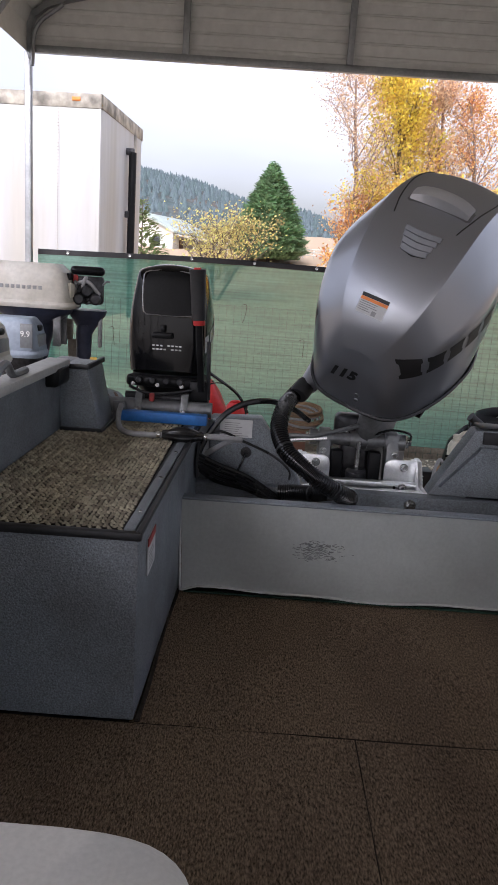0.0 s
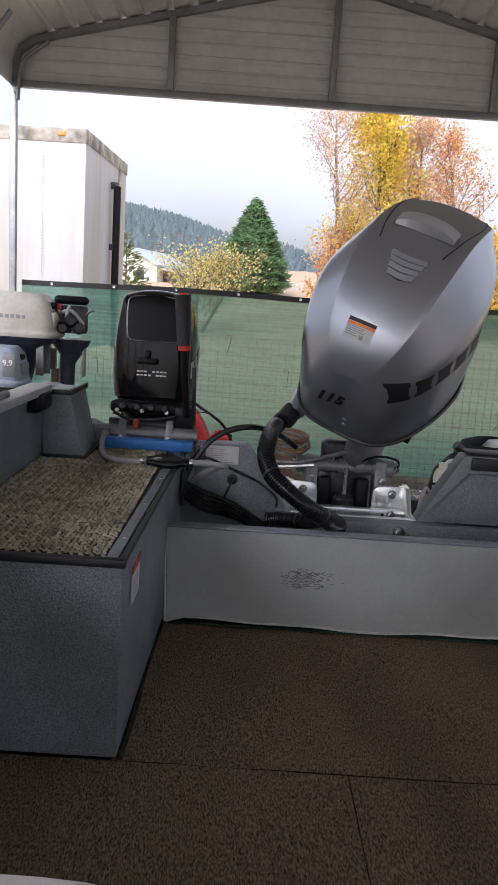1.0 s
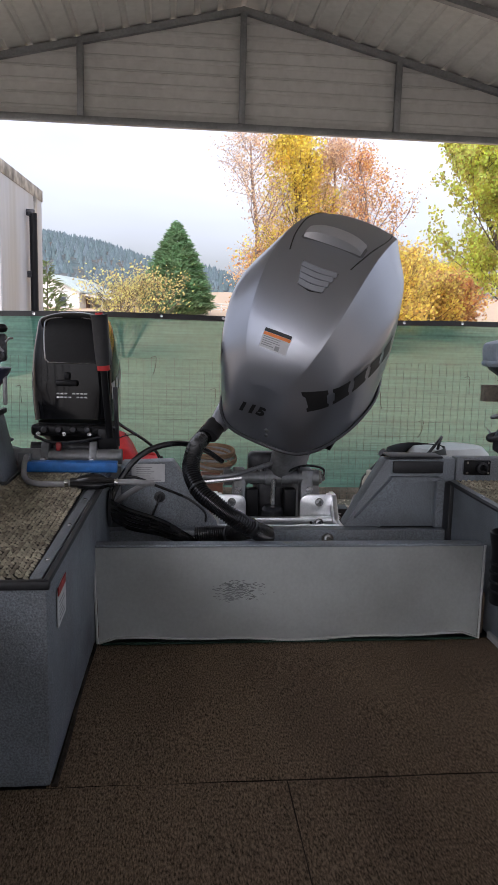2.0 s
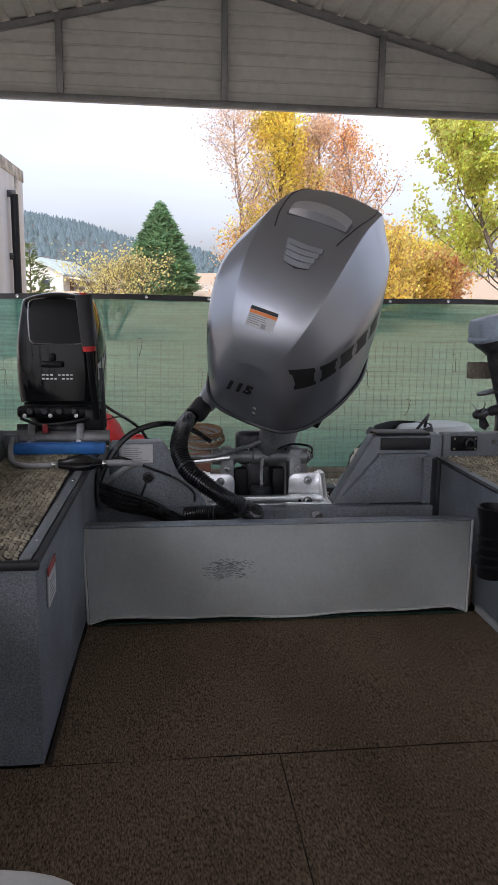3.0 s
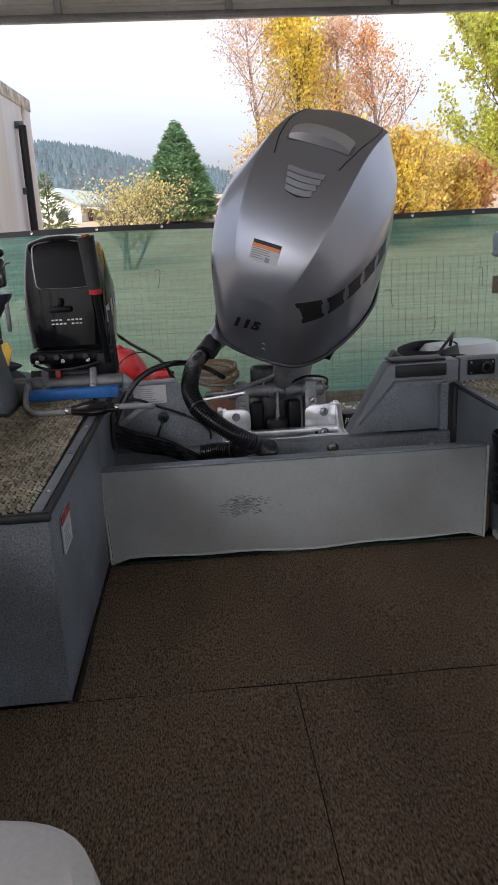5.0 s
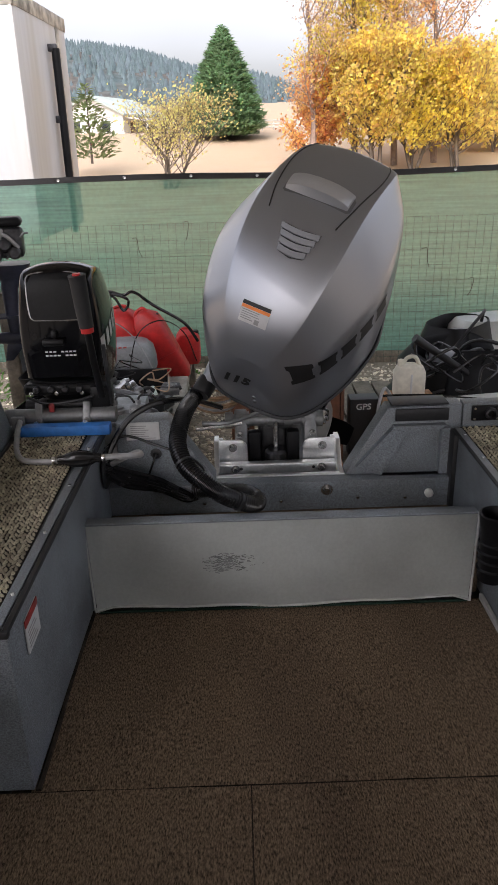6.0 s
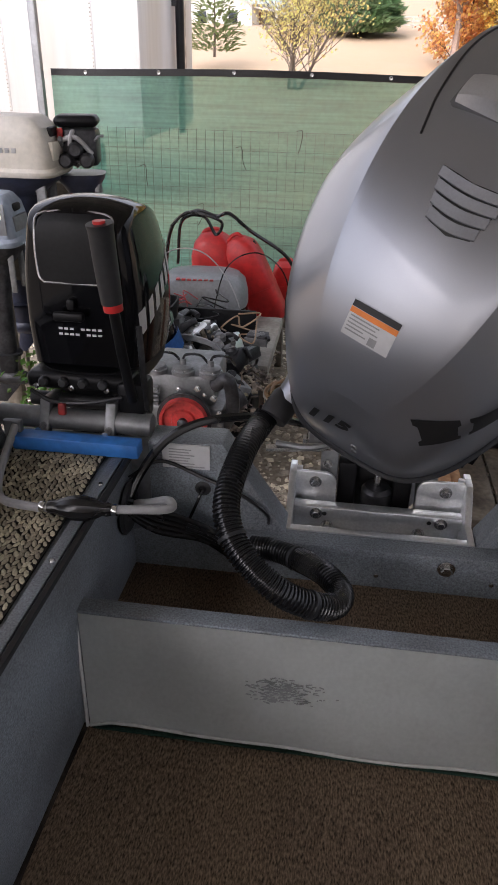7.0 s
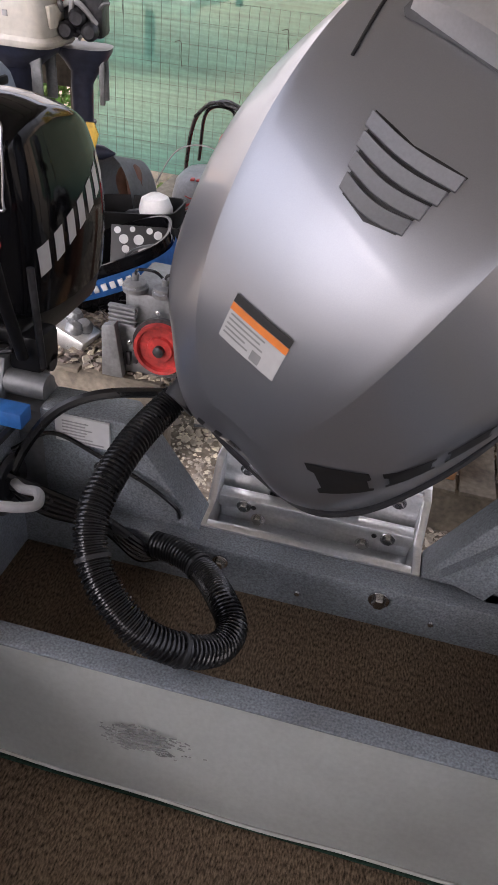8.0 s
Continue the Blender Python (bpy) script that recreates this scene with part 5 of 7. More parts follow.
    part("cavitation_plate", loft([oval(0, 0.20, 0.11, 0.24, -0.475, 28, 2.3), oval(0, 0.20, 0.112, 0.242, -0.468, 28, 2.3), oval(0, 0.20, 0.11, 0.24, -0.461, 28, 2.3)]), S, o)
    gear = [(0.005, -0.07), (0.035, -0.04), (0.058, 0.03), (0.062, 0.14), (0.055, 0.28), (0.045, 0.33)]
    part("gear_case", lathe(gear, 20, Matrix.Translation((0, 0, -0.63)) @ Matrix.Rotation(radians(-90), 4, "X")), S, o)
    part("skeg", prism([(0.03, -0.66), (0.22, -0.66), (0.24, -0.86), (0.16, -0.86)], "x", -0.008, 0.008, 0.003), S, o)
    prop = part("propeller", lathe([(0.03, 0.33), (0.05, 0.34), (0.052, 0.45), (0.045, 0.47)], 18, Matrix.Translation((0, 0, -0.63)) @ Matrix.Rotation(radians(-90), 4, "X")), M["black_plastic"], o)
    for k in range(3):
        bm = bmesh.new()
        rows = []
        for rr, ch in ((0.045, 0.05), (0.09, 0.08), (0.14, 0.09), (0.175, 0.05)):
            rows.append([bm.verts.new((rr * math.cos(a), 0.40 + yy, -0.63 + rr * math.sin(a))) for a, yy in ((k * 2.094 - ch / rr * 0.5, -0.03), (k * 2.094, 0.0), (k * 2.094 + ch / rr * 0.5, 0.035))])
        for a, c in zip(rows, rows[1:]):
            for i in range(2):
                bm.faces.new((a[i], a[i + 1], c[i + 1], c[i]))
        bmesh.ops.solidify(bm, geom=bm.faces[:], thickness=0.006)
        part("blade", bm, M["black_plastic"], prop)
    return o


motor = make_outboard()


def make_motor_mount():
    """Jack plate and swivel bracket, which stay with the transom."""
    j = thing("jack_plate", "bare aluminium jack plate bolted to the transom", "motor bracket")
    A = M["aluminium"]
    for s, x in ((-1, -0.190), (1, 0.222)):
        p = part("side_rail", prism([(2.672, 0.10), (2.86, 0.10), (2.86, 0.290), (2.80, 0.290), (2.745, 0.217), (2.672, 0.217)], "x", x - 0.008, x + 0.008, 0.002), A, j)
        part("flange", box((x - 0.022 if s > 0 else x - 0.008, 2.83, 0.10), (x + 0.008 if s > 0 else x + 0.022, 2.838, 0.290), 0.002), A, j)
    part("cross_plate", box((-0.182, 2.795, 0.13), (0.214, 2.803, 0.215), 0.002), A, j)
    part("cross_bar", box((-0.182, 2.770, 0.186), (0.214, 2.797, 0.216), 0.003), A, j)
    part("base_plate", box((-0.182, 2.673, 0.195), (0.214, 2.692, 0.217), 0.002), A, j)
    part("channel_floor", box((-0.182, 2.692, 0.130), (0.214, 2.795, 0.140), 0.002), A, j)
    for outer, inner in ((-0.182, -0.085), (0.214, 0.105)):
        s = 1 if outer > inner else -1
        arc = [(inner + s * (0.03 - 0.03 * math.cos(a)), 0.258 + 0.03 * math.sin(a)) for a in [math.pi / 2 * k / 6 for k in range(7)]]
        part("upright_plate", prism([(inner, 0.17)] + arc + [(outer, 0.288), (outer, 0.17)], "y", 2.812, 2.822, 0.002), A, j)
    for x, y, z in ((-0.135, 2.811, 0.262), (0.172, 2.811, 0.262), (-0.128, 2.769, 0.200), (0.165, 2.769, 0.200), (-0.10, 2.794, 0.150), (0.12, 2.794, 0.150)):
        part("bolt", bolt_mesh(0.010, 0.010, Matrix.Translation((x, y, z)) @ Matrix.Rotation(radians(90), 4, "X")), M["steel"], j)
    for x in (-0.108, 0.138):
        part("bolt_hole", lathe([(0.0055, 0), (0.005, 0.001)], 12, Matrix.Translation((x, 2.7690, 0.200)) @ Matrix.Rotation(radians(90), 4, "X")), M["black_trim"], j)
    part("lift_ram", lathe([(0.038, 0.17), (0.038, 0.225), (0.030, 0.235), (0.030, 0.236)], 20, Matrix.Translation((0.015, 2.86, 0))), M["dark_metal"], j, "grey hydraulic ram")
    part("ram_rod", tube([(0.015, 2.86, 0.232), (0.015, 2.86, 0.335)], 0.009, 14), M["steel"], j, "polished steel rod")
    for x in (-0.06, 0.075):
        part("rubber_mount", box((x - 0.022, 2.845, 0.14), (x + 0.022, 2.89, 0.30), 0.008), M["black_plastic"], j)
    t = thing("swivel_bracket", "cast grey clamp bracket with a cross tube and bolts", "motor bracket")
    part("tilt_tube", tube([(-0.16, 2.885, 0.335), (0.19, 2.885, 0.335)], 0.022, 16), M["cast"], t)
    for x in (-0.145, -0.09, 0.0, 0.06, 0.12, 0.165):
        part("collar", tube([(x - 0.014, 2.885, 0.335), (x + 0.014, 2.885, 0.335)], 0.029, 14), M["cast"], t)
    for s, x in ((-1, -0.105), (1, 0.135)):
        part("clamp_arm", prism([(2.83, 0.12), (2.90, 0.10), (2.93, 0.30), (2.91, 0.37), (2.86, 0.365)], "x", x - 0.022, x + 0.022, 0.008), M["cast"], t)
    part("steering_rod", tube([(-0.26, 2.84, 0.325), (-0.10, 2.85, 0.340)], 0.010, 10), M["steel"], t, "polished steering rod")
    part("swivel_block", box((-0.07, 2.90, 0.30), (0.09, 2.97, 0.42), 0.02, 3), M["dark_metal"], t)
    part("swivel_stem", box((-0.045, 2.90, -0.25), (0.065, 2.99, 0.32), 0.02, 3), M["dark_metal"], t)
    for x in (-0.150, 0.178):
        part("tilt_nut", lathe([(0.026, -0.012), (0.027, 0.0), (0.024, 0.012), (0.014, 0.016), (0.012, 0.024)], 6, Matrix.Translation((x, 2.885, 0.335)) @ Matrix.Rotation(radians(90 if x > 0 else -90), 4, "Y")), M["steel"], t)
    part("link_arm", tube(spline([(-0.235, 2.835, 0.345), (-0.15, 2.815, 0.352), (-0.06, 2.83, 0.375), (0.02, 2.86, 0.395)], 5), 0.008, 8), M["cast"], t)
    part("grease_cap", lathe([(0.008, 0), (0.008, 0.014), (0.004, 0.018)], 10, Matrix.Translation((-0.03, 2.885, 0.357))), M["steel"], t)
    part("trim_sender_wire", tube(spline([(0.06, 2.86, 0.36), (0.12, 2.845, 0.385), (0.19, 2.86, 0.372), (0.20, 2.90, 0.33)], 5), 0.0045, 6), M["hose"], t)
    for x in (-0.11, 0.14):
        part("arm_bolt", bolt_mesh(0.008, 0.008, Matrix.Translation((x, 2.835, 0.30)) @ Matrix.Rotation(radians(90), 4, "X")), M["steel"], t)


make_motor_mount()


# ---- things in the boat ----
def make_rigging_hose():
    h = thing("rigging_hose", "ribbed black plastic hose looping from the motor into the stern", "hose")
    path = spline([(-0.210, 2.650, 0.550), (-0.246, 2.615, 0.513), (-0.271, 2.510, 0.497), (-0.284, 2.405, 0.455), (-0.262, 2.350, 0.408), (-0.218, 2.315, 0.375), (-0.165, 2.303, 0.338), (-0.108, 2.325, 0.300), (-0.072, 2.365, 0.272), (-0.064, 2.415, 0.262), (-0.096, 2.470, 0.258), (-0.150, 2.550, 0.224), (-0.210, 2.590, 0.214), (-0.262, 2.605, 0.205)], 60)
    length = sum((b - a).length for a, b in zip(path, path[1:]))
    bm = bmesh.new()
    n = int(length / 0.0019)
    acc = 0.0
    target = 0.0
    out = [path[0]]
    for a, b in zip(path, path[1:]):
        d = (b - a).length
        while target <= acc + d and len(out) <= n:
            out.append(a.lerp(b, (target - acc) / d if d else 0))
            target += length / n
        acc += d
    out = out[1:]

    def rad(t):
        k = round(t * (len(out) - 1))
        return (0.0218, 0.0256, 0.0256, 0.0218)[k % 4]
    add_tube(bm, out, rad, 16)
    part("hose", bm, M["hose"], h, angle=40)
    part("hose_collar", lathe([(0.029, -0.03), (0.031, -0.02), (0.031, 0.02), (0.027, 0.03)], 18, look((-0.212, 2.635, 0.540), (-0.238, 2.60, 0.508))), M["black_trim"], h)
    part("motor_elbow", tube([(-0.11, 2.72, 0.655), (-0.16, 2.675, 0.600), (-0.198, 2.642, 0.548)], lambda t: 0.046 - 0.016 * t, 18), M["silver"], h, "silver moulded hose inlet")
    for k in (0.30, 0.52, 0.86):
        p, q = path[int(k * len(path))], path[int(k * len(path)) + 6]
        part("hose_tie", lathe([(0.0272, -0.003), (0.0275, 0), (0.0272, 0.003)], 16, look(p, q)), M["black_trim"], h)


make_rigging_hose()


def cable(name, label, pts, r, mat, category="cable", seg=7):
    o = part(name, tube(spline(pts, 7), r, seg), mat)
    return tagged(o, label, category)


for k in range(5):
    d = k * 0.012
    cable("black_cable", "black control cable lying in the stern well", [(-0.535, 2.57 + d * 0.3, 0.325 - d), (-0.47, 2.59, 0.290 - d * 1.2), (-0.37, 2.60 + 0.003 * k, 0.252 - d), (-0.29, 2.60 - 0.004 * k, 0.205 - d * 0.5), (-0.25, 2.597, 0.180)], 0.0065, M["hose"])
cable("battery_cable", "thick black cable arching over the transom shoulder", [(-0.535, 2.58, 0.300), (-0.505, 2.61, 0.370), (-0.455, 2.63, 0.440), (-0.390, 2.65, 0.478), (-0.310, 2.68, 0.486), (-0.235, 2.75, 0.455), (-0.17, 2.84, 0.40)], 0.0095, M["hose"])
cable("black_cable", "thin black cable across the transom shoulder", [(-0.53, 2.60, 0.36), (-0.47, 2.64, 0.385), (-0.38, 2.643, 0.352), (-0.29, 2.64, 0.315), (-0.235, 2.645, 0.27), (-0.23, 2.66, 0.23)], 0.0042, M["hose"])
cable("black_cable", "thin black lead hanging from a grommet", [(-0.378, 2.645, 0.318), (-0.385, 2.63, 0.30), (-0.40, 2.625, 0.262), (-0.41, 2.615, 0.24)], 0.0035, M["hose"])

t = thing("hull_port", "round black rubber cable port in the locker side", "cable port")
part("flange", lathe([(0.020, 0.0), (0.058, 0.0), (0.060, 0.004), (0.052, 0.010), (0.030, 0.008), (0.020, -0.01)], 26, Matrix.Translation((-0.531, 2.575, 0.300)) @ Matrix.Rotation(radians(90), 4, "Y")), M["black_trim"], t)


def make_primer():
    t = thing("fuel_line", "grey fuel hose with a black squeeze bulb on the locker edge", "fuel hose")
    part("hose", tube(spline([(-0.785, 2.628, 0.45), (-0.785, 2.585, 0.425), (-0.760, 2.48, 0.412), (-0.720, 2.405, 0.413), (-0.650, 2.384, 0.416), (-0.618, 2.383, 0.418)], 8), 0.0085, 10), M["hose_grey"], t)
    part("hose", tube(spline([(-0.500, 2.392, 0.420), (-0.455, 2.402, 0.418), (-0.412, 2.418, 0.412), (-0.395, 2.440, 0.405), (-0.410, 2.47, 0.40), (-0.455, 2.50, 0.37), (-0.50, 2.55, 0.33)], 8), 0.0085, 10), M["hose_grey"], t)
    m = look((-0.618, 2.383, 0.420), (-0.500, 2.392, 0.420)) @ Matrix.Rotation(radians(180), 4, "Y")
    prof = [(0.011, 0.0), (0.013, 0.008), (0.012, 0.016), (0.017, 0.026), (0.0225, 0.045), (0.024, 0.060), (0.0225, 0.075), (0.017, 0.094), (0.012, 0.104), (0.013, 0.112), (0.011, 0.120)]
    bm = bmesh.new()
    seg = 24
    rows = [[bm.verts.new(m @ Vector((r * (1.05 if k % 2 else 0.96) * math.cos(2 * math.pi * k / seg), r * (1.05 if k % 2 else 0.96) * math.sin(2 * math.pi * k / seg), z))) for k in range(seg)] for r, z in prof]
    for a, b in zip(rows, rows[1:]):
        for k in range(seg):
            bm.faces.new((a[k], a[(k + 1) % seg], b[(k + 1) % seg], b[k]))
    bm.faces.new(rows[0]), bm.faces.new(rows[-1])
    part("squeeze_bulb", bm, M["hose"], t, "ribbed black rubber bulb")
    for x in (-0.628, -0.492):
        part("hose_clamp", lathe([(0.0105, -0.005), (0.0115, 0), (0.0105, 0.005)], 14, Matrix.Translation((x, 2.383 if x < -0.55 else 2.393, 0.419)) @ Matrix.Rotation(radians(90), 4, "Y")), M["steel"], t)


make_primer()

rod = thing("rod_holder", "black ribbed plastic rod holder tube on the locker side", "rod holder")
bm = lathe([(0.034, 0.155), (0.036, 0.16), (0.037, 0.30), (0.043, 0.325), (0.045, 0.345), (0.040, 0.348), (0.033, 0.33), (0.031, 0.17)], 26, Matrix.Translation((0.534, 2.125, 0)))
part("tube", bm, M["black_plastic"], rod)
for z in (0.19, 0.215, 0.24, 0.265):
    part("rib", lathe([(0.0375, z - 0.004), (0.0405, z), (0.0375, z + 0.004)], 26, Matrix.Translation((0.534, 2.125, 0))), M["black_plastic"], rod)
part("mount", box((0.550, 2.10, 0.17), (0.5725, 2.15, 0.32), 0.005), M["black_plastic"], rod)

seat = thing("helm_chair", "off-white moulded boat chair on a grey pedestal", "chair")
bm = loft([oval(-0.588, 0.63, rx, ry, z + 0.006, 48, 5.5) for rx, ry, z in ((0.225, 0.235, 0.355), (0.232, 0.246, 0.365), (0.236, 0.252, 0.398), (0.232, 0.248, 0.418), (0.218, 0.234, 0.431), (0.15, 0.16, 0.437))])
part("cushion", bm, M["seat"], seat)
part("shell", loft([oval(-0.588, 0.63, 0.20, 0.21, 0.335, 36, 4.0), oval(-0.588, 0.63, 0.224, 0.234, 0.362, 36, 4.0)]), M["grey_plastic"], seat)
part("pedestal", lathe([(0.16, 0.001), (0.16, 0.012), (0.05, 0.03), (0.035, 0.05), (0.035, 0.30), (0.12, 0.335)], 24, Matrix.Translation((-0.588, 0.63, 0))), M["cast"], seat)


# ---- small kicker motor ----
def make_kicker():
    at = Matrix.Translation((-0.665, 2.70, 0.0)) @ Matrix.Rotation(radians(-4), 4, "X")
    k = thing("kicker_motor", "small gloss black outboard motor with an upright tiller handle", "outboard motor", at)
    G = M["black_gloss"]
    st = [
        (0.000, [(0.085, 0.555), (0.098, 0.63), (0.100, 0.74), (0.088, 0.83), (0.05, 0.850), (0, 0.855)]),
        (0.020, [(0.118, 0.548), (0.128, 0.63), (0.128, 0.75), (0.108, 0.868), (0.06, 0.888), (0, 0.893)]),
        (0.090, [(0.132, 0.545), (0.142, 0.64), (0.140, 0.77), (0.112, 0.890), (0.06, 0.908), (0, 0.913)]),
        (0.220, [(0.136, 0.545), (0.146, 0.64), (0.142, 0.76), (0.112, 0.875), (0.06, 0.894), (0, 0.898)]),
        (0.340, [(0.120, 0.550), (0.128, 0.64), (0.124, 0.73), (0.095, 0.825), (0.05, 0.842), (0, 0.846)]),
        (0.395, [(0.080, 0.560), (0.084, 0.63), (0.080, 0.70), (0.062, 0.765), (0.03, 0.778), (0, 0.780)]),
    ]
    cowl = cage(st, [(3, 0.5, 0, 4), (0, 1.0, 0, 5)], G, "cowl", k, "gloss black cowl")
    tree = surface(cowl)
    plate = [(-0.070, 0.735), (0.070, 0.735), (0.082, 0.755), (0.084, 0.84), (0.066, 0.875), (-0.066, 0.875), (-0.084, 0.84), (-0.082, 0.755)]
    draped("face_panel", [[(x, z - 0.80) for x, z in plate]], (0, -0.02, 0.80), (1, 0, 0), (0, 0, 1), tree, M["black_plastic"], k, 0.0015, "matt black face panel", 0.1)
    ring = []
    for x, z in plate + plate[:1]:
        loc, no, _, _ = tree.ray_cast(Vector((x, -0.2, z)), Vector((0, 1, 0)))
        ring.append(loc + Vector((0, -0.001, 0)) if loc else Vector((x, 0.0, z)))
    part("chrome_trim", tube(spline(ring, 4), 0.0030, 8), M["chrome"], k, "bright trim line")
    draped("instruction_print", [rect(-0.046 + i * 0.0125, j * 0.012, -0.037 + i * 0.0125, j * 0.012 + 0.005) for i in range(8) for j in range(2) if (i + j) % 5 != 4], (0, -0.02, 0.622), (1, 0, 0), (0, 0, 1), tree, M["decal_white"], k, 0.0012, far=0.1)
    pull = part("pull_handle", boxes([((-0.045, -0.034, 0.660), (0.022, -0.014, 0.680)), ((-0.020, -0.016, 0.680), (-0.002, 0.006, 0.705))], 0.006), M["black_plastic"], k)
    blocks = []
    for i in range(7):
        x = (i - 3) * 0.047
        blocks.append(rect(x - 0.0145, -0.026, x + 0.0145, 0.026, 0.25))
    for poly in blocks:
        draped("name_block", [poly], (0.135, 0.175, 0.705), (0.0, 1, 0.42), (0, -0.42, 1), tree, M["decal_white"], k, 0.0012, far=0.2)
    part("lower_cowl", loft([oval(0, 0.19, 0.090, 0.165, 0.47, 28, 3), oval(0, 0.19, 0.118, 0.195, 0.50, 28, 3), oval(0, 0.19, 0.128, 0.20, 0.542, 28, 3)]), M["black_plastic"], k)
    part("front_tray", box((-0.125, -0.02, 0.500), (0.115, 0.06, 0.538), 0.012, 3), M["black_plastic"], k)
    for x in (-0.08, -0.035, 0.01, 0.055):
        part("control_knob", lathe([(0.011, 0), (0.011, 0.012), (0.008, 0.016)], 12, Matrix.Translation((x, -0.02, 0.522)) @ Matrix.Rotation(radians(90), 4, "X")), M["black_trim"], k)
    part("pivot_housing", box((0.085, -0.03, 0.455), (0.150, 0.05, 0.53), 0.012, 2), M["black_plastic"], k)
    part("shift_linkage", tube(spline([(-0.11, -0.03, 0.50), (-0.05, -0.045, 0.482), (0.03, -0.045, 0.486), (0.10, -0.035, 0.50)], 5), 0.005, 8), M["dark_metal"], k)
    part("swivel_casting", box((-0.055, 0.03, 0.36), (0.055, 0.13, 0.50), 0.02, 3), M["dark_metal"], k)
    for x in (-0.10, -0.02, 0.06):
        part("bolt", bolt_mesh(0.0045, 0.006, Matrix.Translation((x, -0.021, 0.508)) @ Matrix.Rotation(radians(90), 4, "X")), M["steel"], k)
    # tiller arm, raised
    til = part("tiller_arm", tube([(0.128, -0.05, 0.50), (0.120, -0.085, 0.62), (0.112, -0.110, 0.745)], 0.011, 12), M["black_plastic"], k)
    part("tiller_grip", tube([(0.113, -0.107, 0.727), (0.109, -0.114, 0.78), (0.103, -0.122, 0.868), (0.102, -0.124, 0.880)], lambda s: 0.0215 + 0.0050 * s, 18), M["black_trim"], til, "black rubber grip")
    part("stop_ring", tube([(0.1142, -0.1045, 0.712), (0.1132, -0.1068, 0.727)], 0.0195, 16), M["red"], til, "red ring")
    part("grip_button", tube([(0.1015, -0.124, 0.879), (0.1012, -0.1245, 0.885)], 0.012, 14), M["red"], til)
    part("shift_rod", tube([(0.150, -0.02, 0.47), (0.142, -0.03, 0.66)], 0.007, 8), M["dark_metal"], k)
    # clamps and cross tube
    part("cross_tube", tube([(-0.13, 0.02, 0.462), (0.15, 0.02, 0.462)], 0.017, 14), M["dark_metal"], k)
    for x in (-0.075, 0.075):
        c = part("clamp", prism([(-0.075, 0.395), (-0.055, 0.395), (-0.02, 0.44), (0.04, 0.43), (0.04, 0.48), (-0.04, 0.485)], "x", x - 0.012, x + 0.012, 0.004), M["cast"], k)
        part("clamp_screw", tube([(x, -0.09, 0.43), (x, -0.04, 0.43)], 0.008, 8), M["steel"], c)
    part("choke_lever", box((-0.040, -0.062, 0.456), (-0.022, -0.048, 0.484), 0.005, 2), M["red_paint"], k, "red lever")
    leg = [oval(0, 0.17, 0.05, 0.10, 0.48, 20, 2.4), oval(0, 0.16, 0.045, 0.085, 0.30, 20, 2.4), oval(0, 0.15, 0.03, 0.075, 0.0, 20, 2.4), oval(0, 0.15, 0.025, 0.07, -0.30, 20, 2.4)]
    part("drive_leg", loft(leg), M["black_gloss"], k)
    part("cavitation_plate", loft([oval(0, 0.20, 0.07, 0.16, -0.235, 24, 2.3), oval(0, 0.20, 0.07, 0.16, -0.225, 24, 2.3)]), M["black_gloss"], k)
    part("gear_case", lathe([(0.005, -0.06), (0.028, -0.03), (0.038, 0.05), (0.034, 0.2), (0.02, 0.23)], 16, Matrix.Translation((0, 0.12, -0.33)) @ Matrix.Rotation(radians(-90), 4, "X")), M["black_gloss"], k)
    part("stay", prism([(0.02, 0.42), (0.06, 0.42), (0.34, 0.02), (0.30, 0.0)], "x", 0.10, 0.118, 0.003), M["cast"], k)


make_kicker()
km = thing("kicker_mount", "galvanised kicker bracket tube and plate on the transom", "motor bracket")
part("mount_tube", tube([(-0.85, 2.70, 0.438), (-0.50, 2.70, 0.438)], 0.025, 18), M["cast"], km)
part("mount_plate", box((-0.84, 2.66, 0.13), (-0.50, 2.70, 0.41), 0.004), M["cast"], km)
part("end_plate", box((-0.812, 2.625, 0.410), (-0.772, 2.64, 0.462), 0.003), M["cast"], km)
tagged(part("blue_bar", box((-0.787, 2.605, 0.4035), (-0.508, 2.645, 0.436), 0.004), M["blue"]), "scuffed blue painted bar across the kicker bracket", "bar")


# ---- yard clutter to port ----
def make_pallet(x0, x1, y0, y1, top, label):
    p = thing("pallet", label, "pallet")
    n = max(3, int((x1 - x0) / 0.16))
    w = (x1 - x0) / n
    for k in range(n):
        part("plank", box((x0 + k * w + 0.008, y0 + rng.uniform(-0.02, 0.02), top - 0.022), (x0 + (k + 1) * w - 0.008, y1 + rng.uniform(-0.02, 0.02), top - rng.uniform(0, 0.004)), 0.004), M["old_wood"], p)
    for y in (y0 + 0.08, (y0 + y1) / 2, y1 - 0.08):
        part("bearer", box((x0, y - 0.05, GROUND), (x1, y + 0.05, top - 0.024), 0.005), M["old_wood"], p)


make_pallet(-1.75, -0.52, 5.35, 7.15, -0.58, "weathered grey timber pallet under motor parts")
make_pallet(-1.45, -0.74, 4.05, 5.05, -0.42, "weathered timber pallet under an engine block")


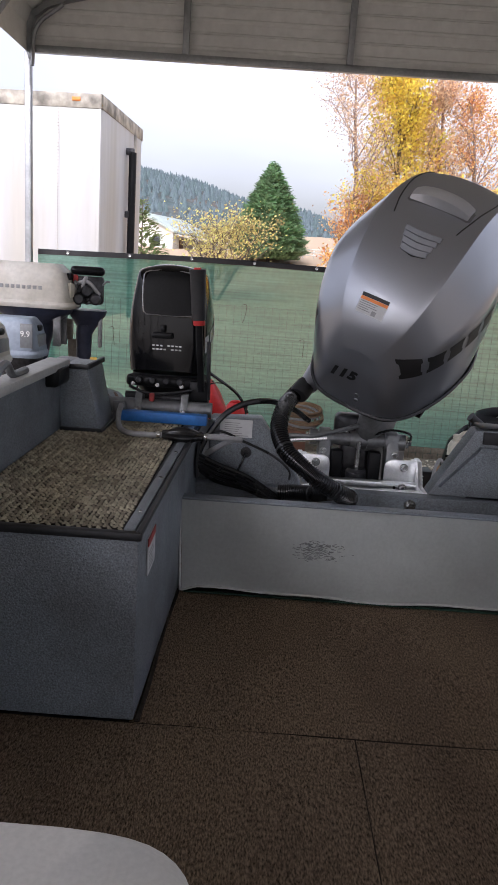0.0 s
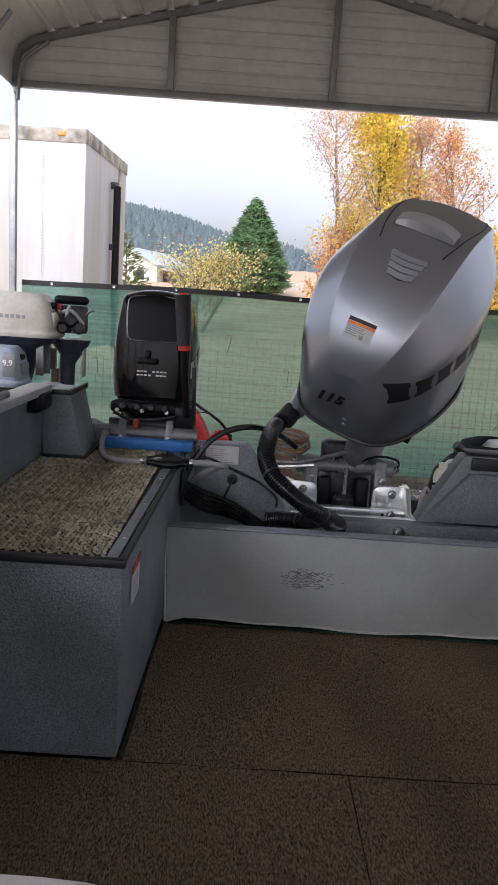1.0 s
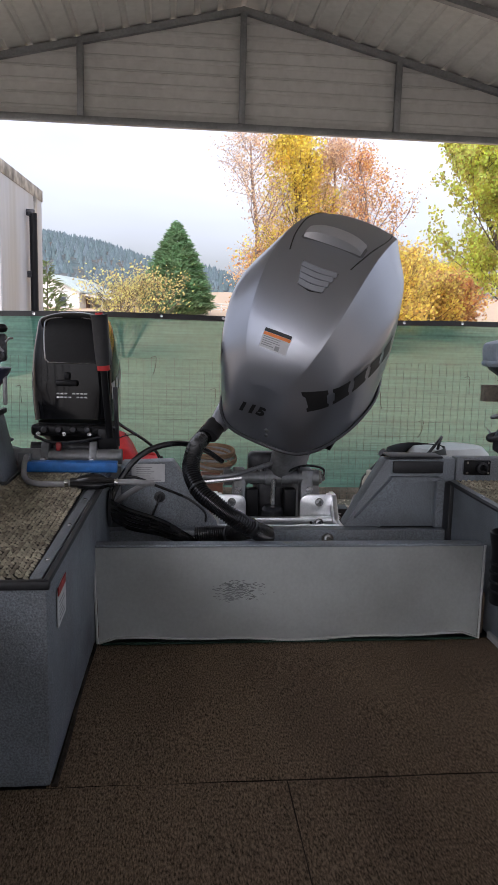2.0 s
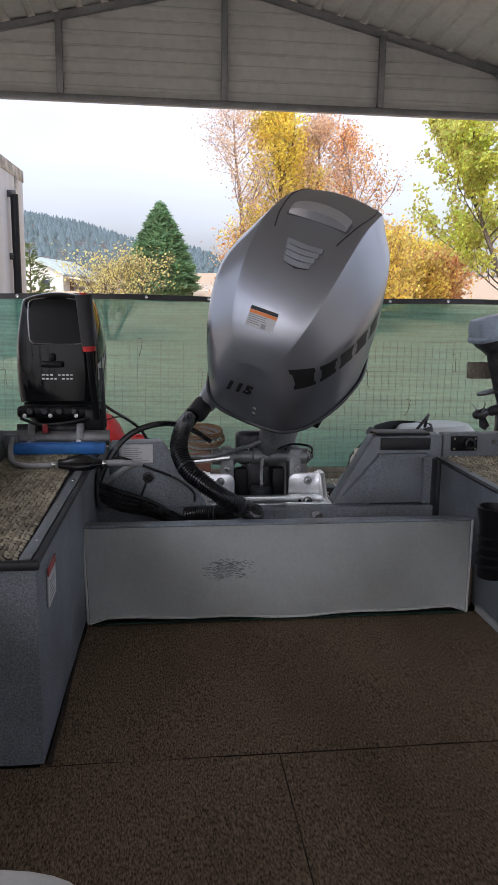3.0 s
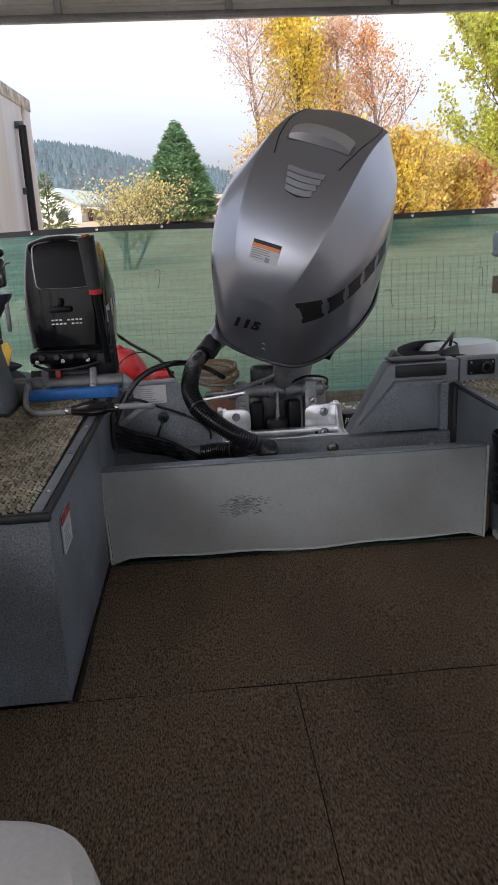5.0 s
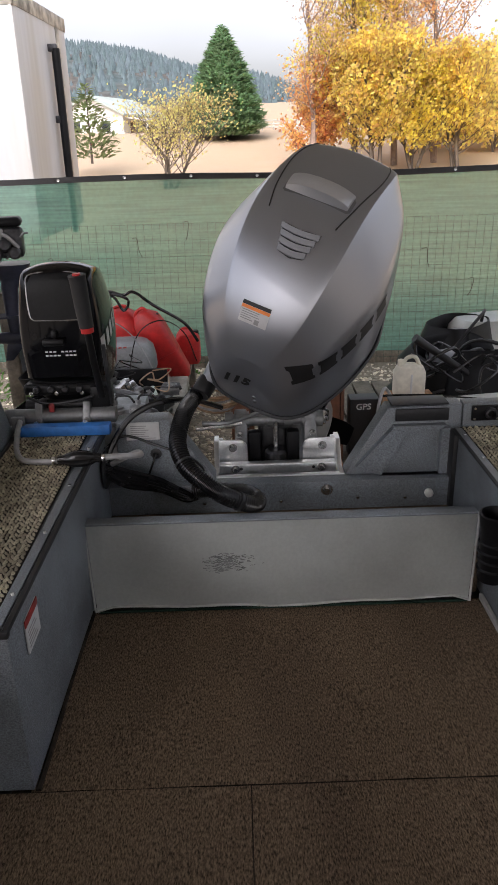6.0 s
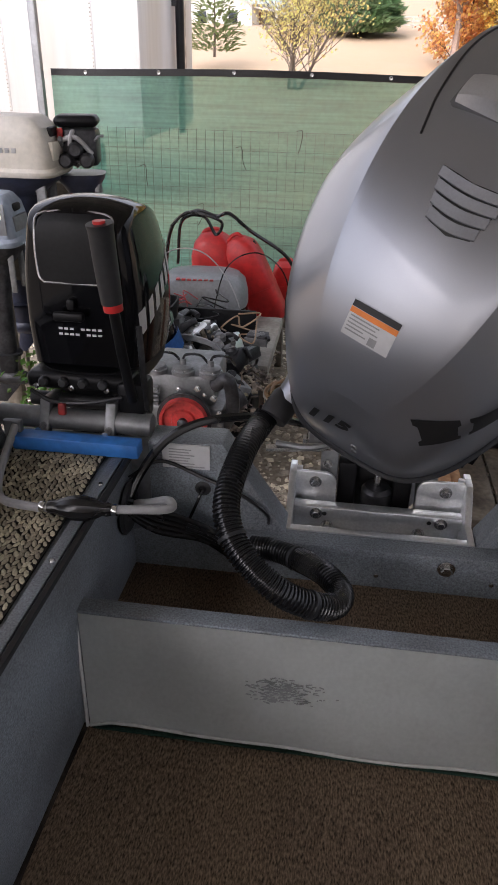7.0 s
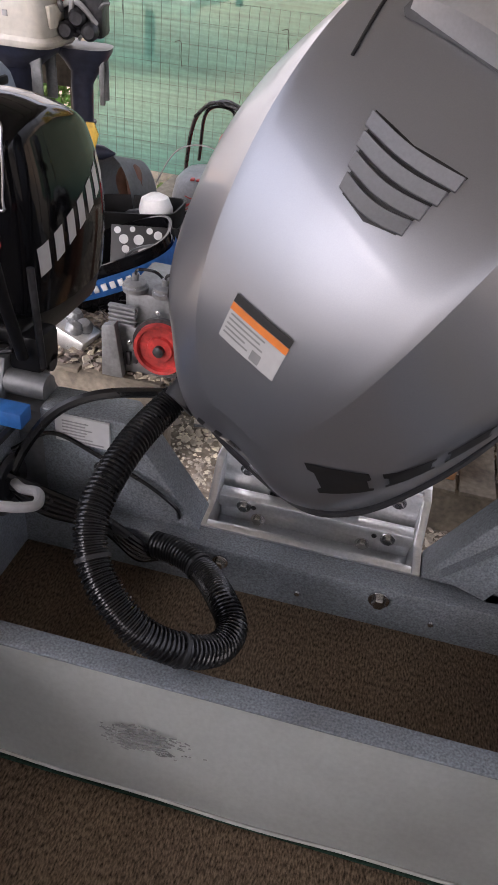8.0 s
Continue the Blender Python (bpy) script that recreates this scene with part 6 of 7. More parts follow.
def spare_cowl(label, at, rx, ry, h, top_mat, low_mat, louvres=True, name="spare_cowl"):
    t = thing(name, label, "engine cover", at)
    part("lower_shell", loft([oval(0, 0, rx * 0.96, ry * 0.96, 0, 36, 3.2), oval(0, 0, rx, ry, 0.03, 36, 3.2), oval(0, 0, rx, ry, h * 0.55, 36, 3.2)]), low_mat, t)
    part("upper_shell", loft([oval(0, 0, rx * 1.01, ry * 1.01, h * 0.552, 36, 3.2), oval(0, 0, rx * 1.0, ry * 1.0, h * 0.70, 36, 3.2), oval(0, 0, rx * 0.94, ry * 0.93, h * 0.88, 36, 3.0), oval(0, 0, rx * 0.80, ry * 0.78, h * 0.97, 36, 2.8), oval(0, 0, rx * 0.45, ry * 0.45, h, 36, 2.4)]), top_mat, t)
    if louvres:
        for k in range(5):
            part("louvre", prism([(rx * 0.30 + k * 0.026, h * 0.42), (rx * 0.30 + k * 0.026 + 0.012, h * 0.42), (rx * 0.30 + k * 0.026 + 0.022, h * 0.52), (rx * 0.30 + k * 0.026 + 0.008, h * 0.52)], "y", -ry - 0.006, -ry + 0.01, 0.002), M["cast"], t)
        part("side_grille", box((rx * 0.22, -ry - 0.004, h * 0.06), (rx * 0.86, -ry + 0.012, h * 0.40), 0.006), M["black_trim"], t)
        part("name_block", boxes([((-0.16 + k * 0.036, -ry * 0.80, h * 0.955), (-0.135 + k * 0.036, -ry * 0.62, h * 0.975)) for k in range(7)], 0.002), M["red_paint"], t, "dull red lettering shapes")
    return t


spare_cowl("spare engine cowl, grey above and black below, with side louvres", Matrix.Translation((-1.03, 5.95, -0.578)) @ Matrix.Rotation(radians(4), 4, "Z"), 0.29, 0.22, 0.45, M["grey_plastic"], M["black_gloss"])


def fuel_can(label, at, w=0.20, d=0.12, h=0.34):
    t = thing("fuel_can", label, "fuel can", at, group="red fuel cans")
    part("body", loft([oval(0, 0, w * 0.9, d * 0.9, 0, 28, 4), oval(0, 0, w, d, 0.03, 28, 4), oval(0, 0, w * 1.0, d, h * 0.72, 28, 4), oval(0, 0, w * 0.86, d * 0.9, h * 0.88, 28, 3.5), oval(-0.01, 0, w * 0.55, d * 0.55, h * 0.97, 28, 3), oval(-0.01, 0, w * 0.3, d * 0.35, h, 28, 2.5)]), M["red"], t)
    part("handle", tube(spline([(-w * 0.6, 0, h * 0.86), (-w * 0.45, 0, h * 1.0), (w * 0.15, 0, h * 1.03), (w * 0.4, 0, h * 0.92)], 6), 0.014, 8), M["red"], t)
    part("cap", lathe([(0.034, 0), (0.034, 0.03), (0.028, 0.036)], 16, Matrix.Translation((w * 0.62, 0, h * 0.84))), M["black_plastic"], t)
    part("side_rib", loft([oval(0, 0, w * 1.02, d * 1.03, h * 0.34, 28, 4), oval(0, 0, w * 1.02, d * 1.03, h * 0.40, 28, 4)]), M["red"], t)
    return t


fuel_can("upright red plastic fuel can behind a spare cowl", Matrix.Translation((-1.06, 6.52, -0.58)), 0.165, 0.13, 0.58)
fuel_can("red plastic fuel can leaning against a spare cowl", Matrix.Translation((-0.62, 6.42, -0.57)) @ Matrix.Rotation(radians(-24), 4, "Y") @ Matrix.Rotation(radians(8), 4, "X"), 0.125, 0.12, 0.64)
fuel_can("small red fuel can on the pallet end", Matrix.Translation((-0.56, 6.9, -0.58)), 0.11, 0.1, 0.30)
cable("fuel_hose", "black fuel hose thrown over red cans", [(-1.42, 6.4, -0.45), (-1.36, 6.42, 0.02), (-1.18, 6.40, 0.16), (-1.02, 6.36, 0.14), (-0.93, 6.36, 0.16), (-0.78, 6.36, 0.05), (-0.55, 6.45, -0.12), (-0.45, 6.55, -0.3)], 0.013, M["hose"])
cable("fuel_hose", "black fuel hose looped over a red can", [(-1.30, 6.35, -0.2), (-1.26, 6.34, 0.10), (-1.1, 6.32, 0.14), (-1.02, 6.33, 0.02), (-0.98, 6.3, 0.12), (-1.2, 6.30, 0.17), (-1.34, 6.36, 0.06)], 0.011, M["hose"])
cable("wire_loop", "thin loose wire springing over a spare cowl", [(-0.92, 5.6, -0.35), (-0.83, 5.62, -0.02), (-0.66, 5.66, 0.08), (-0.50, 5.7, -0.02), (-0.42, 5.75, -0.25)], 0.004, M["hose"])
cable("wire_loop", "thin grey wire hanging in a wide loop", [(-1.36, 5.6, -0.2), (-1.2, 5.6, 0.06), (-0.98, 5.62, 0.08), (-0.80, 5.6, -0.1), (-0.72, 5.58, -0.36), (-0.82, 5.55, -0.55)], 0.004, M["hose_grey"])
tagged(part("timber_beam", box((-0.74, 5.3, -0.578), (-0.52, 6.2, -0.50), 0.012, 2), M["concrete"]), "old pale beam lying on the pallet", "beam")


def make_engine():
    e = thing("engine_block", "stripped outboard engine block with a red pulley wheel", "engine")
    part("block", boxes([((-0.98, 4.08, -0.418), (-0.58, 4.45, -0.20)), ((-0.92, 4.10, -0.20), (-0.62, 4.42, -0.06))], 0.02), M["cast"], e)
    for k in range(3):
        x = -0.88 + k * 0.12
        head = part("cylinder_head", lathe([(0.050, 0), (0.052, 0.018), (0.044, 0.022), (0.044, 0.034), (0.030, 0.040), (0.014, 0.042), (0.014, 0.066), (0.008, 0.07)], 18, Matrix.Translation((x, 4.12, -0.06))), M["cast"], e)
        for a in range(5):
            part("head_bolt", bolt_mesh(0.006, 0.008, Matrix.Translation((x + 0.038 * math.cos(a * 1.257), 4.12 + 0.038 * math.sin(a * 1.257), -0.040))), M["steel"], head)
        part("plug_lead", tube(spline([(x, 4.12, 0.005), (x + 0.02, 4.10, 0.035), (x + 0.07, 4.14, 0.02), (x + 0.09, 4.22, -0.05)], 5), 0.006, 7), M["hose"], e)
    part("ring_gear", lathe([(0.108, -0.006), (0.121, -0.006), (0.121, 0.010), (0.108, 0.010)], 48, Matrix.Translation((-0.745, 4.055, -0.245)) @ Matrix.Rotation(radians(90), 4, "X")), M["dark_metal"], e)
    for k in range(8):
        a = k * 0.785 + 0.2
        part("case_bolt", bolt_mesh(0.007, 0.008, Matrix.Translation((-0.745 + 0.15 * math.cos(a), 4.078, -0.245 + 0.13 * math.sin(a))) @ Matrix.Rotation(radians(90), 4, "X")), M["steel"], e)
    for k in range(4):
        part("port_cover", box((-0.965 + k * 0.03, 4.066, -0.395 + k * 0.012), (-0.945 + k * 0.03, 4.082, -0.335 + k * 0.012), 0.004), M["dark_metal"], e)
    wheel = part("pulley_wheel", lathe([(0.02, 0.01), (0.05, 0.012), (0.055, 0.0), (0.088, 0.0), (0.092, 0.018), (0.104, 0.02), (0.106, -0.02), (0.09, -0.024), (0.02, -0.024)], 36, Matrix.Translation((-0.745, 4.03, -0.245)) @ Matrix.Rotation(radians(90), 4, "X")), M["red_paint"], e, "faded red pulley wheel")
    part("hub", lathe([(0.022, 0.0), (0.022, 0.02), (0.010, 0.026)], 14, Matrix.Translation((-0.745, 4.018, -0.245)) @ Matrix.Rotation(radians(90), 4, "X")), M["dark_metal"], wheel)
    part("bracket", prism([(-0.99, -0.41), (-0.90, -0.41), (-0.93, -0.17), (-0.985, -0.19)], "y", 4.02, 4.06, 0.005), M["cast"], e)
    part("manifold", tube(spline([(-0.62, 4.10, -0.10), (-0.56, 4.08, -0.06), (-0.54, 4.10, -0.2), (-0.58, 4.14, -0.3)], 6), 0.03, 12), M["dark_metal"], e)
    for x, z in ((-0.62, -0.15), (-0.62, -0.32), (-0.87, -0.13), (-0.69, -0.11)):
        part("bolt", bolt_mesh(0.010, 0.012, Matrix.Translation((x, 4.078, z)) @ Matrix.Rotation(radians(90), 4, "X")), M["steel"], e)
    for k in range(5):
        part("cooling_fin", box((-0.97, 4.055 + k * 0.0, -0.19 + k * 0.018), (-0.86, 4.08, -0.18 + k * 0.018), 0.002), M["cast"], e)


make_engine()


def make_tray():
    at = Matrix.Translation((-1.14, 4.74, -0.40)) @ Matrix.Rotation(radians(16), 4, "Z") @ Matrix.Rotation(radians(-22), 4, "Y")
    t = thing("cowl_tray", "upturned black cowl with a blue band, full of engine parts", "engine cover", at)
    rx, ry = 0.30, 0.23
    bm = loft([oval(0, 0, rx * 0.8, ry * 0.8, 0.0, 40, 2.8), oval(0, 0, rx * 0.95, ry * 0.95, 0.06, 40, 2.8), oval(0, 0, rx, ry, 0.24, 40, 2.8), oval(0, 0, rx * 1.02, ry * 1.02, 0.26, 40, 2.8), oval(0, 0, rx * 0.97, ry * 0.96, 0.26, 40, 2.8), oval(0, 0, rx * 0.92, ry * 0.91, 0.08, 40, 2.8)])
    part("shell", bm, M["black_gloss"], t)
    ring0 = oval(0, 0, rx * 0.995, ry * 0.995, 0.12, 80, 2.8)
    ring1 = oval(0, 0, rx * 1.006, ry * 1.006, 0.205, 80, 2.8)
    bm = bmesh.new()
    a = [bm.verts.new((x * 1.008, y * 1.008, z)) for x, y, z in ring0[40:80] + ring0[:1]]
    b = [bm.verts.new((x * 1.008, y * 1.008, z)) for x, y, z in ring1[40:80] + ring1[:1]]
    for i in range(len(a) - 1):
        bm.faces.new((a[i], a[i + 1], b[i + 1], b[i]))
    bmesh.ops.solidify(bm, geom=bm.faces[:], thickness=0.003)
    band = part("blue_band", bm, M["blue"], t, "blue stripe")
    bm = bmesh.new()
    for k in range(7):
        x = -0.12 + k * 0.04
        y = -ry * 1.02 * (1 - abs(x / rx) ** 2.8) ** (1 / 2.8) - 0.004
        add_box(bm, (x - 0.012, y - 0.004, 0.148), (x + 0.012, y + 0.006, 0.180), 0.002)
    part("name_block", bm, M["decal_white"], band)
    bx = thing("printed_box", "black printed box with white dots among the parts", "box", Matrix.Translation((-1.10, 4.82, -0.30)) @ Matrix.Rotation(radians(16), 4, "Z") @ Matrix.Rotation(radians(-30), 4, "X"))
    part("carton", box((-0.16, -0.09, 0), (0.16, 0.09, 0.19), 0.004), M["ink"], bx)
    for x, z, r in ((-0.13, 0.165, 0.016), (-0.06, 0.172, 0.013), (0.02, 0.168, 0.015), (0.12, 0.165, 0.017), (-0.10, 0.125, 0.022), (-0.03, 0.125, 0.024), (0.06, 0.15, 0.02), (0.11, 0.11, 0.018), (0.0, 0.07, 0.03), (-0.09, 0.08, 0.018), (0.08, 0.06, 0.014)):
        part("printed_dot", lathe([(r, 0), (r, 0.0015)], 18, Matrix.Translation((x, -0.0905, z)) @ Matrix.Rotation(radians(90), 4, "X")), M["decal_white"], bx)


make_tray()


def scrap(seed, at, label, mats, size=0.1):
    """A cast engine part: body, bosses, flange and pipe stub."""
    r = random.Random(seed)
    t = thing("engine_part", label, "engine part", at)
    s = size
    part("casting", box((-s, -s * 0.7, 0), (s, s * 0.7, s * r.uniform(0.7, 1.1)), s * 0.14, 2), mats[0], t)
    for k in range(3):
        a = r.uniform(0, 6.28)
        part("boss", lathe([(s * 0.34, 0), (s * 0.36, s * 0.3), (s * 0.22, s * 0.5), (s * 0.10, s * 0.52)], 14, Matrix.Translation((math.cos(a) * s * 0.5, math.sin(a) * s * 0.4, s * 0.7)) @ Matrix.Rotation(r.uniform(-0.7, 0.7), 4, "X")), mats[1], t)
    part("flange", box((-s * 1.15, -s * 0.75, -0.0), (s * 1.15, -s * 0.6, s * 0.8), s * 0.05), mats[1], t)
    part("pipe_stub", tube(spline([(s * 0.6, 0, s * 0.6), (s * 1.1, -s * 0.2, s * 0.9), (s * 1.35, -s * 0.7, s * 0.8)], 5), s * 0.16, 10), mats[0], t)


r_pile = random.Random(41)
PILE = [(-1.28, 5.28, -0.22), (-1.05, 5.30, -0.26), (-0.76, 5.22, -0.36), (-0.70, 4.92, -0.36), (-0.66, 4.70, -0.38), (-0.82, 5.12, -0.30), (-0.92, 5.22, -0.28), (-1.18, 5.18, -0.24), (-0.66, 5.24, -0.40), (-0.72, 4.56, -0.32), (-1.25, 4.25, -0.38), (-0.66, 4.80, -0.26), (-0.84, 4.90, -0.36), (-0.62, 4.55, -0.36), (-0.98, 5.0, -0.36)]
for i, (x, y, z) in enumerate(PILE):
    mats = [(M["cast"], M["dark_metal"]), (M["dark_metal"], M["cast"]), (M["aluminium"], M["cast"]), (M["black_plastic"], M["dark_metal"])][i % 4]
    scrap(50 + i, Matrix.Translation((x, y, z - 0.05)) @ Euler((rng.uniform(-0.5, 0.5), rng.uniform(-0.5, 0.5), rng.uniform(0, 6.28))).to_matrix().to_4x4(), ("oily cast engine part in the pile", "dark greasy engine part in the pile", "pale aluminium engine part in the pile", "black plastic engine part in the pile")[i % 4], mats, rng.uniform(0.07, 0.115))
for i in range(16):
    x, y = r_pile.uniform(-1.0, -0.56), r_pile.uniform(4.45, 5.55)
    scrap(90 + i, Matrix.Translation((x, y, (-0.36 if y < 5.05 else -0.30) + r_pile.uniform(-0.04, 0.04))) @ Euler((r_pile.uniform(-0.8, 0.8), r_pile.uniform(-0.8, 0.8), r_pile.uniform(0, 6.28))).to_matrix().to_4x4(), ("small dark fitting in the parts pile", "small pale fitting in the parts pile", "small black fitting in the parts pile")[i % 3], ((M["dark_metal"], M["cast"]), (M["aluminium"], M["cast"]), (M["black_plastic"], M["old_wood"]))[i % 3], r_pile.uniform(0.035, 0.06))
crate = thing("crate", "dark plastic crate heaped with engine parts", "crate")
part("tub", boxes([((-1.36, 5.08, -0.88), (-0.58, 5.42, -0.86)), ((-1.36, 5.08, -0.86), (-1.33, 5.42, -0.32)), ((-0.61, 5.08, -0.86), (-0.58, 5.42, -0.5)), ((-1.33, 5.08, -0.86), (-0.61, 5.10, -0.45)), ((-1.33, 5.40, -0.86), (-0.61, 5.42, -0.2))], 0.006), M["black_plastic"], crate)
part("filling", box((-1.32, 5.11, -0.85), (-0.62, 5.39, -0.36), 0.05, 3), M["dark_metal"], crate)
black_tray = thing("black_tray", "shallow black plastic tray on top of the pile", "tray", Matrix.Translation((-1.28, 5.16, -0.215)) @ Matrix.Rotation(radians(-6), 4, "Y"))
part("tray_body", loft([oval(0, 0, 0.24, 0.13, 0.0, 28, 5), oval(0, 0, 0.26, 0.15, 0.10, 28, 5), oval(0, 0, 0.25, 0.14, 0.10, 28, 5), oval(0, 0, 0.23, 0.12, 0.015, 28, 5)]), M["black_plastic"], black_tray)
part("white_cap", loft([oval(0.12, 0, 0.085, 0.07, 0.02, 20), oval(0.12, 0, 0.088, 0.072, 0.09, 20), oval(0.12, 0, 0.07, 0.06, 0.14, 20), oval(0.12, 0, 0.03, 0.03, 0.16, 20)]), M["white"], black_tray, "white ribbed cap")
arch = thing("shell_fragment", "curved grey cowl fragment standing on edge, brown inside", "engine cover", Matrix.Translation((-1.45, 5.42, -0.24)) @ Matrix.Rotation(radians(-20), 4, "Z"))
bm = bmesh.new()
rows = []
for j in range(4):
    rows.append([bm.verts.new((0.16 * math.cos(a) * (1 - 0.06 * j), 0.08 * j - 0.1, 0.30 * math.sin(a) * (1 - 0.08 * j))) for a in [math.pi * k / 14 for k in range(15)]])
for a, b in zip(rows, rows[1:]):
    for i in range(14):
        bm.faces.new((a[i], a[i + 1], b[i + 1], b[i]))
bmesh.ops.solidify(bm, geom=bm.faces[:], thickness=0.012)
part("shell", bm, M["grey_plastic"], arch)
part("lining", tube(spline([(0.02, 0.05, 0.0), (-0.02, 0.03, 0.14), (0.05, 0.02, 0.2), (0.1, 0.0, 0.06)], 6), 0.045, 12), M["brown_wood"], arch, "dark brown padding")
r8 = random.Random(8)
for k in range(12):
    x, y = r8.uniform(-1.2, -0.6), r8.uniform(4.5, 5.6)
    z = -0.28 if y < 5.0 else -0.12
    pts = [(x, y, z - 0.05)]
    for q in range(5):
        pts.append((x + r8.uniform(-0.14, 0.14), y + r8.uniform(-0.2, 0.15), z - 0.1 + r8.uniform(-0.05, 0.06)))
    cable("loose_wire", ("loose red wire in the parts pile", "loose black wire in the parts pile", "loose tan wire in the parts pile", "loose black lead in the parts pile")[k % 4], pts, r8.uniform(0.0025, 0.0055), (M["cable_red"], M["hose"], M["tan_cable"], M["hose"])[k % 4])
def make_litter():
    """Chips of wood, stone, gasket and metal lying over the pallets."""
    r = random.Random(64)
    vs, fs = [], []
    for k in range(1700):
        x, y = r.uniform(-1.32, -0.50), r.uniform(4.06, 5.75)
        heap = 0.10 * max(0, 1 - abs(y - 4.75) / 0.5) * max(0, 1 - abs(x + 0.8) / 0.5)
        z = (-0.42 if 4.05 < y < 5.06 else -0.58) + heap * r.random()
        a, tip = r.uniform(0, 6.283), r.uniform(-0.6, 0.6)
        lx, ly, lz = r.uniform(0.008, 0.038), r.uniform(0.006, 0.020), r.uniform(0.002, 0.012)
        m = Matrix.Translation((x, y, z + 0.006)) @ Matrix.Rotation(a, 4, "Z") @ Matrix.Rotation(tip, 4, "Y")
        i = len(vs)
        for px, py, pz in ((-1, -0.8, 0), (1, -1, 0), (0.8, 1, 0), (-0.9, 0.7, 0), (-0.7, -0.6, 1), (0.8, -0.7, 1), (0.6, 0.8, 1), (-0.8, 0.5, 1)):
            vs.append(tuple(m @ Vector((px * lx, py * ly, pz * lz))))
        fs += [(i, i + 1, i + 5, i + 4), (i + 1, i + 2, i + 6, i + 5), (i + 2, i + 3, i + 7, i + 6), (i + 3, i, i + 4, i + 7), (i + 4, i + 5, i + 6, i + 7)]
    me = bpy.data.meshes.new("litter")
    me.from_pydata(vs, [], fs)
    me.materials.append(island(material("mixed yard litter", (0.26, 0.21, 0.16), 0.8, 0, 0.25, 70, 9, 0.2, (0.12, 0.10, 0.085)), 0.75, 0.03))
    tagged(new("litter", me), "brown and grey chips, leaves and scraps among engine parts", "litter", kind="stuff")


make_litter()
band = bmesh.new()
arc = [(-0.93 + 0.24 * math.cos(a), 4.72 + 0.10 * math.sin(a), -0.25 + 0.07 * math.sin(a)) for a in [0.1 + 0.28 * k for k in range(11)]]
rows = [[band.verts.new((x, y + dy, z + dz)) for x, y, z in arc] for dy, dz in ((0, 0), (-0.012, 0.034), (-0.004, 0.036), (0.008, 0.002))]
for k in range(4):
    for q in range(10):
        band.faces.new((rows[k][q], rows[k][q + 1], rows[(k + 1) % 4][q + 1], rows[(k + 1) % 4][q]))
tagged(part("cowl_band", band, M["grey_plastic"]), "bent grey band from a motor cover lying on parts", "band")
# coil of tan hose and a clamp behind the big motor
for k in range(7):
    pts = [(-0.205 + (0.075 + 0.004 * (k % 3)) * math.cos(a) + 0.007 * (k % 4), 2.99 + 0.05 * math.sin(a), 0.372 + 0.030 * math.sin(a + 0.5 + 0.1 * k) - 0.35 * (0.075 * math.cos(a)) + 0.007 * k) for a in [2 * math.pi * q / 12 for q in range(13)]]
    cable("tan_hose_coil", ("coil of tan hose hung behind the transom", "coil of pale grey hose hung behind the transom")[k % 3 == 1], pts, 0.0048, M["hose_grey" if k % 3 == 1 else "tan_cable"])
tagged(part("brown_board", box((-0.17, 5.28, -0.88), (-0.01, 5.32, -0.12), 0.004), M["brown_wood"]), "brown board standing on the gravel", "board")


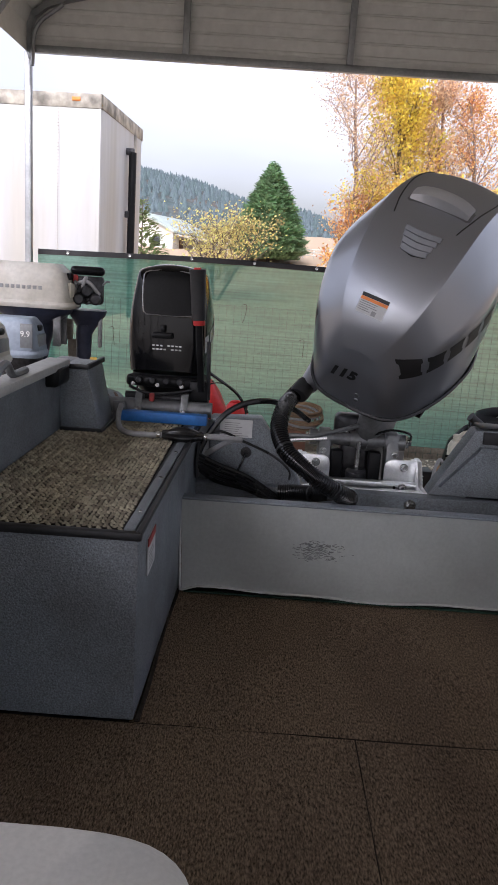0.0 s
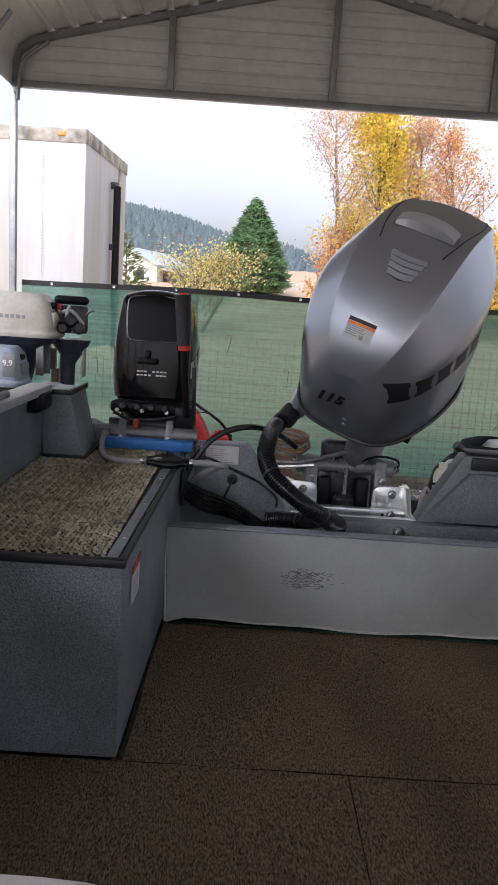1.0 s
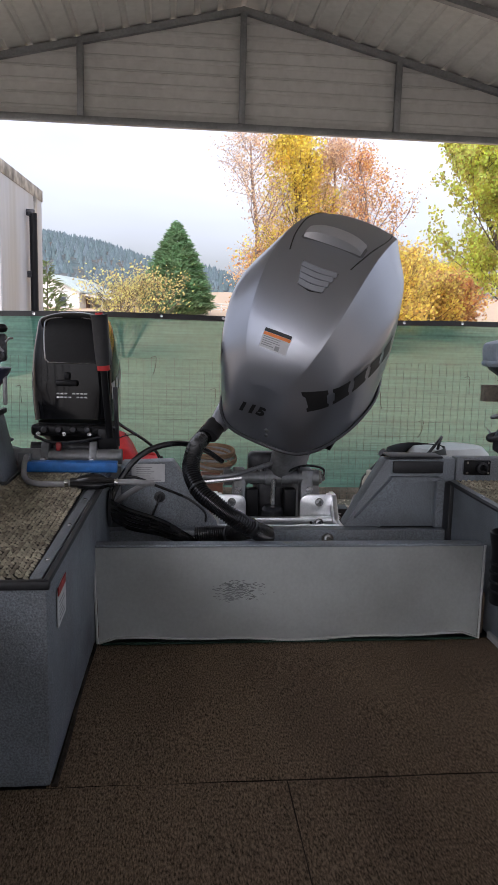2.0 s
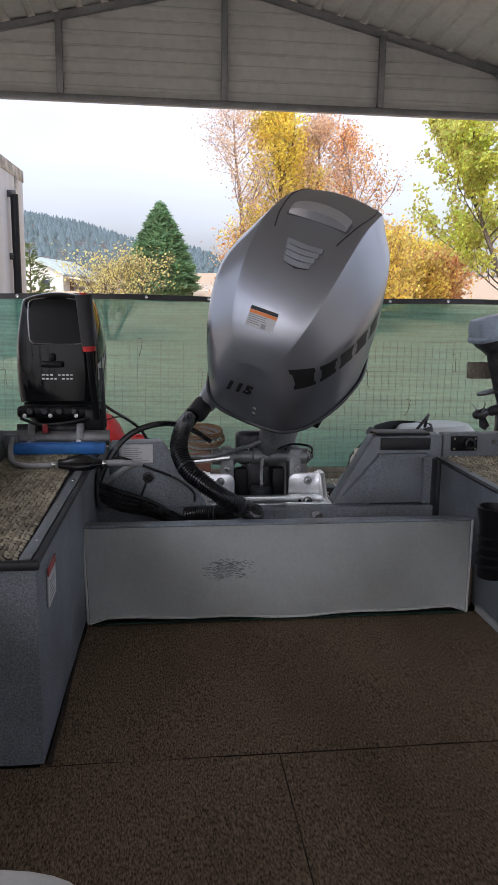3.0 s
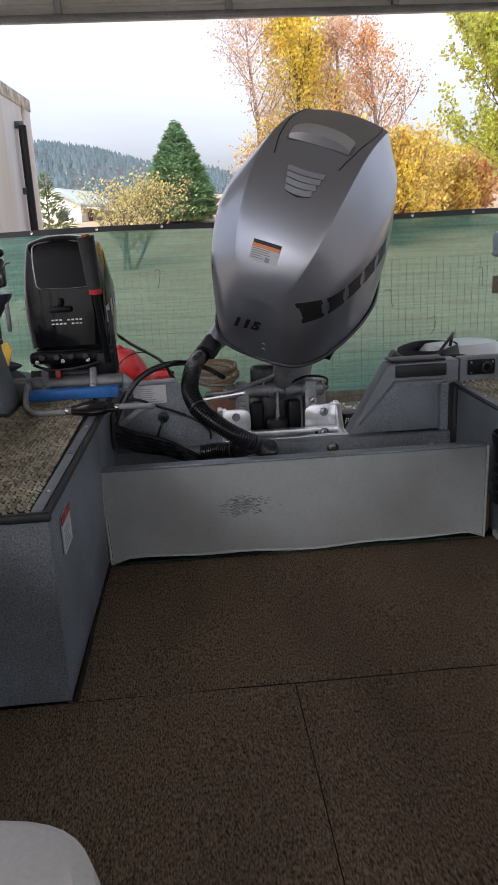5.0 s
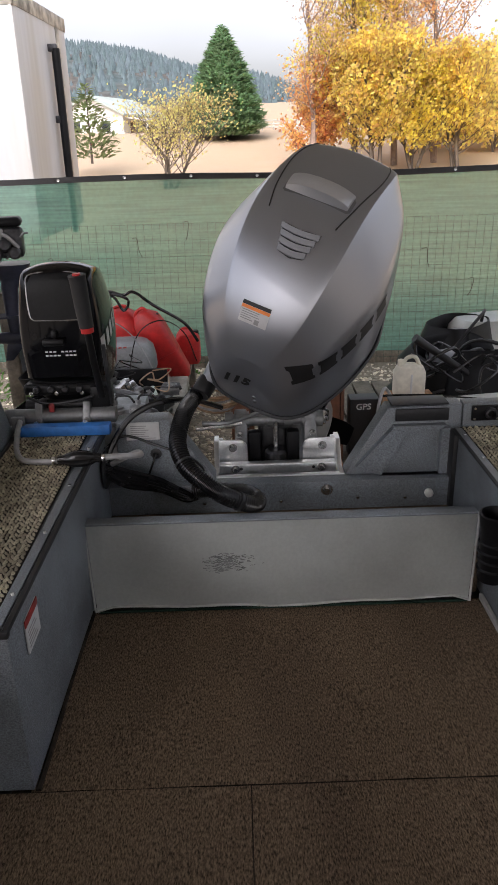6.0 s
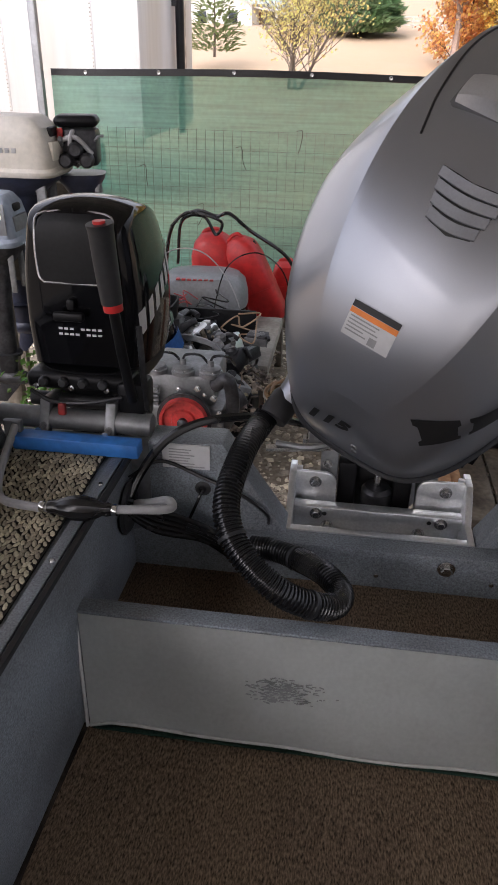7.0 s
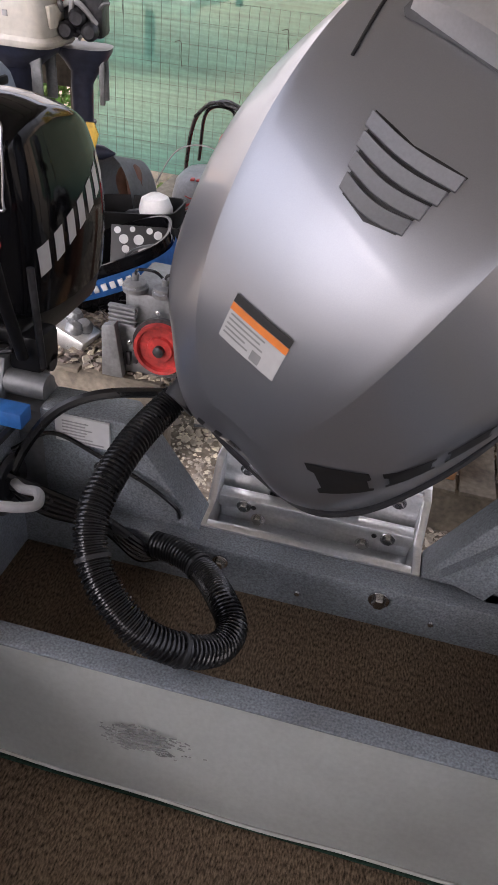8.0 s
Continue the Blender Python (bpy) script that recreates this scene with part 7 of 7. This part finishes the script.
# ---- spare outboards on stands ----
def spare_outboard(label, at, cowl_mat, leg_mat, L=0.24, W=0.15, H=0.27, leg=0.75, bare=False, mark=None, group="spare outboards"):
    t = thing("spare_outboard", label, "outboard motor", at, group=group)
    if not bare:
        part("cowl", loft([oval(0, 0, L * 0.98, W * 0.98, 0, 40, 6.5), oval(0, 0, L, W, 0.02, 40, 6.5), oval(-L * 0.02, 0, L * 0.96, W * 0.94, H * 0.50, 40, 6.5), oval(-L * 0.05, 0, L * 0.90, W * 0.86, H * 0.80, 40, 6.0), oval(-L * 0.10, 0, L * 0.78, W * 0.72, H * 0.97, 40, 5.5), oval(-L * 0.10, 0, L * 0.72, W * 0.66, H, 40, 5.0)]), cowl_mat, t, angle=28)
        part("cowl_rim", loft([oval(0, 0, L * 1.03, W * 1.04, -0.022, 40, 5.5), oval(0, 0, L * 1.08, W * 1.09, -0.008, 40, 5.5), oval(0, 0, L * 1.08, W * 1.09, 0.004, 40, 5.5), oval(0, 0, L * 1.01, W * 1.01, 0.02, 40, 5.5)]), cowl_mat, t)
        part("vent_slot", box((L * 0.80, -W * 0.55, H * 0.20), (L * 1.005, W * 0.55, H * 0.55), 0.008), M["jug"] if mark == "bars" else M["grey_plastic"], t)
        if mark == "bars":
            part("side_stripe", box((-L * 0.84, -W * 0.940, H * 0.52), (-L * 0.64, -W * 0.90, H * 0.64), 0.002), M["red_paint"], t, "faded red stripe")
            part("side_stripe", box((-L * 0.84, -W * 0.972, H * 0.32), (-L * 0.64, -W * 0.93, H * 0.44), 0.002), M["blue"], t, "faded blue stripe")
        part("cowl_latch", box((L * 0.62, -W * 0.3, H * 0.62), (L * 0.94, W * 0.3, H * 0.80), 0.012), M["black_plastic"], t)
        if mark == "bars":
            for k in range(8):
                part("name_block", box((-L * 0.62 + k * 0.034, -W * 0.975, H * 0.36), (-L * 0.62 + k * 0.034 + 0.022, -W * 0.955, H * 0.45), 0.001), M["grey_ink"], t)
        if mark == "9.9":
            plate = part("number_plate", box((L * 0.40, -W * 0.99, H * 0.18), (L * 0.86, -W * 0.94, H * 0.86), 0.003), M["grey_plastic"], t)
            cu = bpy.data.curves.new("number", "FONT")
            cu.body, cu.size, cu.extrude = "9.9", 0.048, 0.001
            tmp = bpy.data.objects.new("number", cu)
            scene.collection.objects.link(tmp)
            bpy.context.view_layer.update()
            me = bpy.data.meshes.new_from_object(tmp.evaluated_get(bpy.context.evaluated_depsgraph_get()))
            bpy.data.objects.remove(tmp)
            me.materials.clear()
            me.materials.append(M["white"])
            me.name = "number"
            n = new("number", me)
            n.parent = plate
            n.matrix_basis = Matrix.Translation((L * 0.41, -W * 0.99 - 0.0025, H * 0.50)) @ Matrix.Rotation(radians(90), 4, "X")
    else:
        part("powerhead", box((-L * 0.8, -W * 0.7, 0.02), (L * 0.8, W * 0.7, H * 0.72), 0.02, 2), M["dark_metal"], t)
        part("flywheel_guard", box((-L * 0.85, -W * 0.6, H * 0.74), (L * 0.85, W * 0.7, H * 0.95), 0.03, 3), M["black_plastic"], t)
        rr = random.Random(21)
        for k in range(9):
            p = Vector((rr.uniform(-L, L) * 0.8, -W * rr.uniform(0.7, 0.95), H * rr.uniform(0.05, 0.7)))
            q = p + Vector((rr.uniform(-0.08, 0.08), rr.uniform(-0.02, 0.01), rr.uniform(-0.08, 0.06)))
            part("pipe", tube(spline([p, p.lerp(q, 0.5) + Vector((0, -0.02, 0.01)), q], 4), rr.uniform(0.006, 0.014), 8), (M["cast"], M["dark_metal"], M["hose_grey"])[k % 3], t)
        for k in range(3):
            part("carburettor", lathe([(0.035, 0), (0.038, 0.05), (0.026, 0.07)], 14, Matrix.Translation((-L * 0.4 + k * L * 0.4, -W * 0.7, H * 0.2 + 0.05 * (k % 2))) @ Matrix.Rotation(radians(90), 4, "X")), M["dark_metal"], t)
        part("fuel_rail", tube(spline([(-L * 0.7, -W * 0.8, H * 0.5), (0, -W * 1.0, H * 0.6), (L * 0.6, -W * 0.8, H * 0.3)], 6), 0.012, 8), M["hose_grey"], t)
        part("solenoid", box((-L * 0.7, -W * 0.86, H * 0.55), (-L * 0.45, -W * 0.70, H * 0.75), 0.01), M["red_paint"], t)
    part("lower_pan", loft([oval(0, 0, L * 0.55, W * 0.55, -0.12, 28, 2.8), oval(0, 0, L * 0.72, W * 0.70, -0.085, 28, 2.8), oval(0, 0, L * 0.92, W * 0.92, -0.05, 28, 3.0), oval(0, 0, L * 0.98, W * 0.98, -0.021, 28, 3.0)]), leg_mat, t)
    part("drive_leg", loft([oval(0, 0, L * 0.52, W * 0.5, -0.121, 24, 2.5), oval(-0.02, 0, L * 0.40, W * 0.34, -leg * 0.5, 24, 2.5), oval(-0.02, 0, L * 0.36, W * 0.26, -leg, 24, 2.5), oval(-0.02, 0, L * 0.30, W * 0.2, -leg - 0.10, 24, 2.5)]), leg_mat, t)
    part("cavitation_plate", loft([oval(-0.07, 0, L * 0.85, W * 0.55, -leg + 0.005, 24, 2.2), oval(-0.07, 0, L * 0.85, W * 0.55, -leg + 0.017, 24, 2.2)]), leg_mat, t)
    part("gear_case", lathe([(0.005, -0.16), (0.035, -0.10), (0.042, 0.0), (0.036, 0.10), (0.02, 0.13)], 16, Matrix.Translation((-0.03, 0, -leg - 0.13)) @ Matrix.Rotation(radians(-90), 4, "Y")), leg_mat, t)
    part("skeg", prism([(-0.08, -leg - 0.15), (0.05, -leg - 0.15), (-0.06, -leg - 0.28), (-0.11, -leg - 0.28)], "y", -0.006, 0.006, 0.002), leg_mat, t)
    pr = part("propeller", lathe([(0.03, 0), (0.036, 0.01), (0.034, 0.08), (0.02, 0.10)], 14, Matrix.Translation((-0.16, 0, -leg - 0.13)) @ Matrix.Rotation(radians(-90), 4, "Y")), M["dark_metal"], t)
    for k in range(3):
        a = k * 2.094 + 0.4
        bm = bmesh.new()
        vs = [bm.verts.new((-0.20 + dx, math.cos(a + da) * rr, -leg - 0.13 + math.sin(a + da) * rr)) for rr, da, dx in ((0.03, -0.3, 0.02), (0.10, -0.35, 0.025), (0.125, 0.0, 0.0), (0.10, 0.35, -0.025), (0.03, 0.3, -0.02))]
        bm.faces.new(vs)
        bmesh.ops.solidify(bm, geom=bm.faces[:], thickness=0.006)
        part("blade", bm, M["dark_metal"], pr)
    part("clamp_bracket", boxes([((L * 0.55, -W * 0.5, -0.26), (L * 0.75, -W * 0.38, -0.04)), ((L * 0.55, W * 0.38, -0.26), (L * 0.75, W * 0.5, -0.04)), ((L * 0.5, -W * 0.5, -0.10), (L * 0.62, W * 0.5, -0.06))], 0.008), M["cast"], t)
    return t


spare_outboard("spare outboard with an aged off-white cowl on a timber stand", Matrix.Translation((-1.83, 5.02, 0.61)), M["beige_cowl"], M["navy"], 0.26, 0.16, 0.25, 0.72, mark="bars")
spare_outboard("spare outboard without its cowl, engine showing, on a timber stand", Matrix.Translation((-1.52, 5.16, 0.60)) @ Matrix.Rotation(radians(12), 4, "Z"), M["black_plastic"], M["navy"], 0.13, 0.12, 0.27, 0.36, bare=True)
spare_outboard("spare outboard with a faded blue-grey cowl numbered 9.9", Matrix.Translation((-1.84, 4.72, 0.33)), M["blue_cowl"], M["dark_metal"], 0.16, 0.13, 0.21, 0.62, mark="9.9")
spare_outboard("spare outboard with a yellowed cream cowl on a timber stand", Matrix.Translation((-1.80, 4.02, 0.37)), M["beige_cowl"], M["dark_metal"], 0.14, 0.12, 0.20, 0.62)
stand = thing("motor_stand", "rough timber stand carrying spare outboards", "stand")
part("rail", box((-2.3, 5.30, 0.36), (-1.66, 5.35, 0.50), 0.006), M["old_wood"], stand)
part("rail", box((-2.2, 4.90, 0.06), (-1.80, 4.935, 0.20), 0.006), M["old_wood"], stand)
part("rail", box((-2.1, 4.10, 0.10), (-1.60, 4.15, 0.24), 0.006), M["old_wood"], stand)
for x, y, top in ((-2.15, 5.35, 0.36), (-1.70, 5.35, 0.36), (-2.05, 4.15, 0.24), (-1.95, 4.83, 0.2)):
    part("post", box((x, y, GROUND), (x + 0.09, y + 0.05, top), 0.006), M["old_wood"], stand)
part("propeller_fin", prism([(-1.47, 0.15), (-1.43, 0.14), (-1.40, 0.24), (-1.42, 0.29), (-1.46, 0.29)], "y", 5.0, 5.012, 0.003), M["tailfin"], stand, "yellow painted blade")


def weeds(label, spots, seed, leaf=1.0):
    r = random.Random(seed)
    vs, fs = [], []
    for (cx, cy, cz, rx, rz, n) in spots:
        for k in range(n):
            q = Vector((cx + r.gauss(0, rx), cy + r.gauss(0, rx * 0.5), cz + rz * min(abs(r.gauss(0, 1)), r.uniform(1.2, 1.6))))
            nn = Vector((r.gauss(0, 1), r.gauss(-0.6, 1), r.gauss(0.6, 1))).normalized()
            a = nn.orthogonal().normalized() * r.uniform(0.012, 0.026) * leaf
            b = nn.cross(a) * 0.75
            i = len(vs)
            vs += [q + a, q + b + nn * 0.006, q - a, q - b + nn * 0.006]
            fs.append((i, i + 1, i + 2, i + 3))
    me = bpy.data.meshes.new("weeds")
    me.from_pydata([tuple(v) for v in vs], [], fs)
    me.materials.append(LEAF["ivy"])
    tagged(new("weeds", me), label, "weeds", kind="stuff")


weeds("green weeds growing among motors and along the fence", [(-1.62, 5.9, -0.88, 0.14, 0.30, 1100), (-1.75, 6.9, -0.88, 0.25, 0.16, 900), (-1.3, 7.45, -0.88, 0.35, 0.08, 500), (-1.55, 4.6, -0.88, 0.10, 0.40, 800)], 2)
weeds("ivy hanging at the carport post", [(-3.10, 7.9, 0.16, 0.09, 0.26, 500), (-3.08, 7.9, -0.88, 0.14, 0.70, 1500)], 4, 1.7)


# ---- yard clutter to starboard ----
make_pallet(0.34, 2.1, 4.05, 6.3, -0.62, "weathered timber pallet under black motor covers")
tagged(part("timber_block", boxes([((0.385, 4.12, -0.62), (0.435, 4.62, -0.50)), ((0.437, 4.10, -0.62), (0.485, 4.6, -0.515))], 0.004), M["wood"]), "pair of sawn timber offcuts on a pallet", "timber")
cab = thing("brown_cabinet", "small brown veneered cabinet on the pallet", "cabinet")
part("carcass", box((0.34, 4.66, -0.62), (0.50, 4.95, -0.10), 0.004), M["brown_wood"], cab)
part("side_panel", box((0.505, 4.66, -0.62), (0.525, 4.95, -0.09), 0.003), M["brown_wood"], cab)
gps = thing("gps_box", "small black box with white lettering GPS", "box", Matrix.Translation((0.66, 4.72, -0.30)))
part("carton", box((-0.09, 0, -0.32), (0.09, 0.12, 0.06), 0.003), M["ink"], gps)
cu = bpy.data.curves.new("print", "FONT")
cu.body, cu.size, cu.extrude, cu.shear = "GPS", 0.055, 0.0008, 0.1
tmp = bpy.data.objects.new("print", cu)
scene.collection.objects.link(tmp)
bpy.context.view_layer.update()
me = bpy.data.meshes.new_from_object(tmp.evaluated_get(bpy.context.evaluated_depsgraph_get()))
bpy.data.objects.remove(tmp)
me.materials.clear()
me.materials.append(M["white"])
o = new("print", me)
o.parent = gps
o.matrix_basis = Matrix.Translation((-0.055, -0.002, -0.005)) @ Matrix.Rotation(radians(90), 4, "X")

jug = thing("jug", "milky white plastic jug with a moulded handle", "jug", Matrix.Translation((0.92, 4.70, -0.215)))
part("body", loft([oval(0, 0, 0.088, 0.06, 0, 28, 4), oval(0, 0, 0.094, 0.065, 0.02, 28, 4), oval(0, 0, 0.094, 0.065, 0.15, 28, 4), oval(0, 0, 0.08, 0.055, 0.185, 28, 3.5), oval(0, 0, 0.04, 0.035, 0.20, 28, 3)]), M["jug"], jug)
part("handle", tube(spline([(-0.05, 0, 0.18), (-0.02, 0, 0.235), (0.03, 0, 0.24), (0.06, 0, 0.185)], 6), 0.012, 8), M["jug"], jug)
part("spout", lathe([(0.02, 0.19), (0.02, 0.225), (0.016, 0.228)], 14, Matrix.Translation((-0.055, 0, 0))), M["jug"], jug)
part("groove", box((-0.006, -0.068, 0.02), (0.006, -0.062, 0.15), 0.002), M["decal_white"], jug)
tagged(part("support_box", box((0.78, 4.56, -0.62), (1.08, 4.82, -0.217), 0.01), M["wood"]), "orange-brown wooden box under a jug", "box")

cov = thing("grey_cover", "long pale grey engine cover lying on its side", "engine cover", Matrix.Translation((1.06, 3.62, -0.105)) @ Matrix.Rotation(radians(8), 4, "Z"))
part("shell", loft([oval(0, 0, 0.44, 0.19, 0.0, 36, 3), oval(0, 0, 0.45, 0.20, 0.06, 36, 3), oval(0.02, 0, 0.43, 0.19, 0.155, 36, 3), oval(0.04, 0, 0.36, 0.15, 0.205, 36, 2.8), oval(0.06, 0, 0.22, 0.09, 0.222, 36, 2.4)]), material("pale grey cover paint", (0.42, 0.42, 0.41), 0.4, 0, 0.1, 60, 5, 0.03), cov)
part("dark_rim", loft([oval(0, 0, 0.452, 0.202, 0.085, 36, 3), oval(0, 0, 0.456, 0.206, 0.10, 36, 3), oval(0.005, 0, 0.448, 0.198, 0.112, 36, 3)]), M["black_trim"], cov)
tagged(part("support_box", box((0.72, 3.5, GROUND), (1.35, 3.78, -0.107), 0.01), M["old_wood"]), "rough timber box under an engine cover", "box")


def black_cover(label, at, L, W, H, seed):
    r = random.Random(seed)
    t = thing("black_cover", label, "engine cover", at, group="black covers on the pallet")
    bm = loft([oval(0, 0, L, W, 0, 32, 3.4), oval(0.01, 0, L * 0.97, W * 0.95, H * 0.6, 32, 3.2), oval(0.03, 0, L * 0.8, W * 0.78, H * 0.95, 32, 3), oval(0.03, 0, L * 0.76, W * 0.74, H * 0.90, 32, 3), oval(0.02, 0, L * 0.70, W * 0.68, H * 0.30, 32, 3)])
    part("shell", bm, M["black_plastic"], t)
    part("strap", tube(spline([(-L * 0.8, -W * 0.5, H * 0.7), (-L * 0.2, -W * 0.9, H * 1.15), (L * 0.4, -W * 0.6, H * 1.05), (L * 0.9, -W * 0.2, H * 0.5)], 6), 0.012, 8), M["black_trim"], t)
    part("insert", box((-L * 0.3, -W * 0.3, H * 0.3), (L * 0.35, W * 0.3, H * 0.8), 0.02, 2), M["grey_plastic"], t)


black_cover("open black motor cover, upturned", Matrix.Translation((1.32, 5.35, -0.36)) @ Matrix.Rotation(radians(12), 4, "X") @ Matrix.Rotation(radians(20), 4, "Z"), 0.34, 0.26, 0.30, 1)
black_cover("black motor cover leaning on others", Matrix.Translation((1.55, 5.05, -0.34)) @ Matrix.Rotation(radians(-14), 4, "X") @ Matrix.Rotation(radians(-35), 4, "Z"), 0.30, 0.24, 0.30, 2)
black_cover("scuffed black lower motor cover", Matrix.Translation((1.06, 5.0, -0.60)) @ Matrix.Rotation(radians(-20), 4, "Z"), 0.26, 0.20, 0.26, 3)
black_cover("black motor cover at the pallet edge", Matrix.Translation((1.50, 5.75, -0.45)) @ Matrix.Rotation(radians(50), 4, "Z"), 0.34, 0.24, 0.46, 4)
black_cover("black motor cover underneath the heap", Matrix.Translation((1.30, 5.35, -0.62)), 0.42, 0.34, 0.27, 5)
spare_cowl("pale grey spare cowl behind black covers", Matrix.Translation((1.86, 6.0, -0.62)) @ Matrix.Rotation(radians(15), 4, "Z"), 0.36, 0.22, 0.60, M["panel"], M["grey_plastic"], False)
tagged(part("black_lever", tube([(0.98, 4.86, 0.10), (1.08, 4.88, 0.03), (1.36, 4.96, -0.17)], lambda s: 0.028 - 0.006 * s, 12), M["black_trim"]), "black tiller lever lying on motor covers", "lever")
r9 = random.Random(12)
for k in range(7):
    x, y = r9.uniform(0.95, 1.5), r9.uniform(4.5, 5.1)
    pts = [(x + 0.13 * math.cos(q * 1.1 + k) * r9.uniform(0.7, 1.3), y + 0.1 * math.sin(q * 1.1 + k), -0.08 + 0.10 * math.sin(q * 0.9 + k * 2) + r9.uniform(-0.03, 0.03)) for q in range(7)]
    cable("control_cable", "black control cable coiled on motor covers", pts, r9.uniform(0.007, 0.011), M["hose"])
cable("grey_hose", "thin grey hose drooping from a jug", [(0.80, 4.60, -0.19), (0.74, 4.55, -0.12), (0.70, 4.5, -0.28), (0.74, 4.45, -0.55), (0.85, 4.4, -0.60)], 0.010, M["hose_grey"])
cable("black_cable", "black cable across a pale cover", [(0.60, 3.9, 0.06), (0.80, 3.80, 0.09), (1.0, 3.62, 0.125), (1.2, 3.62, 0.13), (1.45, 3.8, 0.10)], 0.007, M["hose"])

spare_outboard("dark spare outboard tilted on a stand, propeller towards the boat", Matrix.Translation((2.02, 5.35, 0.70)) @ Matrix.Rotation(radians(-14), 4, "Y"), M["blue_cowl"], M["dark_metal"], 0.16, 0.13, 0.14, 0.40)
spare_outboard("grey spare outboard hanging on a stand beside a darker one", Matrix.Translation((2.28, 5.25, 0.62)) @ Matrix.Rotation(radians(-8), 4, "Y"), M["beige_cowl"], M["grey_plastic"], 0.20, 0.14, 0.22, 0.42)
st2 = thing("motor_stand", "steel motor stand beside the pallet", "stand")
part("rail", box((1.9, 5.47, 0.38), (2.7, 5.53, 0.50), 0.005), M["old_wood"], st2)
for x in (2.15, 2.55):
    part("post", box((x, 5.48, GROUND), (x + 0.06, 5.54, 0.38), 0.005), M["old_wood"], st2)


# ---- gravel ----
def make_gravel():
    r = random.Random(77)
    vs, fs = [], []
    base = [(1, 0, 0), (0.3, 0.95, 0), (-0.8, 0.6, 0), (-0.8, -0.6, 0), (0.3, -0.95, 0), (0.45, 0.3, 0.7), (-0.4, 0.45, 0.75), (-0.2, -0.5, 0.7)]
    faces = [(0, 1, 5), (1, 6, 5), (1, 2, 6), (2, 3, 7, 6), (3, 4, 7), (4, 0, 5, 7), (5, 6, 7)]
    for k in range(30000):
        if k < 21000:
            x, y = r.gauss(0.2, 0.85), r.uniform(2.7, 4.6)
            s = r.uniform(0.007, 0.016) if r.random() < 0.85 else r.uniform(0.016, 0.028)
        else:
            x, y = r.gauss(0.0, 1.4), r.uniform(4.3, 7.65)
            s = r.uniform(0.010, 0.026) if r.random() < 0.85 else r.uniform(0.026, 0.040)
        a = r.uniform(0, 6.283)
        c, sn = math.cos(a), math.sin(a)
        sy, sz = r.uniform(0.6, 1.0), r.uniform(0.5, 1.0)
        tilt = r.uniform(-0.3, 0.3)
        i = len(vs)
        for px, py, pz in base:
            px, py, pz = px * s * r.uniform(0.8, 1.15), py * s * sy * r.uniform(0.8, 1.15), pz * s * sz + px * s * tilt
            vs.append((x + c * px - sn * py, y + sn * px + c * py, GROUND - 0.004 + pz))
        fs += [tuple(i + q for q in f) for f in faces]
    me = bpy.data.meshes.new("gravel")
    me.from_pydata(vs, [], fs)
    me.materials.append(island(material("river gravel", (0.60, 0.53, 0.42), 0.85, 0, 0.15, 90, 6, 0.2, (0.46, 0.41, 0.33)), 0.5, 0.015))
    tagged(new("gravel", me), "loose tan and grey gravel covering the yard", "gravel", kind="stuff")


make_gravel()
